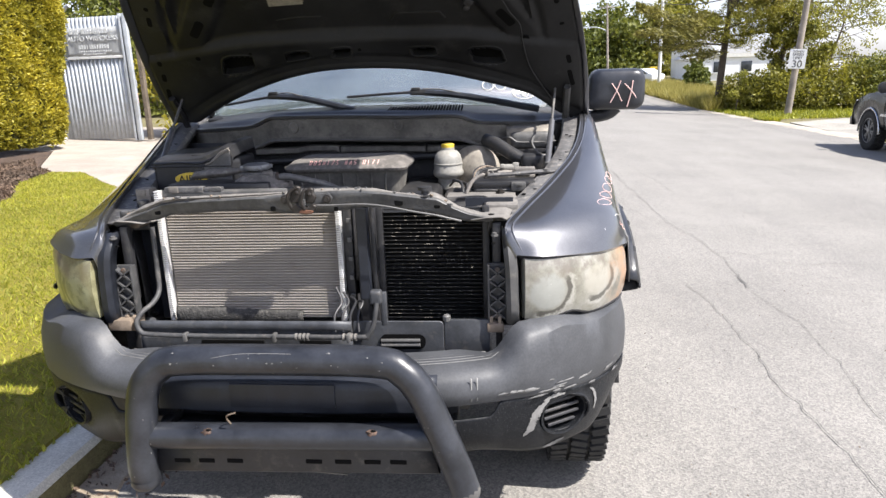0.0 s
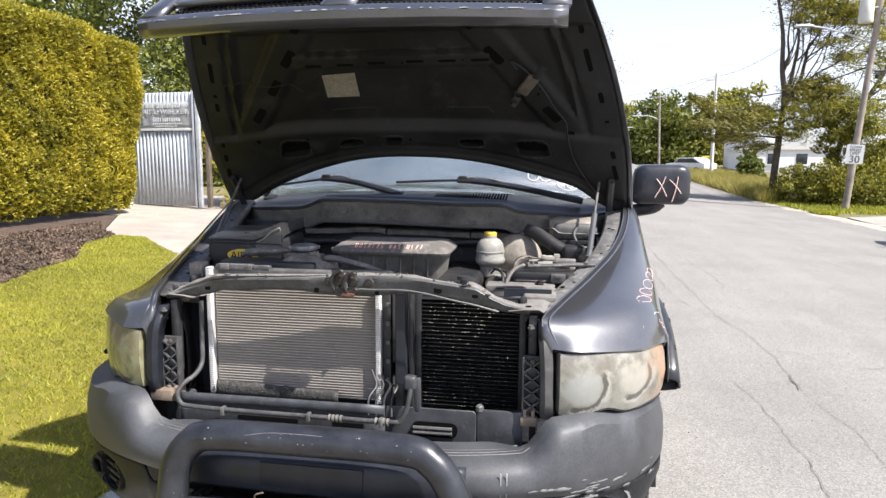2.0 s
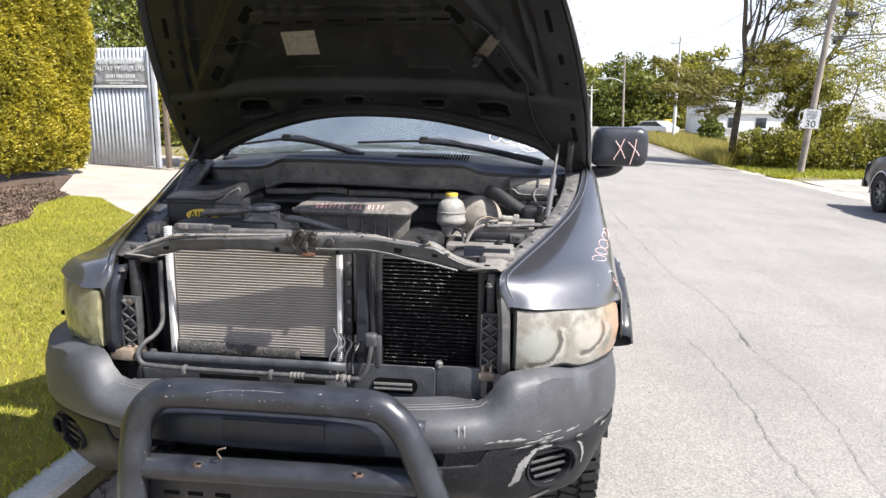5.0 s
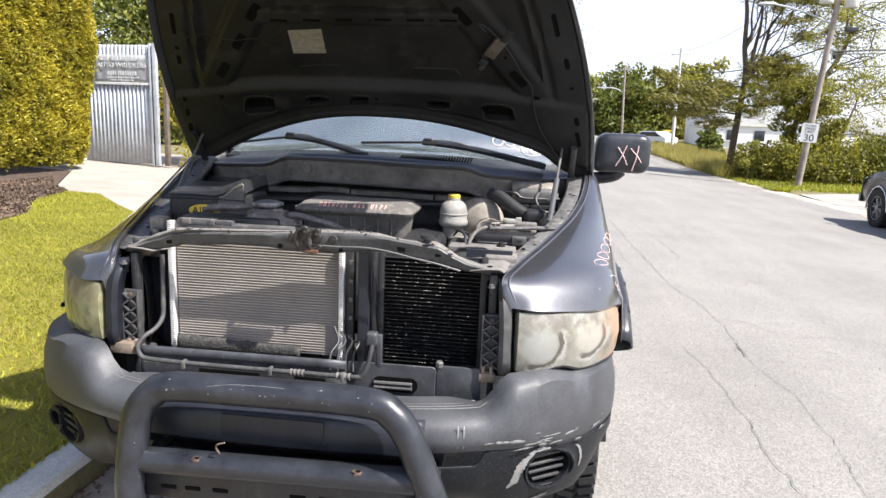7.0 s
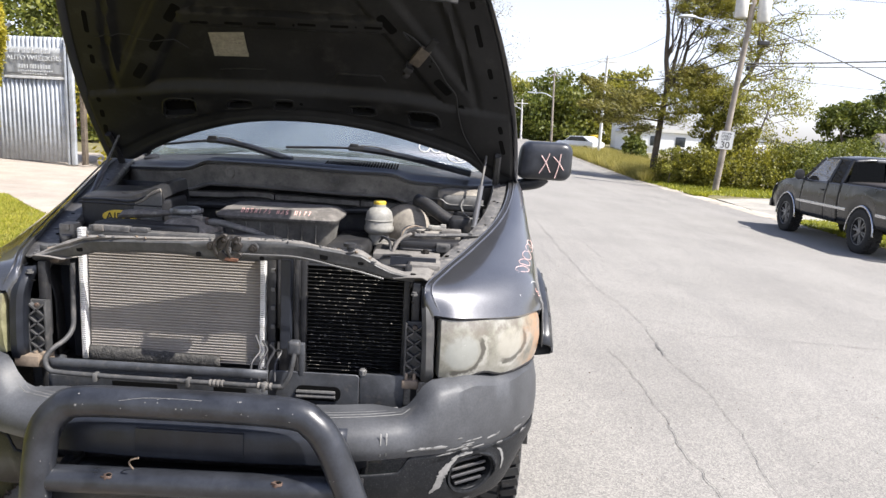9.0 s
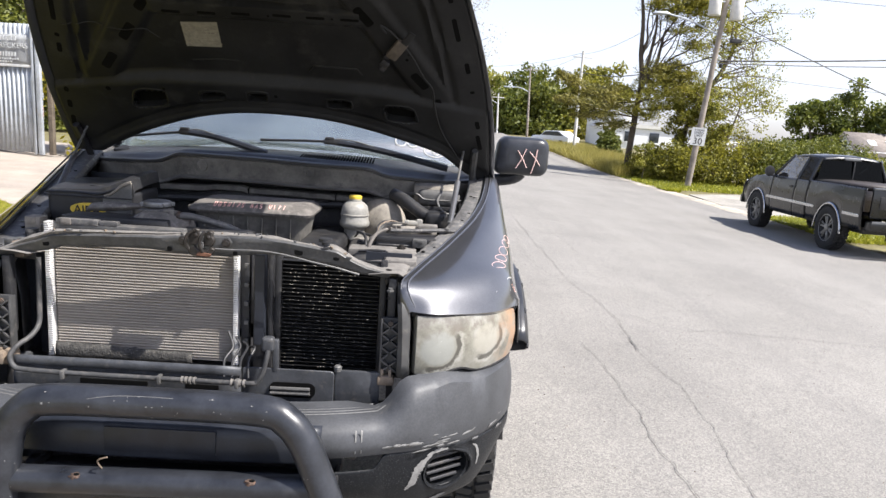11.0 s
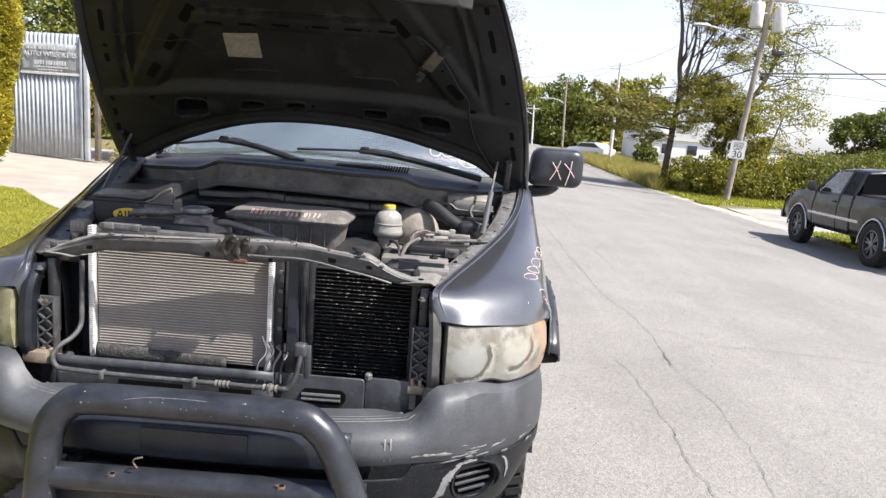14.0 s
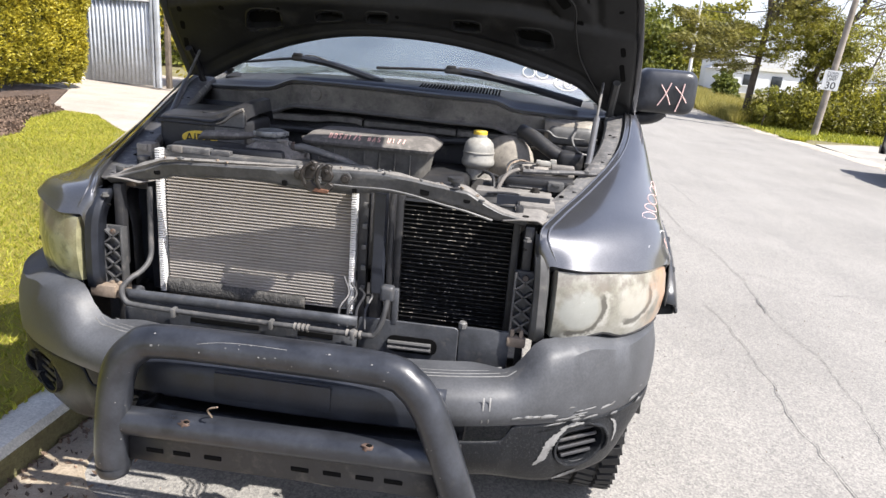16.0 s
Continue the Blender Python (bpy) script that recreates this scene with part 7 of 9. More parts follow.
part("reservoir_cap", lathe([(0.025, 1.268), (0.026, 1.282), (0.022, 1.286), (0.0, 1.287)], 12, Matrix.Translation((0.370, 1.005, 0.013))), M["yellow"], res, "yellow screw cap")
part("reservoir_seam", lathe([(0.055, 1.204), (0.058, 1.206), (0.058, 1.210), (0.055, 1.212)], 24, Matrix.Translation((0.370, 1.005, 0.013))), M["poly"], res)
part("master_cylinder", tube([(0.39, 0.95, 1.10), (0.40, 1.10, 1.105)], 0.034, 14), M["ledge"], truck)
part("brake_booster", lathe([(0.0, 0.06), (0.04, 0.055), (0.085, 0.03), (0.105, 0.0), (0.105, -0.03), (0.09, -0.05)], 28, Matrix.Translation((0.470, 1.115, 1.172)) @ Matrix.Rotation(radians(90), 4, "X")), M["dust_tan"], truck, "dusty round brake booster")
bat = part("battery", join(rbox((0.59, 0.79, 1.115), (0.21, 0.285, 0.15), 0.01), rbox((0.59, 0.79, 1.190), (0.215, 0.29, 0.02), 0.005)), M["black"], truck, "dusty black battery with cables")
part("battery_cover", rbox((0.615, 0.83, 1.206), (0.17, 0.19, 0.012), 0.004), M["pale_dust"], bat, "tan dust-caked battery top")
part("cell_cap_strip", join(rbox((0.565, 0.745, 1.207), (0.085, 0.045, 0.014), 0.004), rbox((0.655, 0.755, 1.207), (0.06, 0.04, 0.014), 0.004)), M["box_dust"], bat)
for z in (1.172, 1.160):
    part("case_rib", rbox((0.59, 0.6475, z), (0.19, 0.008, 0.005), 0.002, 1), M["flange"], bat)
part("battery_bar", tube([(0.535, 0.665, 1.220), (0.62, 0.68, 1.222), (0.70, 0.705, 1.224), (0.765, 0.725, 1.222)], 0.0075, 8, 3), M["flange"], bat, "dusty battery hold-down bar")
part("bar_nut", lathe([(0.011, 1.222), (0.011, 1.232), (0.005, 1.234), (0.0, 1.240)], 6, Matrix.Translation((0.735, 0.716, 0))), M["dusty"], bat)
part("battery_terminal", lathe([(0.012, 1.20), (0.010, 1.226), (0, 1.227)], 10, Matrix.Translation((0.60, 0.87, 0))), M["alu"], bat)
part("battery_clamp", join(rbox((0.602, 0.865, 1.222), (0.052, 0.032, 0.016), 0.005), rbox((0.634, 0.86, 1.226), (0.022, 0.018, 0.024), 0.004), rbox((0.585, 0.845, 1.228), (0.016, 0.03, 0.012), 0.003)), M["poly"], bat, "corroded grey terminal clamp")
part("fuse_block", rbox((0.665, 0.815, 1.219), (0.075, 0.05, 0.014), 0.004), M["ledge"], bat)
part("main_cable", tube([(0.60, 0.70, 1.221), (0.555, 0.685, 1.226), (0.52, 0.66, 1.224), (0.492, 0.64, 1.213), (0.474, 0.62, 1.190), (0.462, 0.60, 1.155), (0.455, 0.58, 1.11)], 0.0062, 8, 6), M["box_dust"], bat, "dusty wrapped battery cable")
for x, y, z in ((0.545, 0.68, 1.226), (0.562, 0.688, 1.225), (0.528, 0.667, 1.225)):
    part("cable_wrap", rbox((x, y, z), (0.016, 0.018, 0.018), 0.005), M["greasy"], bat)
for k in range(4):
    rg = random.Random(90 + k)
    part("loose_wire", tube([(0.585 - 0.012 * k, 0.84, 1.222), (0.545 - 0.012 * k, 0.80 + 0.02 * rg.random(), 1.224 + 0.016 * rg.random()), (0.50 - 0.006 * k, 0.74, 1.205 + 0.02 * rg.random()), (0.475 + 0.006 * k, 0.70, 1.15), (0.47 + 0.01 * k, 0.66 - 0.02 * k, 1.10)], 0.0026, 6, 5), M["tan" if k == 2 else "black"], bat)
part("yellow_wire", tube([(0.56, 0.9, 1.19), (0.53, 0.92, 1.215), (0.50, 0.90, 1.205), (0.49, 0.86, 1.18)], 0.002, 6, 5), M["tan"], truck)
tray = part("power_centre", join(rbox((0.515, 0.60, 1.148), (0.23, 0.085, 0.040), 0.006), rbox((0.585, 0.485, 1.152), (0.10, 0.16, 0.030), 0.005)), M["ledge"], truck, "dust-covered tray beside the radiator support")
part("tray_shelf", rbox((0.545, 0.355, 1.140), (0.13, 0.07, 0.012), 0.004), M["ledge"], tray)
part("tray_well", rbox((0.480, 0.49, 1.105), (0.11, 0.15, 0.05), 0.003, 1), M["black"], tray)
part("tray_loop", tube([(0.436, 0.553, 1.162), (0.48, 0.554, 1.166), (0.520, 0.554, 1.166), (0.530, 0.545, 1.165), (0.532, 0.47, 1.164), (0.533, 0.42, 1.158)], 0.0045, 8, 3), M["black"], tray)
part("tray_bolt", lathe([(0.015, 1.166), (0.015, 1.174), (0.009, 1.175), (0.009, 1.181), (0.0, 1.182)], 10, Matrix.Translation((0.578, 0.605, 0))), M["greasy"], tray)
part("tray_screw", lathe([(0.009, 1.157), (0.009, 1.163), (0.0, 1.164)], 8, Matrix.Translation((0.535, 0.36, 0))), M["greasy"], tray)
part("washer_cap", lathe([(0.024, 1.08), (0.024, 1.128), (0.020, 1.134), (0.0, 1.135)], 14, Matrix.Translation((0.425, 0.63, 0))), M["poly"], truck, "milky plastic filler cap")
part("support_bumper", lathe([(0.024, 1.222), (0.012, 1.226), (0.010, 1.236), (0.021, 1.238), (0.021, 1.248), (0.0, 1.250)], 14, Matrix.Translation((0.365, 0.276, 0))), M["black"], truck)
pipe = part("intake_pipe", tube([(0.515, 1.12, 1.30), (0.56, 1.08, 1.285), (0.62, 1.04, 1.25), (0.67, 1.02, 1.225), (0.72, 1.02, 1.21)], 0.026, 12, 6), M["black"], truck, "black ribbed plastic pipe")
part("pipe_end", rbox((0.70, 1.02, 1.215), (0.09, 0.09, 0.075), 0.02, 3), M["black"], pipe)
part("wiper_motor", rbox((0.70, 1.20, 1.29), (0.17, 0.10, 0.07), 0.025, 3), M["dusty"], truck)
part("brake_line", tube([(0.47, 1.15, 1.285), (0.54, 1.16, 1.298), (0.61, 1.15, 1.304), (0.645, 1.15, 1.284), (0.72, 1.15, 1.282), (0.80, 1.16, 1.284)], 0.0045, 6, 6), M["dusty"], truck)
part("evaporator_cover", loft([[(x, y, z) for y, z in ((1.17, 1.27), (1.165, 1.31), (1.18, 1.335), (1.23, 1.345))] for x in (0.60, 0.63, 0.72, 0.78)]), M["dust_tan"], truck, "dusty tan cover beside the wiper motor", thick=0.004)
part("vacuum_line", tube([(0.71, 1.08, 1.315), (0.70, 1.05, 1.29), (0.715, 1.03, 1.262), (0.74, 1.02, 1.245), (0.79, 1.04, 1.243)], 0.0048, 6, 5), M["dusty"], truck)
part("harness", tube([(-0.66, 1.15, 1.20), (-0.4, 1.19, 1.22), (0.0, 1.20, 1.215), (0.3, 1.20, 1.23), (0.6, 1.17, 1.24), (0.78, 1.10, 1.25)], 0.013, 8, 6), M["black"], truck)
for k in range(9):
    part("small_hose", tube([(-0.60 + 0.05 * k, 0.52 + 0.03 * (k % 3), 1.10), (-0.57 + 0.05 * k, 0.56, 1.155 + 0.012 * (k % 2)), (-0.5 + 0.05 * k, 0.64, 1.12)], 0.009, 7, 4), M["black"], truck)
part("bay_module", rbox((-0.60, 0.46, 1.13), (0.10, 0.14, 0.06), 0.012), M["dusty"], truck)
part("bay_relay", rbox((-0.57, 0.36, 1.145), (0.04, 0.06, 0.05), 0.008), M["tan"], truck)

# loose dusty pieces between the radiator and the wings
for k, (x, y, z, w, d, h) in enumerate(((-0.53, 0.40, 1.165, 0.05, 0.04, 0.04), (-0.60, 0.36, 1.150, 0.04, 0.03, 0.05), (-0.545, 0.46, 1.185, 0.03, 0.05, 0.05), (-0.62, 0.52, 1.190, 0.05, 0.05, 0.06), (-0.50, 0.43, 1.195, 0.03, 0.03, 0.02), (0.47, 0.70, 1.150, 0.05, 0.04, 0.04), (0.43, 0.74, 1.135, 0.04, 0.05, 0.06), (0.50, 0.72, 1.165, 0.03, 0.03, 0.03), (0.64, 0.66, 1.185, 0.05, 0.08, 0.03), (0.53, 0.97, 1.185, 0.07, 0.05, 0.04))):
    part("connector", join(rbox((x, y, z), (w, d, h), 0.006, 2), rbox((x, y - d * 0.5, z + h * 0.3), (w * 0.5, 0.012, h * 0.35), 0.003)), M[("dusty", "support", "black", "dust_tan")[k % 4]], truck)
part("washer_neck", lathe([(0.014, 1.12), (0.014, 1.175), (0.018, 1.177), (0.018, 1.188), (0.0, 1.190)], 14, Matrix.Translation((-0.60, 0.46, 0))), M["dusty"], truck)
for k in range(3):
    rg = random.Random(70 + k)
    x = 0.42 + 0.035 * k
    part("small_hose", tube([(x, 0.62, 1.10), (x + rg.uniform(-0.03, 0.03), 0.70, 1.165 + rg.uniform(0, 0.03)), (x + rg.uniform(-0.05, 0.05), 0.80, 1.185), (x + rg.uniform(-0.05, 0.02), 0.95, 1.14)], 0.004 + 0.0015 * (k % 3), 7, 5), M["black"], truck)

# ---- the frontage on the kerb side: hedge, gate, trees ----
hedge = thing("hedge", "tall clipped yellow-green conifer hedge beside the driveway", "hedge")


def hedge_pt(a, b, grow=0.0):
    """a runs round the plan (rounded strip along the street), b up the side and over the top."""
    y0, y1, xc, hw = -6.0, 11.35, -9.10, 1.05 + grow
    base = ground_z(-8.2, 0)
    r = 0.55
    if a < 0.7:
        x, y, nx, ny = xc + hw, y0 + (y1 - r - y0) * a / 0.7, 1, 0
    elif a < 0.8:
        t = (a - 0.7) / 0.1 * math.pi / 2
        x, y, nx, ny = xc + hw - r + r * math.cos(t), y1 - r + (r + grow) * math.sin(t), math.cos(t), math.sin(t)
    else:
        x, y, nx, ny = xc + hw - r - (2 * hw - r) * (a - 0.8) / 0.2, y1 + grow, 0, 1
    h = 3.75 + 0.12 * math.sin(y * 0.9)
    tuck = 0.12 * max(0, 0.10 - b) / 0.10 + 0.6 * max(0, b - 0.86) / 0.14
    z = base + 0.12 + h * min(1, b) ** 0.96 * (1 - 0.08 * max(0, b - 0.86) / 0.14)
    wob = 0.10 * noise.noise(Vector((x * 0.9, y * 0.9, z * 0.9))) + 0.05 * noise.noise(Vector((x * 2.7, y * 2.7, z * 2.7)))
    x += 0.085 * (z - base - 2.0) + 0.09 * min(1, max(0, (y - 8) / 3))
    return Vector((x + nx * (wob - tuck), y + ny * (wob - tuck), z)), Vector((nx, ny, 0.3 + 2.0 * max(0, b - 0.8)))


# solid core, its dark colour giving the shaded pockets between sprays
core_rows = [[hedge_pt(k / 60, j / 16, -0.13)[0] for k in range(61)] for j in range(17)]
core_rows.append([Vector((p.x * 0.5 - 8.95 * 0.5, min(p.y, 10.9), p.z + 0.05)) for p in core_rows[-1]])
part("hedge_core", loft(core_rows), M["hedge_core"], hedge, "dense inner twigs, coloured dark as shaded depth")
hp, hn = [], []
for k in range(36000):
    q = random.random()
    a = 0.466 + 0.534 * random.random() if q < 0.92 else 0.466 * random.random()
    p, n = hedge_pt(a, random.random() ** 0.9 * 1.0)
    n = n.normalized()
    lump = noise.noise(p * 3.1) + 0.6 * noise.noise(p * 7.3)
    hp.append(p + n * (0.085 * lump - 0.04 - 0.05 * random.random()))
    hn.append(n)
hp, hn = np.array([tuple(v) for v in hp]), np.array([tuple(v) for v in hn])
tilt = hn + 0.55 * rng.normal(size=hn.shape) + np.array([0, 0, 0.45])
tilt /= np.linalg.norm(tilt, axis=1)[:, None]
cross_way = np.cross(tilt, rng.normal(size=tilt.shape))
cross_way /= np.linalg.norm(cross_way, axis=1)[:, None]
fan_p, fan_d = [], []
for j in range(7):
    side = (-1) ** j * 0.16 * (j + 1)
    fan_p.append(hp + tilt * (0.016 * j) * rng.uniform(0.7, 1.2, len(hp))[:, None])
    fan_d.append(tilt + cross_way * side * 1.1 + 0.15 * rng.normal(size=tilt.shape))
ob = sprays("hedge_foliage", np.concatenate(fan_p), np.concatenate(fan_d), 0.070, 0.0125, M["hedge"], rng, hedge)
tagged(ob, "small scale-like hedge sprays", kind="stuff")
for k in range(3):
    tb = tube([(-7.62 + 0.02 * k, -2 + 2.5 * k, ground_z(-7.6, 0) + 0.07), (-7.62, 0.45 + 2.5 * k, ground_z(-7.6, 0) + 0.07)], 0.07, 6)
    tagged(part("border_timber", tb, M["pole_wood"]), "weathered timber edging the mulch bed", "timber edging", "bed edging")

# bark chips on the bed
cp = scatter([(-4.75, 2), (-4.95, 4.2), (-5.2, 4.9), (-5.4, 5.85), (-6.1, 6.9), (-6.35, 7.95), (-6.9, 8.4), (-7.7, 9.4), (-7.7, 2)], 26000)
cp[:, 2] += 0.012
ob = leaves("mulch_chips", cp, 0.028, M["chip"], rng, 0.0, 1.3)
tagged(ob, "dark brown bark chips on the bed", "mulch", kind="stuff")

gate = thing("metal_gate", "corrugated galvanised metal gate with a printed banner", "gate")
G0, G1, GB, GT = Vector((-9.25, 12.90, 0)), Vector((-7.54, 12.68, 0)), 0.43, 3.04
GD = (G1 - G0).normalized()
GO = Vector((GD.y, -GD.x, 0))


def gate_pt(d, z, o=0.0):
    return G0 + GD * d + GO * o + Vector((0, 0, z))


GL = (G1 - G0).length
n = 320
part("corrugated_sheet", loft([[gate_pt(-0.5 + (GL + 0.5) * k / n, z, 0.014 * math.sin(2 * math.pi * ((GL + 0.5) * k / n) / 0.102)) for k in range(n + 1)] for z in (GB, 1.2, 2.0, GT)]), M["galv"], gate, "ribbed galvanised steel sheet", thick=0.003)
part("corrugated_sheet", loft([[gate_pt(0.04 + (GL - 0.10) * k / n, z, 0.040 + 0.016 * math.sin(2 * math.pi * ((GL - 0.10) * k / n) / 0.104)) for k in range(n + 1)] for z in (GB + 0.01, 1.2, 2.17)]), M["galv"], gate, thick=0.003)
for d, w in ((GL + 0.05, 0.09), (GL - 0.06, 0.05)):
    part("gate_post", rbox(gate_pt(d, (GB + GT) / 2, 0.04), (w, 0.09, GT - GB + 0.06), 0.01), M["galv"], gate)
ban = part("banner", loft([[gate_pt(0.24 + 1.40 * k / 24, z, 0.062 + 0.006 * math.sin(k * 1.3 + z * 3) + 0.004 * math.sin(k * 2.9 - z * 11)) for k in range(25)] for z in (2.225, 2.3, 2.4, 2.5, 2.6, 2.7, 2.82)]), M["banner"], gate, "weathered grey banner with white lettering", thick=0.002)
part("banner_hem", rbox(gate_pt(0.93, 2.195, 0.060), (1.42, 0.03, 0.05), 0.004, 1, Matrix.Rotation(math.atan2(GD.y, GD.x), 4, "Z")), M["white_board"], ban)


GR = Matrix.Rotation(math.atan2(GD.y, GD.x), 4, "Z") @ Matrix.Rotation(radians(90), 4, "X")
text_mesh("AUTO WRECKERS", 0.148, Matrix.Translation(gate_pt(0.94, 2.545, 0.074)) @ GR @ Matrix.Diagonal((1.06, 1, 1, 1)), M["banner_ink"], "banner_lettering", ban, 0.003)


def banner_bar(d, z, w, h, m):
    part("banner_bar", rbox((0, 0, 0), (w, h, 0.006), 0.001, 1), m, ban).matrix_basis = Matrix.Translation(gate_pt(d, z, 0.066)) @ GR


for d, w in ((0.40, 0.075), (0.485, 0.06), (0.56, 0.06), (0.70, 0.075), (0.80, 0.10), (0.895, 0.055), (0.975, 0.07), (1.04, 0.03), (1.105, 0.07), (1.195, 0.075), (1.285, 0.075)):
    banner_bar(d, 2.735, w, 0.09, M["banner_ink"])
for k, w in enumerate((0.06, 0.055, 0.055, 0.03, 0.055, 0.06, 0.055, 0.03, 0.06, 0.055, 0.06, 0.06)):
    banner_bar(0.58 + 0.064 * k, 2.42, w * 0.8, 0.085, M["banner_ink"])
for k in range(15):
    banner_bar(0.56 + 0.056 * k, 2.325 + 0.003 * (k % 3), 0.036, 0.030, M["banner_ink"])
for k in range(10):
    banner_bar(0.66 + 0.06 * k, 2.270, 0.040, 0.024, M["banner_ink"])
top_pipe = thing("bent_top_rail", "bent galvanised rail above the gate", "rail")
part("rail", tube([gate_pt(-0.25, 3.10), gate_pt(0.0, 3.12), gate_pt(0.18, 3.16), gate_pt(0.34, 3.27), gate_pt(0.42, 3.30)], 0.04, 8, 5), M["galv"], top_pipe)
post = thing("gate_post", "weathered metal post beside the gate with a small sign", "post")
part("post", rbox((-7.33, 12.75, 1.75), (0.09, 0.12, 2.7), 0.01), M["bark"], post)
part("latch", rbox((-7.46, 12.66, 1.62), (0.05, 0.03, 0.14), 0.006), M["galv"], post)
part("notice", rbox((-7.50, 12.66, 1.30), (0.10, 0.012, 0.22), 0.002, 1), M["grease_red"], post, "small faded red notice")
jug = thing("white_jug", "white plastic jug standing by the gate", "jug")
part("body", lathe([(0.0, 0.0), (0.12, 0.0), (0.14, 0.03), (0.14, 0.32), (0.10, 0.42), (0.05, 0.46), (0.05, 0.50), (0.0, 0.50)], 14, Matrix.Translation((-9.28, 12.45, ground_z(-9.28, 12)))), M["white_board"], jug)
wall = thing("low_wall", "low timber border beside the driveway", "border")
part("plank", rbox((-5.4, 13.2, 0.38), (3.8, 0.12, 0.22), 0.02), M["pole_wood"], wall)


def branch(rows_out, a, b, r0, r1, bend, rg, n=5):
    mid = a.lerp(b, 0.5) + Vector(rg.normal(size=3)) * bend
    rows_out.append(tube([a, mid, b], (r0, r1), 6, n, False))


def tree(name, label, x, y, h, crown_r, leaf, n_leaf, size, seed, trunk_r=0.16, clear=0.3, lean=(0, 0), limbs=12, flat=0.8, clump=0.42, z0=None, stems=1, cat="tree"):
    """A tapered trunk, limbs from it, and a crown of many small leaves in clumps round the limbs' ends."""
    rg = np.random.default_rng(seed)
    base = Vector((x, y, (ground_z(x, y) if z0 is None else z0) - 0.05))
    t = thing(name, label, cat)
    wood, ends = [], []
    for st in range(stems):
        off = Vector((rg.normal() * 0.10 * h * (st > 0), rg.normal() * 0.10 * h * (st > 0), 0))
        top = base + Vector((lean[0] + off.x, lean[1] + off.y, h * (0.92 - 0.06 * st)))
        spine = curve_pts([base, base.lerp(top, 0.35) + Vector((rg.normal() * 0.02 * h, rg.normal() * 0.02 * h, 0)), base.lerp(top, 0.7) + Vector((rg.normal() * 0.03 * h, rg.normal() * 0.03 * h, 0)), top], 6)
        wood.append(tube(spine, (trunk_r / (1 + 0.5 * st), trunk_r * 0.12), 8))
        for k in range(limbs // stems):
            f = clear + (0.97 - clear) * (k + rg.uniform(0, 0.8)) / (limbs // stems)
            a = spine[int(f * (len(spine) - 1))]
            ang = rg.uniform(0, 2 * math.pi)
            shape = math.sin(math.pi * min(1, max(0.12, (f - clear) / (1 - clear) * 0.8 + 0.2)))
            out = crown_r * (0.45 + 0.6 * shape) * rg.uniform(0.7, 1.1)
            b = a + Vector((math.cos(ang) * out, math.sin(ang) * out, rg.uniform(0.0, 0.35) * out))
            branch(wood, a, b, trunk_r * 0.38 * (1.1 - f), 0.012, 0.08 * out, rg)
            ends.append((b, 1.0))
            for m in range(2):
                c = a.lerp(b, rg.uniform(0.4, 0.9))
                d = c + Vector(rg.normal(size=3)) * crown_r * 0.3
                branch(wood, c, d, trunk_r * 0.12, 0.008, 0.05, rg, 3)
                ends.append((d, 0.75))
        ends.append((top, 0.8))
    part("trunk", join(*wood), M["bark"], t, "rough grey-brown trunk and limbs")
    pick = rg.integers(0, len(ends), n_leaf)
    cen = np.array([tuple(e[0]) for e in ends])[pick]
    rad = np.array([e[1] for e in ends])[pick] * crown_r * clump
    d = rg.normal(size=(n_leaf, 3))
    d /= np.linalg.norm(d, axis=1)[:, None]
    p = cen + d * (rad * rg.uniform(0.25, 1.0, n_leaf) ** 0.6)[:, None] * np.array([1, 1, flat])
    p[:, 2] = np.maximum(p[:, 2], base.z + 0.1)
    tagged(leaves("crown", p, size, M[leaf], rg, 0.3, 1.0, t), "leafy crown with gaps")
    return t


tree("tree", "broad leafy tree behind the metal gate", -16.5, 27.0, 11.5, 4.2, "leaf", 34000, 0.10, 11, 0.25, 0.10, limbs=20)
tree("tree", "leafy tree behind the hedge", -24.0, 26.0, 11.0, 4.2, "leaf", 9000, 0.18, 12, 0.25, 0.28)
tree("tree", "low leafy tree behind the metal gate", -13.2, 24.0, 6.0, 3.4, "leaf_mid", 16000, 0.09, 17, 0.15, 0.05, limbs=16)
tree("tree", "leafy tree behind the yard", -9.0, 36.0, 9.0, 3.6, "leaf", 7000, 0.18, 13, 0.22, 0.25)
tree("shrub", "feathery conifer shrub behind the gate post", -6.6, 14.0, 3.6, 1.1, "hedge", 6000, 0.07, 14, 0.07, 0.05, limbs=18, clump=0.5, cat="shrub")
tree("shrub", "feathery conifer shrub beside the driveway", -5.3, 14.4, 2.6, 1.0, "hedge", 4000, 0.07, 15, 0.07, 0.05, limbs=14, clump=0.5, cat="shrub")
tree("tree", "thin budding tree behind the open hood", 0.9, 33.0, 8.8, 2.6, "leaf_pale", 7000, 0.045, 16, 0.12, 0.3, limbs=26, clump=0.34)

# ---- the far side of the road ----
# utility pole with street lamp, transformers and speed sign
pole = thing("utility_pole", "leaning wooden utility pole with lamp and transformers", "utility pole")
PB, PT = Vector((12.40, 28.30, -0.50)), Vector((13.10, 28.20, 9.0))


def on_pole(z):
    return PB.lerp(PT, (z - PB.z) / (PT.z - PB.z))


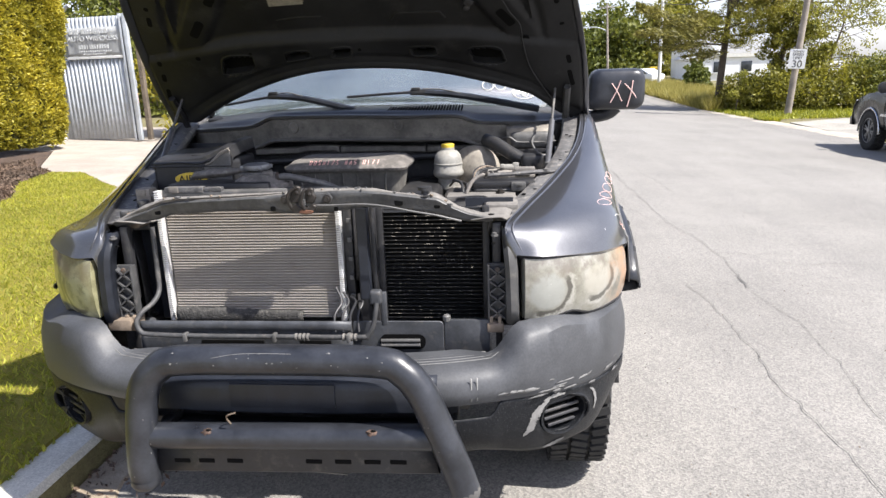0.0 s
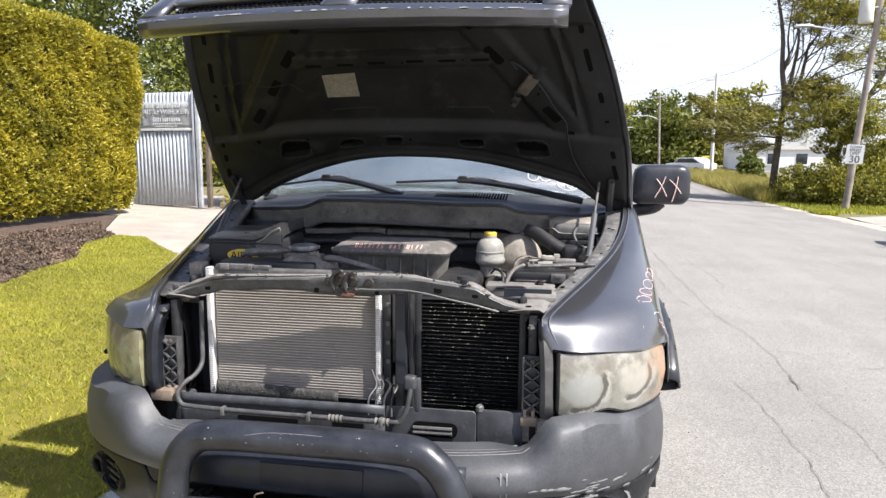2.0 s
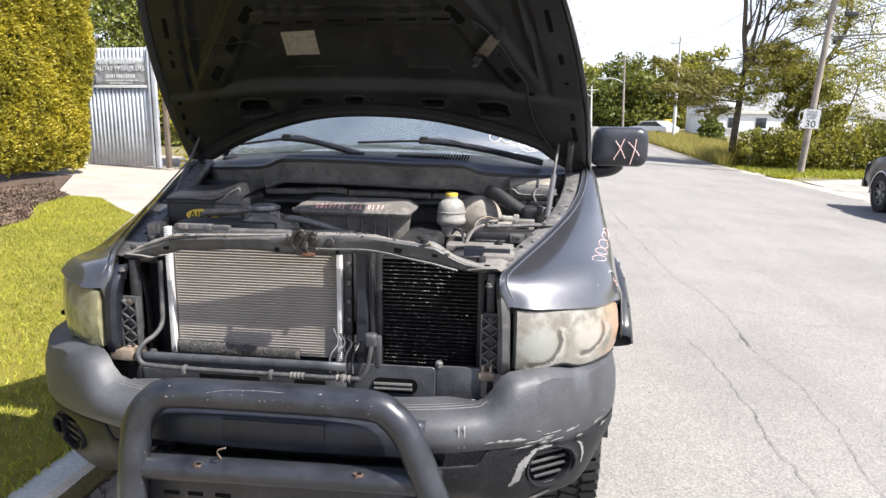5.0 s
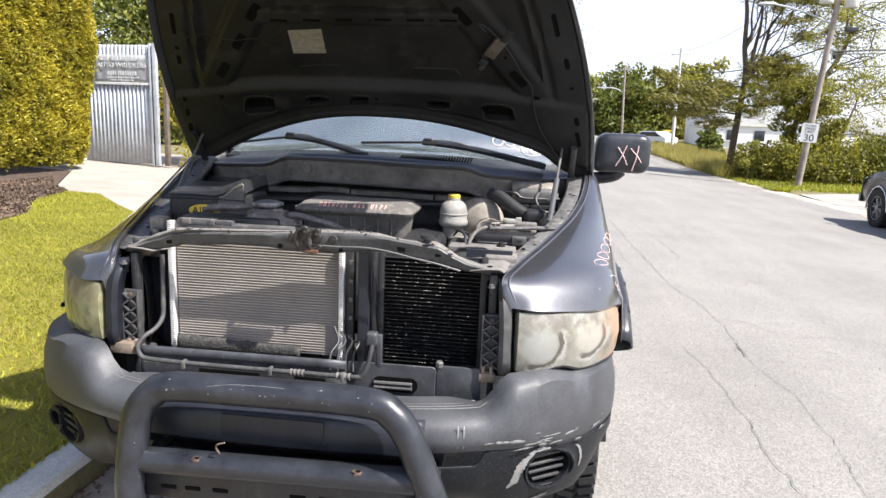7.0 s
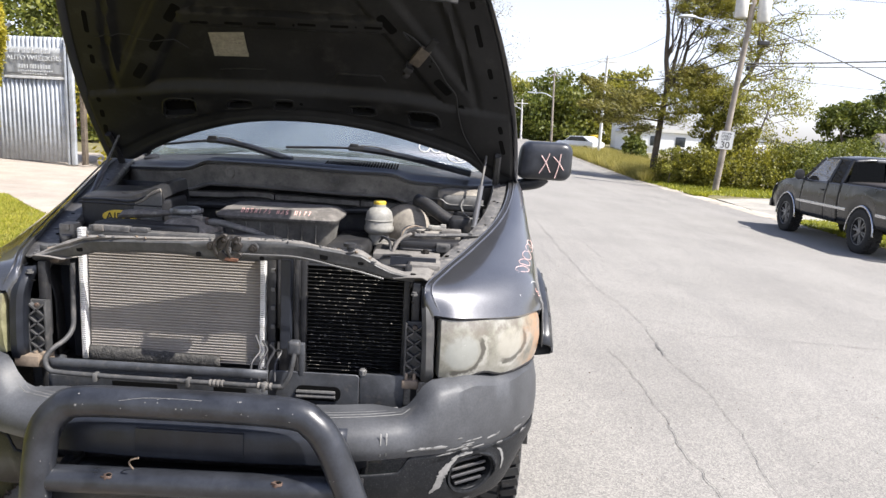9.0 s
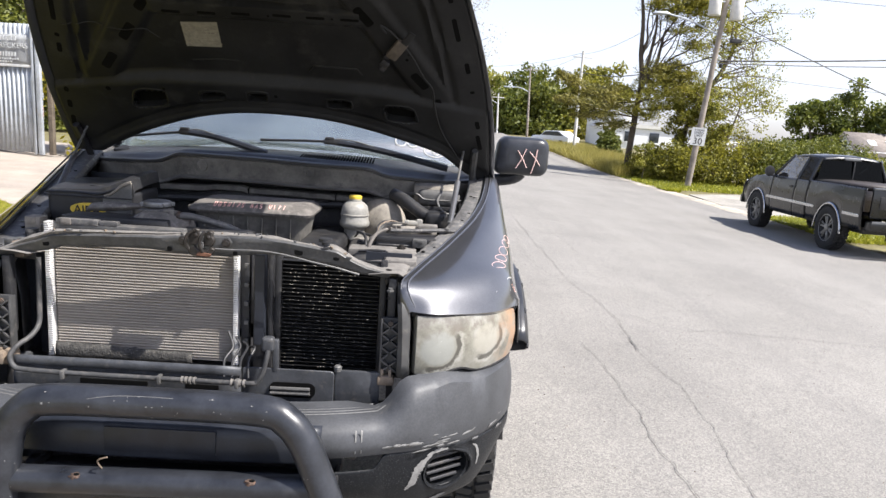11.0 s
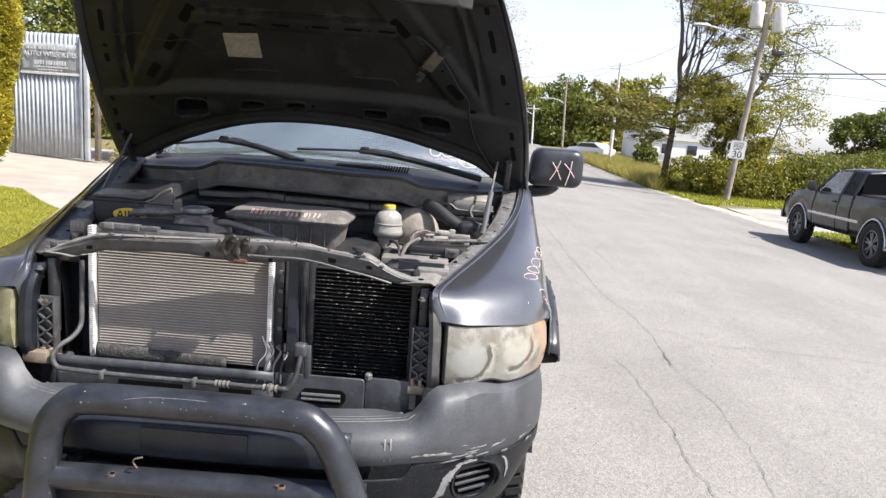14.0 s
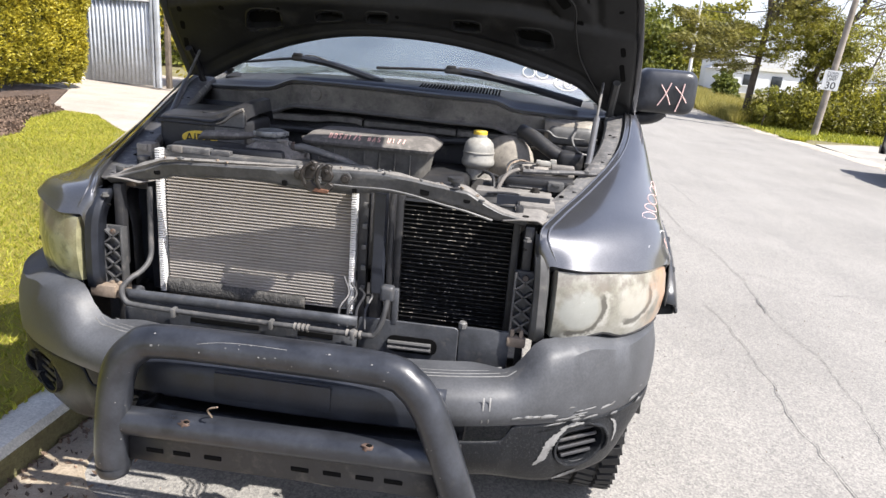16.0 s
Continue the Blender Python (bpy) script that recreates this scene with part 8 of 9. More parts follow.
part("shaft", tube([PB, on_pole(4), PT], (0.14, 0.10), 12), M["pole_wood"], pole, "weathered grey-brown wooden shaft")
arm = part("lamp_arm", tube([on_pole(6.15), on_pole(6.25) + Vector((-0.7, 0, 0.20)), Vector((11.3, 28.2, 6.74)), Vector((10.5, 28.2, 6.90))], 0.035, 8, 5), M["galv"], pole)
part("lamp_head", loft([[(x, 28.2 + w * c, 6.89 + h * s) for c, s in ((-1, 0), (-0.6, 0.8), (0.6, 0.8), (1, 0), (0.5, -0.5), (-0.5, -0.5))] for x, w, h in ((10.62, 0.05, 0.05), (10.45, 0.13, 0.10), (10.05, 0.14, 0.10), (9.88, 0.04, 0.04))], True, True), M["galv"], arm)
for dx, z in ((-0.50, 7.45), (0.48, 7.30)):
    c = on_pole(z)
    tr = part("transformer", lathe([(0.0, -0.5), (0.24, -0.5), (0.26, -0.46), (0.26, 0.42), (0.22, 0.48), (0.06, 0.52), (0.05, 0.66), (0.0, 0.67)], 18, Matrix.Translation(c + Vector((dx, -0.1, 0)))), M["pole_pale"], pole, "grey pole transformer can")
    part("transformer_bracket", rbox(c + Vector((dx * 0.5, -0.05, 0.1)), (abs(dx), 0.06, 0.06), 0.01), M["galv"], tr)
part("cross_arm", rbox(on_pole(8.1), (2.2, 0.10, 0.12), 0.01), M["pole_wood"], pole)
part("cable_box", rbox(on_pole(5.85) + Vector((0.75, -0.05, 0.12)), (0.5, 0.16, 0.18), 0.03), M["black"], pole)
part("insulator", lathe([(0.0, -0.1), (0.08, -0.1), (0.09, 0.05), (0.0, 0.1)], 10, Matrix.Translation(on_pole(4.9) + Vector((0.3, -0.1, 0)))), M["black"], pole)
sign = thing("speed_sign", "white speed limit sign on the utility pole", "road sign")
SC = Vector((12.50, 28.07, 1.80))
SR = Matrix.Rotation(radians(-14), 4, "Z") @ Matrix.Rotation(radians(90), 4, "X") @ Matrix.Rotation(radians(-3), 4, "Z")
part("sign_plate", prism(rrect(0.63, 0.78, 0.05, 4), 0.012, Matrix.Translation(SC) @ SR), M["white_board"], sign)
for body, z, sz in (("TOWN", 0.245, 0.13), ("SPEED", 0.115, 0.15), ("LIMIT", -0.015, 0.15), ("30", -0.335, 0.40)):
    text_mesh(body, sz, Matrix.Translation(SC) @ SR @ Matrix.Translation((0, z, 0.014)), M["ink"], "lettering", sign)


def wire(a, b, sag, r=0.012, name="overhead_wire"):
    a, b = Vector(a), Vector(b)
    pts = [a.lerp(b, k / 12) - Vector((0, 0, sag * 4 * (k / 12) * (1 - k / 12))) for k in range(13)]
    tagged(part(name, tube(pts, r, 5), M["cable"]), "black overhead cable between poles", "cable", "overhead cables")


wire(on_pole(5.1) + Vector((0.2, 0, 0)), (34, 28.2, 7.25), 0.25, 0.035)
wire(on_pole(5.0) + Vector((0.2, 0, 0)), (34, 28.2, 6.6), 0.25, 0.02)
wire(on_pole(7.0), (30, 30, 1.9), 0.3, 0.022)
wire(on_pole(8.1), (36, 29, 8.6), 0.4, 0.012)
wire(on_pole(4.7), (34, 28.4, 4.7), 0.5, 0.008)
wire(on_pole(5.3), (12.75, 55, 6.6), 0.6, 0.03)
wire(on_pole(8.1) + Vector((-0.9, 0, 0)), (12.75, 55, 8.0), 0.6, 0.012)
wire((12.75, 55, 8.0), (11.8, 80, 8.8), 0.5, 0.012)
wire((12.75, 55, 8.1), (5, 84, 9), 0.5, 0.012)


def plain_pole(x, y, top, r, mat, lean=0.0, arm_to=None, arm_z=6.0):
    p = thing("utility_pole", "distant street pole at the roadside", "utility pole", "distant poles")
    g = ground_z(x, y) - 0.1
    part("shaft", tube([(x, y, g), (x + lean, y, top)], (r, r * 0.65), 10), mat, p)
    part("cross_arm", rbox((x + lean * 0.95, y, top - 0.5), (1.6, 0.1, 0.1), 0.01), mat, p)
    if arm_to:
        part("lamp_arm", tube([(x + lean * 0.6, y, arm_z), (x + (arm_to - x) * 0.5, y, arm_z + 0.45), (arm_to, y, arm_z + 0.5)], 0.06, 6, 4), M["galv"], p)
        part("lamp_head", rbox((arm_to - 0.3, y, arm_z + 0.48), (0.8, 0.3, 0.16), 0.05), M["galv"], p)


plain_pole(12.78, 55, 8.25, 0.15, M["pole_pale"], 0.0)
plain_pole(12.3, 80, 9.1, 0.15, M["pole_wood"], -0.3, 9.7, 6.0)
plain_pole(9.4, 88, 6.0, 0.14, M["pole_pale"], -0.2, 7.6, 4.6)

# pines and other trees by the roadside
def roadside_pine():
    """A tall pine: one trunk, upright stems that fork from it, and boughs carried as flat sprays of needles."""
    t = thing("pine_tree", "tall wind-bent pine with bare leaning stems and sweeping boughs", "pine tree")
    rg = np.random.default_rng(77)
    wood, dark, light = [], [], []

    def xz(pts, y=33.5, wob=0.0):
        return [(x, y + wob * rg.normal(), z) for x, z in pts]

    def bough(pts, r, spread, n, bag, lift=0.35):
        """A limb along pts and needles about its outer part, thickest past the middle."""
        c = curve_pts(pts, 6)
        wood.append(tube(c, (r, 0.008), 5, 0, False))
        c = np.array([tuple(p) for p in c])
        f = rg.uniform(0.18, 1.0, n) * (len(c) - 1.001)
        i = f.astype(int)
        p = c[i] + (c[i + 1] - c[i]) * (f - i)[:, None]
        u = f / (len(c) - 1)
        wide = spread * (0.35 + np.sin(np.pi * np.clip(u, 0, 1) ** 1.3)) * np.where(u > 0.93, 0.5, 1.0)
        lump = np.array([noise.noise(Vector((q[0] * 1.7, q[1] * 1.7, q[2] * 2.6))) for q in p])
        keep = lump > -0.22 + 0.2 * rng.random(n)
        off = rg.normal(size=(n, 3)) * wide[:, None] * np.array([0.55, 0.6, 0.22])
        way = (c[i + 1] - c[i]) / (np.linalg.norm(c[i + 1] - c[i], axis=1)[:, None] + 1e-9) + 0.55 * rg.normal(size=(n, 3)) + np.array([0, 0, lift])
        bag.append((p[keep] + off[keep], way[keep]))

    def pad(x, z, rx, rz, n, bag, y=33.4):
        """A cloud of needles at the end of hidden twigs."""
        q = rg.normal(size=(n, 3)) * np.array([rx * 0.5, 0.55, rz * 0.5]) + np.array([x, y, z])
        q[:, 2] -= 0.18 * ((q[:, 0] - x) / rx) ** 2
        lump = np.array([noise.noise(Vector((v[0] * 2.2, v[1] * 2.2, v[2] * 3.4))) for v in q])
        k = lump > -0.12
        bag.append((q[k], rg.normal(size=(k.sum(), 3)) * np.array([1, 1, 0.45]) + np.array([0.2 * np.sign(rg.normal()), 0, 0.45])))
        for _ in range(4):
            a = Vector((x + rg.uniform(-0.3, 0.3), y, z - 0.25))
            branch(wood, a, Vector((x + rg.uniform(-1, 1) * rx, y + rg.normal() * 0.3, z + rg.uniform(-0.2, 0.3) * rz)), 0.018, 0.006, 0.08, rg, 3)

    wood.append(tube(curve_pts(xz([(11.10, -0.6), (11.10, 0.68), (11.22, 2.75), (11.33, 4.5), (11.14, 5.8), (11.07, 7.29), (10.91, 8.34), (10.70, 9.4), (10.6, 11.2)]), 5), (0.19, 0.04), 10))
    stems = [([(11.28, 4.2), (11.51, 5.28), (11.66, 5.94), (11.76, 7.01), (11.83, 7.86), (12.0, 8.81), (12.1, 10.6)], 0.11),
             ([(11.32, 4.3), (11.95, 5.30), (12.14, 6.07), (12.32, 6.93), (12.73, 7.69), (13.2, 9.6)], 0.11),
             ([(11.5, 4.6), (12.09, 5.18), (12.94, 5.78), (13.59, 6.15), (14.29, 6.95), (14.97, 7.86), (15.3, 8.8)], 0.06),
             ([(11.2, 5.6), (11.32, 6.4), (11.42, 7.4), (11.38, 8.6), (11.5, 10.2)], 0.07)]
    for k in range(13):
        x0, z0 = rg.uniform(11.2, 12.3), rg.uniform(4.9, 6.4)
        x1, z1 = x0 + rg.uniform(0.1, 2.3), rg.uniform(7.6, 9.8)
        stems.append(([(x0, z0), (x0 + 0.35 * (x1 - x0) + 0.1, z0 + 0.33 * (z1 - z0)), (x0 + 0.6 * (x1 - x0), z0 + 0.7 * (z1 - z0)), (x1, z1)], rg.uniform(0.022, 0.045)))
    for pts, r in stems:
        c = curve_pts(xz(pts, 33.5, 0.25), 5)
        wood.append(tube(c, (r, 0.014), 6, 0, False))
        for p in c[4::3]:
            q = p + Vector((rg.uniform(-0.5, 1.1), rg.normal() * 0.4, rg.uniform(0.1, 0.7)))
            branch(wood, p, q, 0.013, 0.004, 0.08, rg, 3)
    # dark boughs that sweep out over the road, tips turned up
    for pts, n in (([(11.3, 3.72), (10.0, 3.60), (8.4, 3.94), (7.0, 4.60)], 5200), ([(11.3, 3.15), (9.6, 3.02), (8.2, 3.16), (6.9, 3.33)], 5200), ([(11.2, 2.60), (10.0, 2.69), (9.0, 2.59), (7.9, 2.50)], 3800),
                   ([(11.2, 2.35), (10.2, 2.2), (9.4, 2.12)], 1700), ([(11.3, 3.95), (10.0, 3.92), (8.8, 4.15)], 3400), ([(11.3, 3.4), (10.2, 3.3), (9.0, 3.5), (8.0, 3.72)], 3600)):
        bough(xz(pts, 33.3, 0.2), 0.05, 0.46, n, dark, 0.1)
    for x, z, rx, rz, n in ((12.47, 4.87, 0.85, 0.55, 2600), (12.9, 5.3, 0.7, 0.3, 1200), (11.9, 4.5, 0.9, 0.35, 1500), (11.73, 5.05, 0.6, 0.45, 1000), (13.2, 4.5, 0.7, 0.4, 1200), (13.54, 6.53, 0.40, 0.34, 600), (15.62, 6.36, 0.55, 0.45, 900), (14.1, 7.3, 0.5, 0.3, 700), (12.5, 7.6, 0.5, 0.3, 600)):
        pad(x, z, rx, rz, n, dark)
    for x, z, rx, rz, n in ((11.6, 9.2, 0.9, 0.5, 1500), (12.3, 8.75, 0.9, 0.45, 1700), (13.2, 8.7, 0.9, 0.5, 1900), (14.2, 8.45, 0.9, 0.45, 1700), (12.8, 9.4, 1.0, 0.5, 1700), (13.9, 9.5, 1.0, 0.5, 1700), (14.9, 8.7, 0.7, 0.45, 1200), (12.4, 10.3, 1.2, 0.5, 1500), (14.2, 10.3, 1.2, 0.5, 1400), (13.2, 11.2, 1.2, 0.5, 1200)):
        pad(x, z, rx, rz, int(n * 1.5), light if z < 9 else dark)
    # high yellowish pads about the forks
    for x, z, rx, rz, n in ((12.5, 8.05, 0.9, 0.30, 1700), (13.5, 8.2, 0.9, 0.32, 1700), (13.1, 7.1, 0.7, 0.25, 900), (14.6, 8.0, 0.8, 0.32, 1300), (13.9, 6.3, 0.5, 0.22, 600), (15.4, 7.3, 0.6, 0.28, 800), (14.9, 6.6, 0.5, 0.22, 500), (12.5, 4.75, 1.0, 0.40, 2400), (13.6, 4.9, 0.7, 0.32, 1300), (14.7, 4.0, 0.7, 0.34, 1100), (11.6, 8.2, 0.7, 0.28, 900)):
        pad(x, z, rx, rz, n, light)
    # the lighter shelf on the sunny side, sunlight put into its needle colour
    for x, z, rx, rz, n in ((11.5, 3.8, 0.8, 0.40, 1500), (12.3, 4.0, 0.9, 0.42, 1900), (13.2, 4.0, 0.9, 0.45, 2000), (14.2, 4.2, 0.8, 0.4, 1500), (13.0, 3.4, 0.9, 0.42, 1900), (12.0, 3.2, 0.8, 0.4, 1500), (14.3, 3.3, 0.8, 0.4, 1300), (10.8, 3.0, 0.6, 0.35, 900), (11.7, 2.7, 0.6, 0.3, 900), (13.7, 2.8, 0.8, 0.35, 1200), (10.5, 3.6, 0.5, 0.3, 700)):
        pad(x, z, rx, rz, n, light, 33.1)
    for pts in ([(11.3, 3.4), (12.2, 3.7), (13.2, 3.85), (14.3, 4.1)], [(11.3, 3.0), (12.2, 3.1), (13.4, 3.2), (14.4, 3.2)], [(11.25, 2.6), (10.7, 2.9), (10.3, 3.4)]):
        wood.append(tube(curve_pts(xz(pts, 33.3, 0.1), 5), (0.05, 0.012), 6, 0, False))
    part("trunk", join(*wood), M["pine_bark"], t, "grey-brown leaning stems and bare limbs")
    for name, bag, mat, label in (("needles", dark, "needle", "dark olive needles in streaky tufts"), ("sunlit_needles", light, "needle_light", "sunlit yellow-green needles")):
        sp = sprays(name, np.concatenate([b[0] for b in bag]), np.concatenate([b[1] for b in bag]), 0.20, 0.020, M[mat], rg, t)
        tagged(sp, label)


roadside_pine()
tree("tree", "leafy roadside tree with pale open crown over the pole", 13.72, 34.0, 10.2, 2.7, "leaf_light", 8500, 0.050, 22, 0.21, 0.36, (2.3, 0), 44, 0.7, 0.22)
tree("tree", "thin roadside tree with open twiggy crown", 15.3, 32.4, 5.4, 1.9, "leaf_light", 4200, 0.06, 24, 0.09, 0.35, (1.1, 0), 30, 0.8, 0.24)
tree("tree", "young yellow-green tree below the pines", 13.9, 32.4, 4.9, 1.25, "bush", 6500, 0.075, 26, 0.09, 0.15, limbs=16, clump=0.34)
tree("tree", "young leafy sapling at the roadside", 11.3, 31.5, 1.9, 0.5, "leaf_light", 1500, 0.06, 27, 0.04, 0.15, limbs=10, clump=0.5)
for k, (x, y, h, r, lf) in enumerate(((13.2, 31.0, 2.2, 1.1, "bush"), (14.8, 31.4, 2.5, 1.3, "bush"), (16.4, 31.2, 2.5, 1.3, "bush"), (18.0, 31.6, 2.7, 1.4, "leaf_mid"), (19.6, 32.0, 3.2, 1.5, "leaf_mid"),
                                      (21.4, 32.4, 2.9, 1.5, "leaf_mid"), (23.2, 32.8, 2.4, 1.4, "leaf_mid"), (17.2, 33.0, 2.9, 1.4, "leaf"), (20.6, 33.4, 2.9, 1.4, "leaf"), (12.0, 33.0, 1.6, 0.9, "bush"), (25.0, 33.5, 2.1, 1.4, "hedge"), (27, 34, 2.2, 1.5, "leaf"))):
    tree("bush", "dense green bush in the roadside hedge row", x, y, h * 0.72, r, lf, 6500, 0.065, 40 + k, 0.06, 0.05, limbs=14, clump=0.55, cat="bush")
FAR = [(4.5, 98, 10.5), (9, 104, 11.0), (13, 97, 10.0), (17.5, 100, 10.2), (21, 92, 10.4), (25, 96, 11.2), (-1, 105, 10), (-8, 100, 9.5), (10.8, 92, 7.5), (15.5, 91, 7.8)]
for k, (x, y, h) in enumerate(FAR):
    tree("tree", "distant leafy tree closing the street", x, y, h, 3.3, "bush" if x > 16 and k % 3 else ("leaf_mid", "leaf_light", "leaf")[k % 3], 5200, 0.26, 60 + k, 0.22, 0.08, limbs=18, clump=0.5, z0=-0.2)
for k, (x, y, h, r) in enumerate(((39.3, 66, 6.4, 2.6), (43, 66, 7.6, 3.0), (47.5, 64, 7.0, 2.8))):
    tree("tree", "leafy tree behind the far house", x, y, h + 0.6, r, "leaf", 5200, 0.20, 80 + k, 0.2, 0.2, limbs=14, z0=-0.5)

vp = []
for _ in range(42000):
    y = random.uniform(20.5, 62) if random.random() < 0.5 else random.uniform(31, 60)
    x = 10.3 + 0.25 * random.random() + (random.random() ** 1.4) * (2.6 + 0.03 * y)
    if y < 32.5:
        continue
    vp.append((x, y, ground_z(x, y) - 0.03))
tall = np.array(vp)
tagged(blades("verge_grass", tall, 0.66, M["verge"], rng, 0.35, 0.018), "tall yellowing roadside grass", "grass", kind="stuff")
yv = rng.uniform(20.5, 32.5, 26000)
xv = 10.35 + rng.uniform(0, 1, 26000) * np.where(yv < 26.2, 0.5, 14)
keep = yv > 25.0
tagged(blades("verge_lawn", np.stack([xv, yv, gz(xv, yv) - 0.02], 1)[keep], 0.16, M["blade"], rng, 0.5, 0.03), "sunlit yellow-green grass below the bushes", "grass", kind="stuff")

patch = np.stack([rng.uniform(10.35, 12.2, 5200), rng.uniform(13.4, 17.9, 5200)], 1)
tagged(blades("verge_patch", np.stack([patch[:, 0], patch[:, 1], gz(patch[:, 0], patch[:, 1]) - 0.01], 1), 0.10, M["blade"], rng, 0.6, 0.02), "patch of short grass beside the parked truck", "grass", kind="stuff")

for k, (x, y, h, r) in enumerate(((17.4, 62, 1.9, 0.8), (26.5, 60, 2.4, 1.2), (14.6, 50, 1.5, 0.7))):
    tree("shrub", "leafy shrub in front of the white building", x, y, h, r, ("leaf", "bush")[k % 2], 3200, 0.12, 120 + k, 0.07, 0.1, limbs=14, clump=0.5, cat="shrub")

# buildings beyond
bld = thing("white_building", "long white building behind the trees", "building")
part("wall", rbox((26, 72, 0.9), (14, 8, 3.2), 0.05), M["white_wall"], bld)
part("roof", prism([(-7.3, 0), (7.3, 0), (6.8, 0.35), (-6.8, 0.35)], 8.4, Matrix.Translation((26, 76.2, 2.5)) @ Matrix.Rotation(radians(90), 4, "X")), M["pole_pale"], bld)
for k in range(4):
    w = part("window", rbox((21.2 + 2.6 * k, 67.97, 1.6), (1.0, 0.06, 1.0), 0.02), M["window"], bld)
    part("window_sill", rbox((21.2 + 2.6 * k, 67.9, 1.05), (1.2, 0.12, 0.08), 0.01), M["white_wall"], w)
part("annex", rbox((21.5, 78, 2.2), (4.2, 4, 4.0), 0.05), M["white_wall"], bld)
part("gable", prism([(-2.2, 0), (2.2, 0), (0, 1.6)], 5.0, Matrix.Translation((21.5, 78, 4.2)) @ Matrix.Rotation(radians(90), 4, "X")), M["white_wall"], bld)
house = thing("house", "small white house with a grey shingle roof", "house")
part("wall", rbox((44.8, 62.5, 0.5), (8.6, 4.6, 2.4), 0.03), M["white_wall"], house)
part("gable", prism([(-2.3, 0), (2.3, 0), (0, 1.75)], 8.6, Matrix.Translation((40.5, 62.5, 1.5)) @ Matrix.Rotation(radians(90), 4, "Y") @ Matrix.Rotation(radians(90), 4, "Z")), M["white_wall"], house)
for s in (1, -1):
    rf = part("roof", loft([[(x, 62.5 + s * o, z) for x in (40.2, 44.8, 49.4)] for o, z in ((0.0, 3.40), (1.3, 2.35), (2.75, 1.2))]), M["shingle"], house, thick=0.12)
    if s < 0:
        for x in (42.3, 44.1):
            part("skylight", rbox((x, 61.3, 2.52), (0.75, 0.75, 0.10), 0.02, 1, Matrix.Rotation(radians(39), 4, "X")), M["white_board"], rf)
part("window", rbox((40.48, 62.5, 2.2), (0.06, 0.6, 0.7), 0.01), M["window"], house)


def far_car(x, y, yaw, mat, label):
    c = thing("car", label, "car", at=pose(x, y, ground_z(x, y), 0, 0, yaw))
    side = [(-2.2, 0.35), (2.2, 0.35), (2.25, 0.75), (1.9, 0.95), (1.1, 1.0), (0.5, 1.45), (-1.1, 1.48), (-1.9, 1.05), (-2.25, 0.95)]
    part("body", prism(side, 1.7, Matrix.Translation((-0.85, 0, 0)) @ Matrix.Rotation(radians(90), 4, "Y") @ Matrix.Rotation(radians(90), 4, "Z"), 0.06, 2), mat, c)
    part("side_glass", prism([(-1.7, 1.03), (0.95, 1.03), (0.45, 1.38), (-1.05, 1.41)], 1.74, Matrix.Translation((-0.87, 0, 0)) @ Matrix.Rotation(radians(90), 4, "Y") @ Matrix.Rotation(radians(90), 4, "Z")), M["window"], c)
    for sx in (-1, 1):
        for yy in (-1.4, 1.4):
            part("wheel", lathe([(0.0, -0.1), (0.2, -0.1), (0.32, -0.09), (0.33, 0.09), (0.2, 0.1), (0.0, 0.1)], 18, Matrix.Translation((sx * 0.78, yy, 0.33)) @ Matrix.Rotation(radians(90), 4, "Y")), M["rubber"], c)


far_car(12.2, 61, 40, M["skin_white"], "white parked car far down the road")
far_car(23.5, 90, 80, M["galv"], "grey parked car beside the white building")
dig = thing("yellow_machine", "yellow work machine far down the road", "machine")
part("cab", join(rbox((17.5, 80, 1.55), (1.1, 1.1, 0.7), 0.1), rbox((17.2, 80, 0.98), (1.9, 1.3, 0.62), 0.1)), M["yellow"], dig)


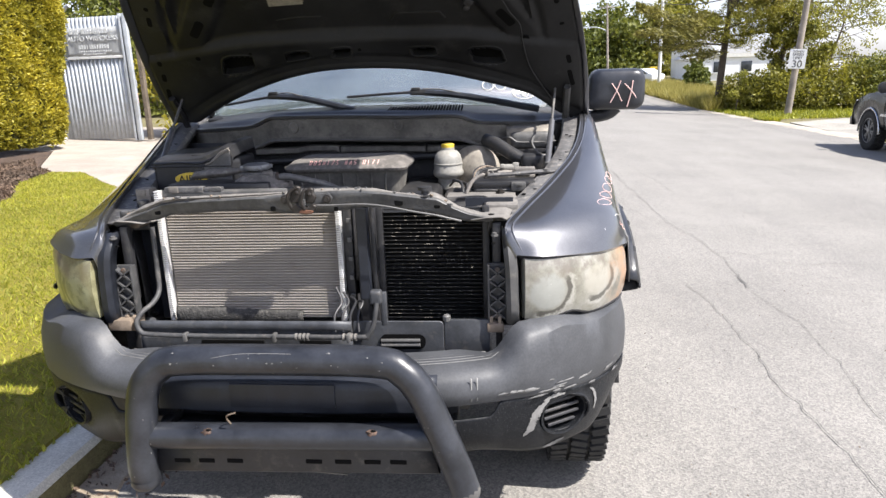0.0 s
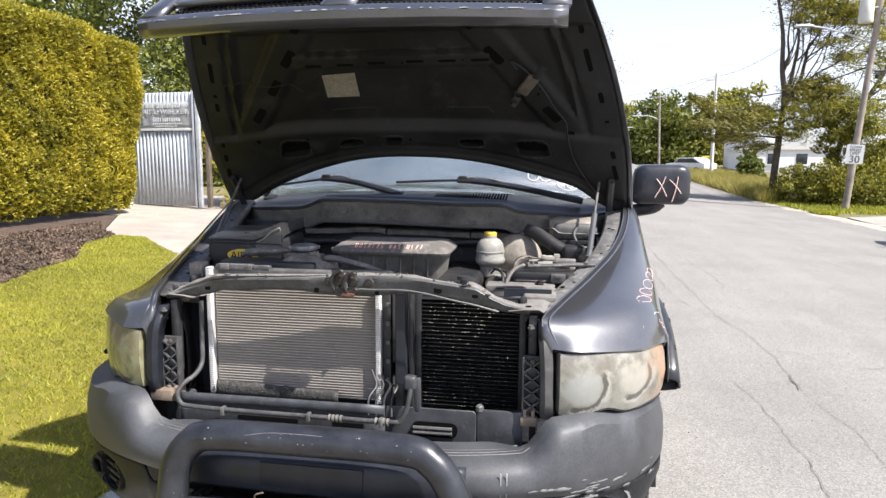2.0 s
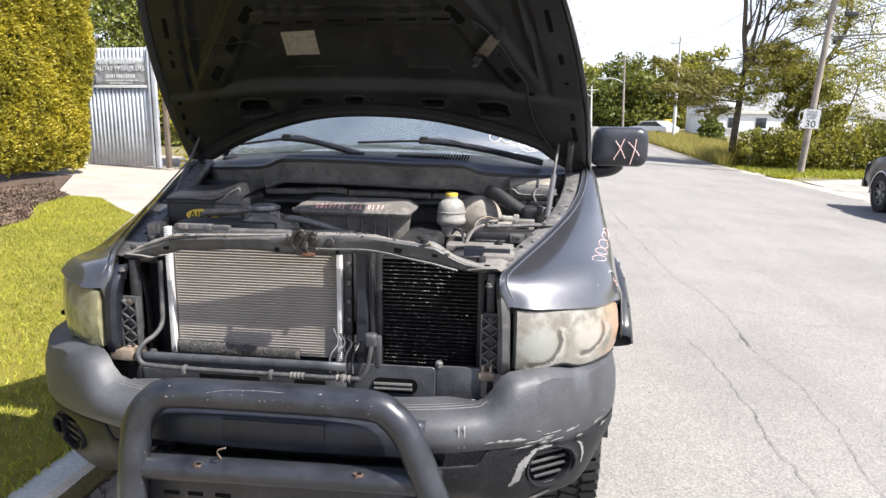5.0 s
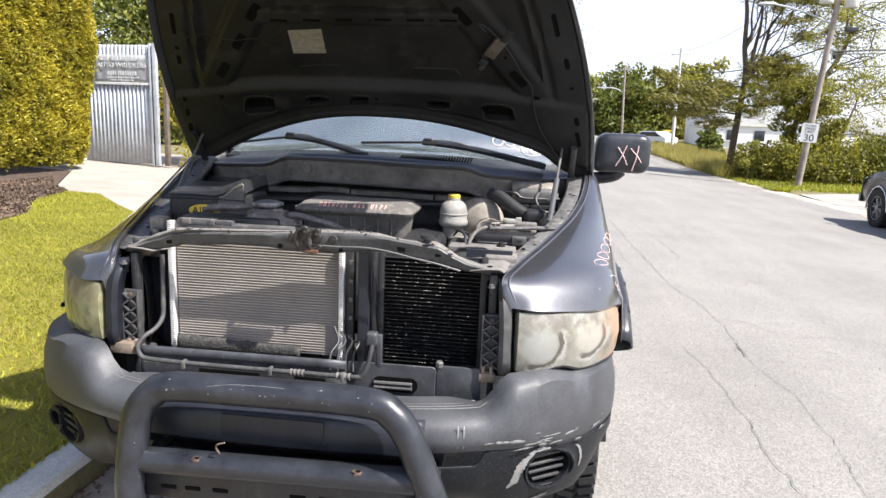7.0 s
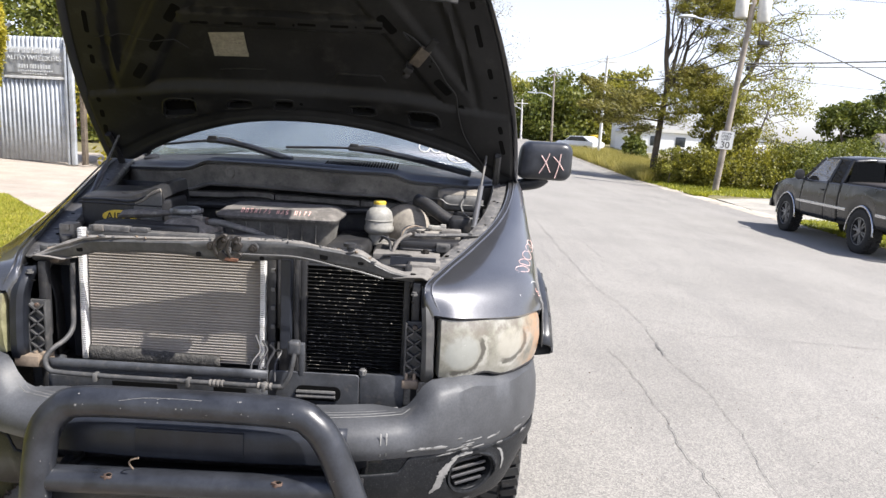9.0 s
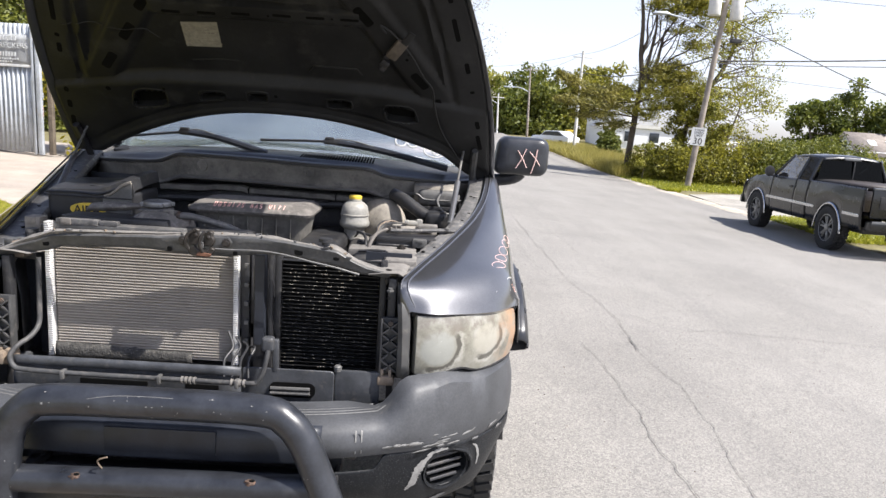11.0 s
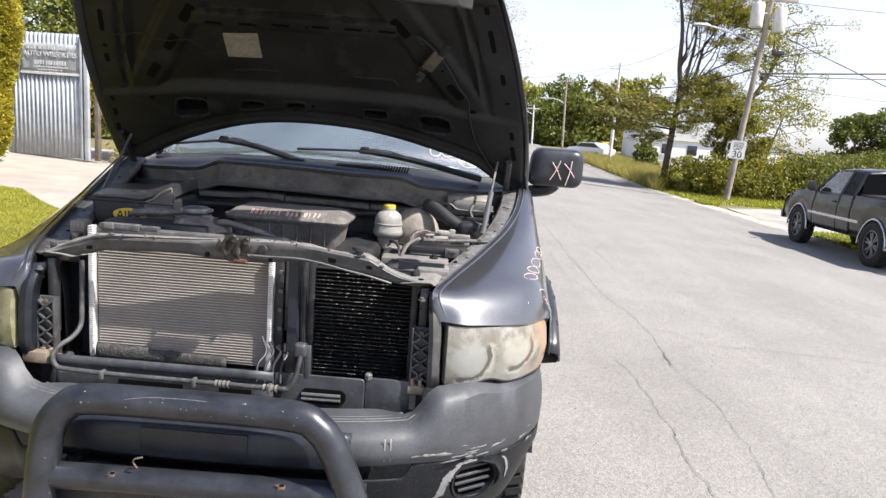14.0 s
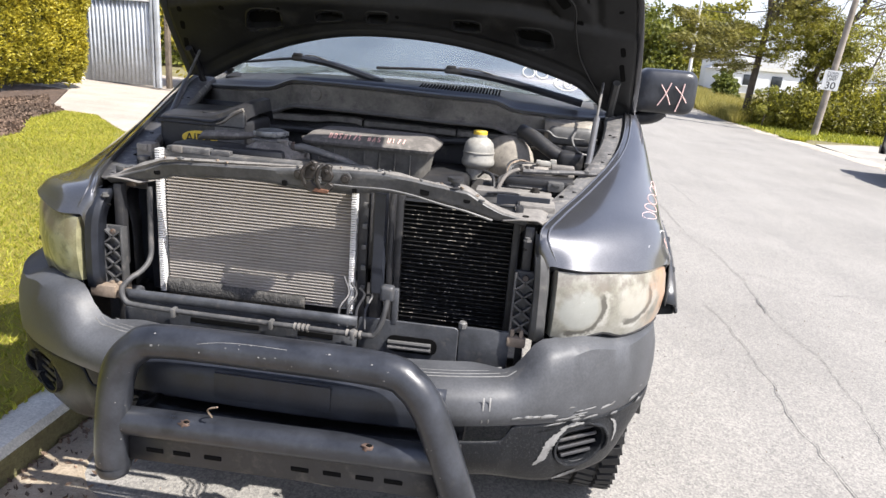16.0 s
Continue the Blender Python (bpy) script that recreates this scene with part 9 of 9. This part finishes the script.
# ---- the second pickup across the road ----
def second_truck():
    t = thing("pickup_truck", "dark parked pickup truck with chrome arch trims", "pickup truck", at=pose(10.10, 13.80, -0.475, 0, 0, -0.9) @ Matrix.Diagonal((0.94, 0.92, 1.02, 1)))
    P = M["paint_far"]

    def arch(y, z):
        for c in (1.76, -1.76):
            if abs(y - c) < 0.52:
                z = max(z, 0.40 + math.sqrt(0.52 ** 2 - (y - c) ** 2))
        return z

    def panel(name, s, y0, y1, top, low, label=""):
        n = max(4, int((y1 - y0) / 0.05))
        rows = []
        for k in range(n + 1):
            y = y0 + (y1 - y0) * k / n
            zt, zb = top(y), arch(y, low)
            nose = 0.10 * smoothstep(2.3, 2.85, y) + 0.0
            rows.append([(s * (0.93 - nose + 0.045 * math.sin(math.pi * min(1, max(0, u)))), y, zb + (zt - zb) * u) for u in (0, 0.12, 0.3, 0.5, 0.7, 0.86, 0.95, 1.0)])
        return part(name, loft(rows), P, t, label, thick=0.03)

    hood_top = lambda y: 1.27 - 0.04 * (y - 1.0) - 0.20 * smoothstep(1.9, 2.85, y)
    for s in (1, -1):
        panel("front_fender", s, 1.02, 2.80, hood_top, 0.55)
        d = panel("door", s, -0.16, 1.0, lambda y: 1.28, 0.52, "dark door with silver side moulding")
        part("door_handle", rbox((s * 0.985, 0.02, 1.12), (0.03, 0.14, 0.04), 0.01), M["black"], d)
        panel("cab_quarter", s, -0.74, -0.18, lambda y: 1.28, 0.52)
        panel("bed_side", s, -2.95, -0.78, lambda y: 1.30, 0.56, "dark pickup bed side")
        for y0, y1 in ((0.02 - 1.16, 1.22), (-2.9, -2.30)):
            part("side_moulding", rbox((s * 0.982, (y0 + y1) / 2, 0.82), (0.02, y1 - y0, 0.055), 0.006), M["chrome"], t, "silver side moulding")
        for c in (1.76, -1.76):
            part("arch_trim", tube([(s * 0.972, c + 0.535 * math.cos(a), 0.40 + 0.535 * math.sin(a)) for a in (math.pi * k / 16 for k in range(17))], 0.022, 6), M["chrome"], t, "polished arch trim")
            w = wheel("wheel", s * 0.84, c, 0.45, 0.30, s, t, M["spoke"], 12, 0.34, 0.10)
        g = part("side_window", loft([[(s * (0.93 - 0.22 * u), y + (-0.42 * u if y > 0.8 else 0.0), 1.28 + 0.465 * u) for u in (0, 0.5, 1)] for y in (-0.16, 0.4, 1.0)]), M["glass_side"], t, "clear door window")
        g.visible_shadow = False
        part("quarter_window", loft([[(s * (0.93 - 0.22 * u), y + (0.06 * u if y < -0.6 else 0.0), 1.28 + 0.465 * u) for u in (0, 0.5, 1)] for y in (-0.70, -0.4, -0.16)]), M["glass_dark"], t)
        for p0, p1 in (((0.93, 1.04, 1.27), (0.69, 0.55, 1.74)), ((0.93, -0.17, 1.27), (0.70, -0.17, 1.74)), ((0.93, -0.72, 1.27), (0.70, -0.66, 1.74))):
            part("cab_pillar", tube([(s * p0[0], p0[1], p0[2]), (s * p1[0], p1[1], p1[2])], 0.04, 8), P, t)
        part("tail_light", rbox((s * 0.90, -2.975, 1.08), (0.14, 0.05, 0.36), 0.02), M["lamp_dark"], t, "dark smoked tail light")
        m = part("door_mirror", loft([[(s * 1.10 + 0.125 * r * math.cos(a), 1.0 + y, 1.37 + 0.115 * r * math.sin(a)) for a in (2 * math.pi * k / 16 for k in range(16))] for y, r in ((-0.05, 0.85), (-0.045, 0.97), (0.0, 1.0), (0.05, 0.85), (0.075, 0.4))], True, True), M["black"], t)
        part("mirror_arm", tube([(s * 0.93, 0.95, 1.27), (s * 1.05, 0.99, 1.30)], 0.025, 8), M["black"], m)
        part("headlight", rbox((s * 0.72, 2.80, 0.98), (0.26, 0.06, 0.2), 0.03), M["white_board"], t)
    part("hood", loft([[(x, y, z - 0.05 * (x / 0.8) ** 4) for x in (-0.9, -0.75, -0.4, 0, 0.4, 0.75, 0.9)] for y, z in ((1.0, 1.335), (1.5, 1.335), (2.0, 1.29), (2.45, 1.21), (2.72, 1.11), (2.83, 0.98), (2.85, 0.6))]), P, t, thick=0.02)
    part("roof", loft([[(x, y, z - 0.06 * (x / 0.72) ** 4) for x in (-0.72, -0.6, -0.3, 0, 0.3, 0.6, 0.72)] for y, z in ((0.55, 1.74), (0.4, 1.79), (-0.1, 1.81), (-0.55, 1.79), (-0.70, 1.74))]), P, t, thick=0.03)
    part("windscreen", loft([[(x * (1 - 0.15 * u), 1.04 - 0.49 * u, 1.27 + 0.47 * u) for x in (-0.86, 0, 0.86)] for u in (0, 1)]), M["glass_dark"], t)
    rw = part("rear_window", loft([[(x * (1 - 0.13 * u), -0.755 + 0.05 * u, 1.29 + 0.42 * u) for x in (-0.80, -0.3, 0.3, 0.80)] for u in (0, 1)]), M["glass_dark"], t, "dark sliding rear window")
    for x in (0.05,):
        part("window_divider", rbox((x, -0.75, 1.49), (0.03, 0.03, 0.42), 0.005), M["black"], rw)
    part("brake_lamp", rbox((0, -0.72, 1.745), (0.40, 0.06, 0.05), 0.015), M["dull_trim"], t)
    part("cab_back", rbox((0, -0.76, 0.95), (1.84, 0.04, 0.68), 0.01), P, t)
    part("bed_floor", rbox((0, -1.85, 0.85), (1.6, 2.15, 0.05), 0.01), M["black"], t)
    tg = part("tailgate", rbox((0, -2.96, 1.04), (1.62, 0.07, 0.50), 0.02), P, t, "dark tailgate with raised lettering panel")
    part("tailgate_cap", rbox((0, -2.97, 1.30), (1.62, 0.09, 0.03), 0.008), M["dull_trim"], tg)
    part("tailgate_panel", rbox((0, -3.0, 1.06), (1.30, 0.02, 0.22), 0.01), M["black"], tg)
    rb = part("rear_bumper", rbox((0, -3.10, 0.66), (1.80, 0.20, 0.17), 0.03), P, t)
    part("bumper_strip", rbox((0, -3.205, 0.74), (1.76, 0.02, 0.04), 0.005), M["dull_trim"], rb)
    part("plate", rbox((0.0, -3.21, 0.66), (0.32, 0.012, 0.12), 0.004), M["amber"], rb)
    part("underbody", rbox((0, 0, 0.52), (1.3, 5.2, 0.14), 0.02), M["black"], t)
    part("front_bumper", rbox((0, 2.90, 0.62), (1.78, 0.18, 0.22), 0.04), P, t)
    part("seat_row", rbox((0, -0.2, 1.2), (1.4, 0.2, 0.5), 0.08, 3), M["seat"], t)
    part("steering_wheel", tube([(-0.38 + 0.17 * math.cos(a), 0.55, 1.26 + 0.15 * math.sin(a)) for a in (2 * math.pi * k / 20 for k in range(21))], 0.015, 6), M["black"], t)
    part("bed_cover", loft([[(x, y, 1.325 - 0.02 * (x / 0.8) ** 2) for x in (-0.86, -0.5, 0, 0.5, 0.86)] for y in (-2.92, -1.9, -0.80)]), M["tonneau"], t, "dark brown vinyl bed cover", thick=0.05)
    # the cab and panels ride high above the running gear
    for ob in t.children_recursive:
        top = ob
        while top.parent is not t:
            top = top.parent
        if ob.type == "MESH" and not top.name.startswith("wheel"):
            for v in ob.data.vertices:
                if v.co.z > 0.70:
                    v.co.z = 0.70 + (v.co.z - 0.70) * 1.115


second_truck()
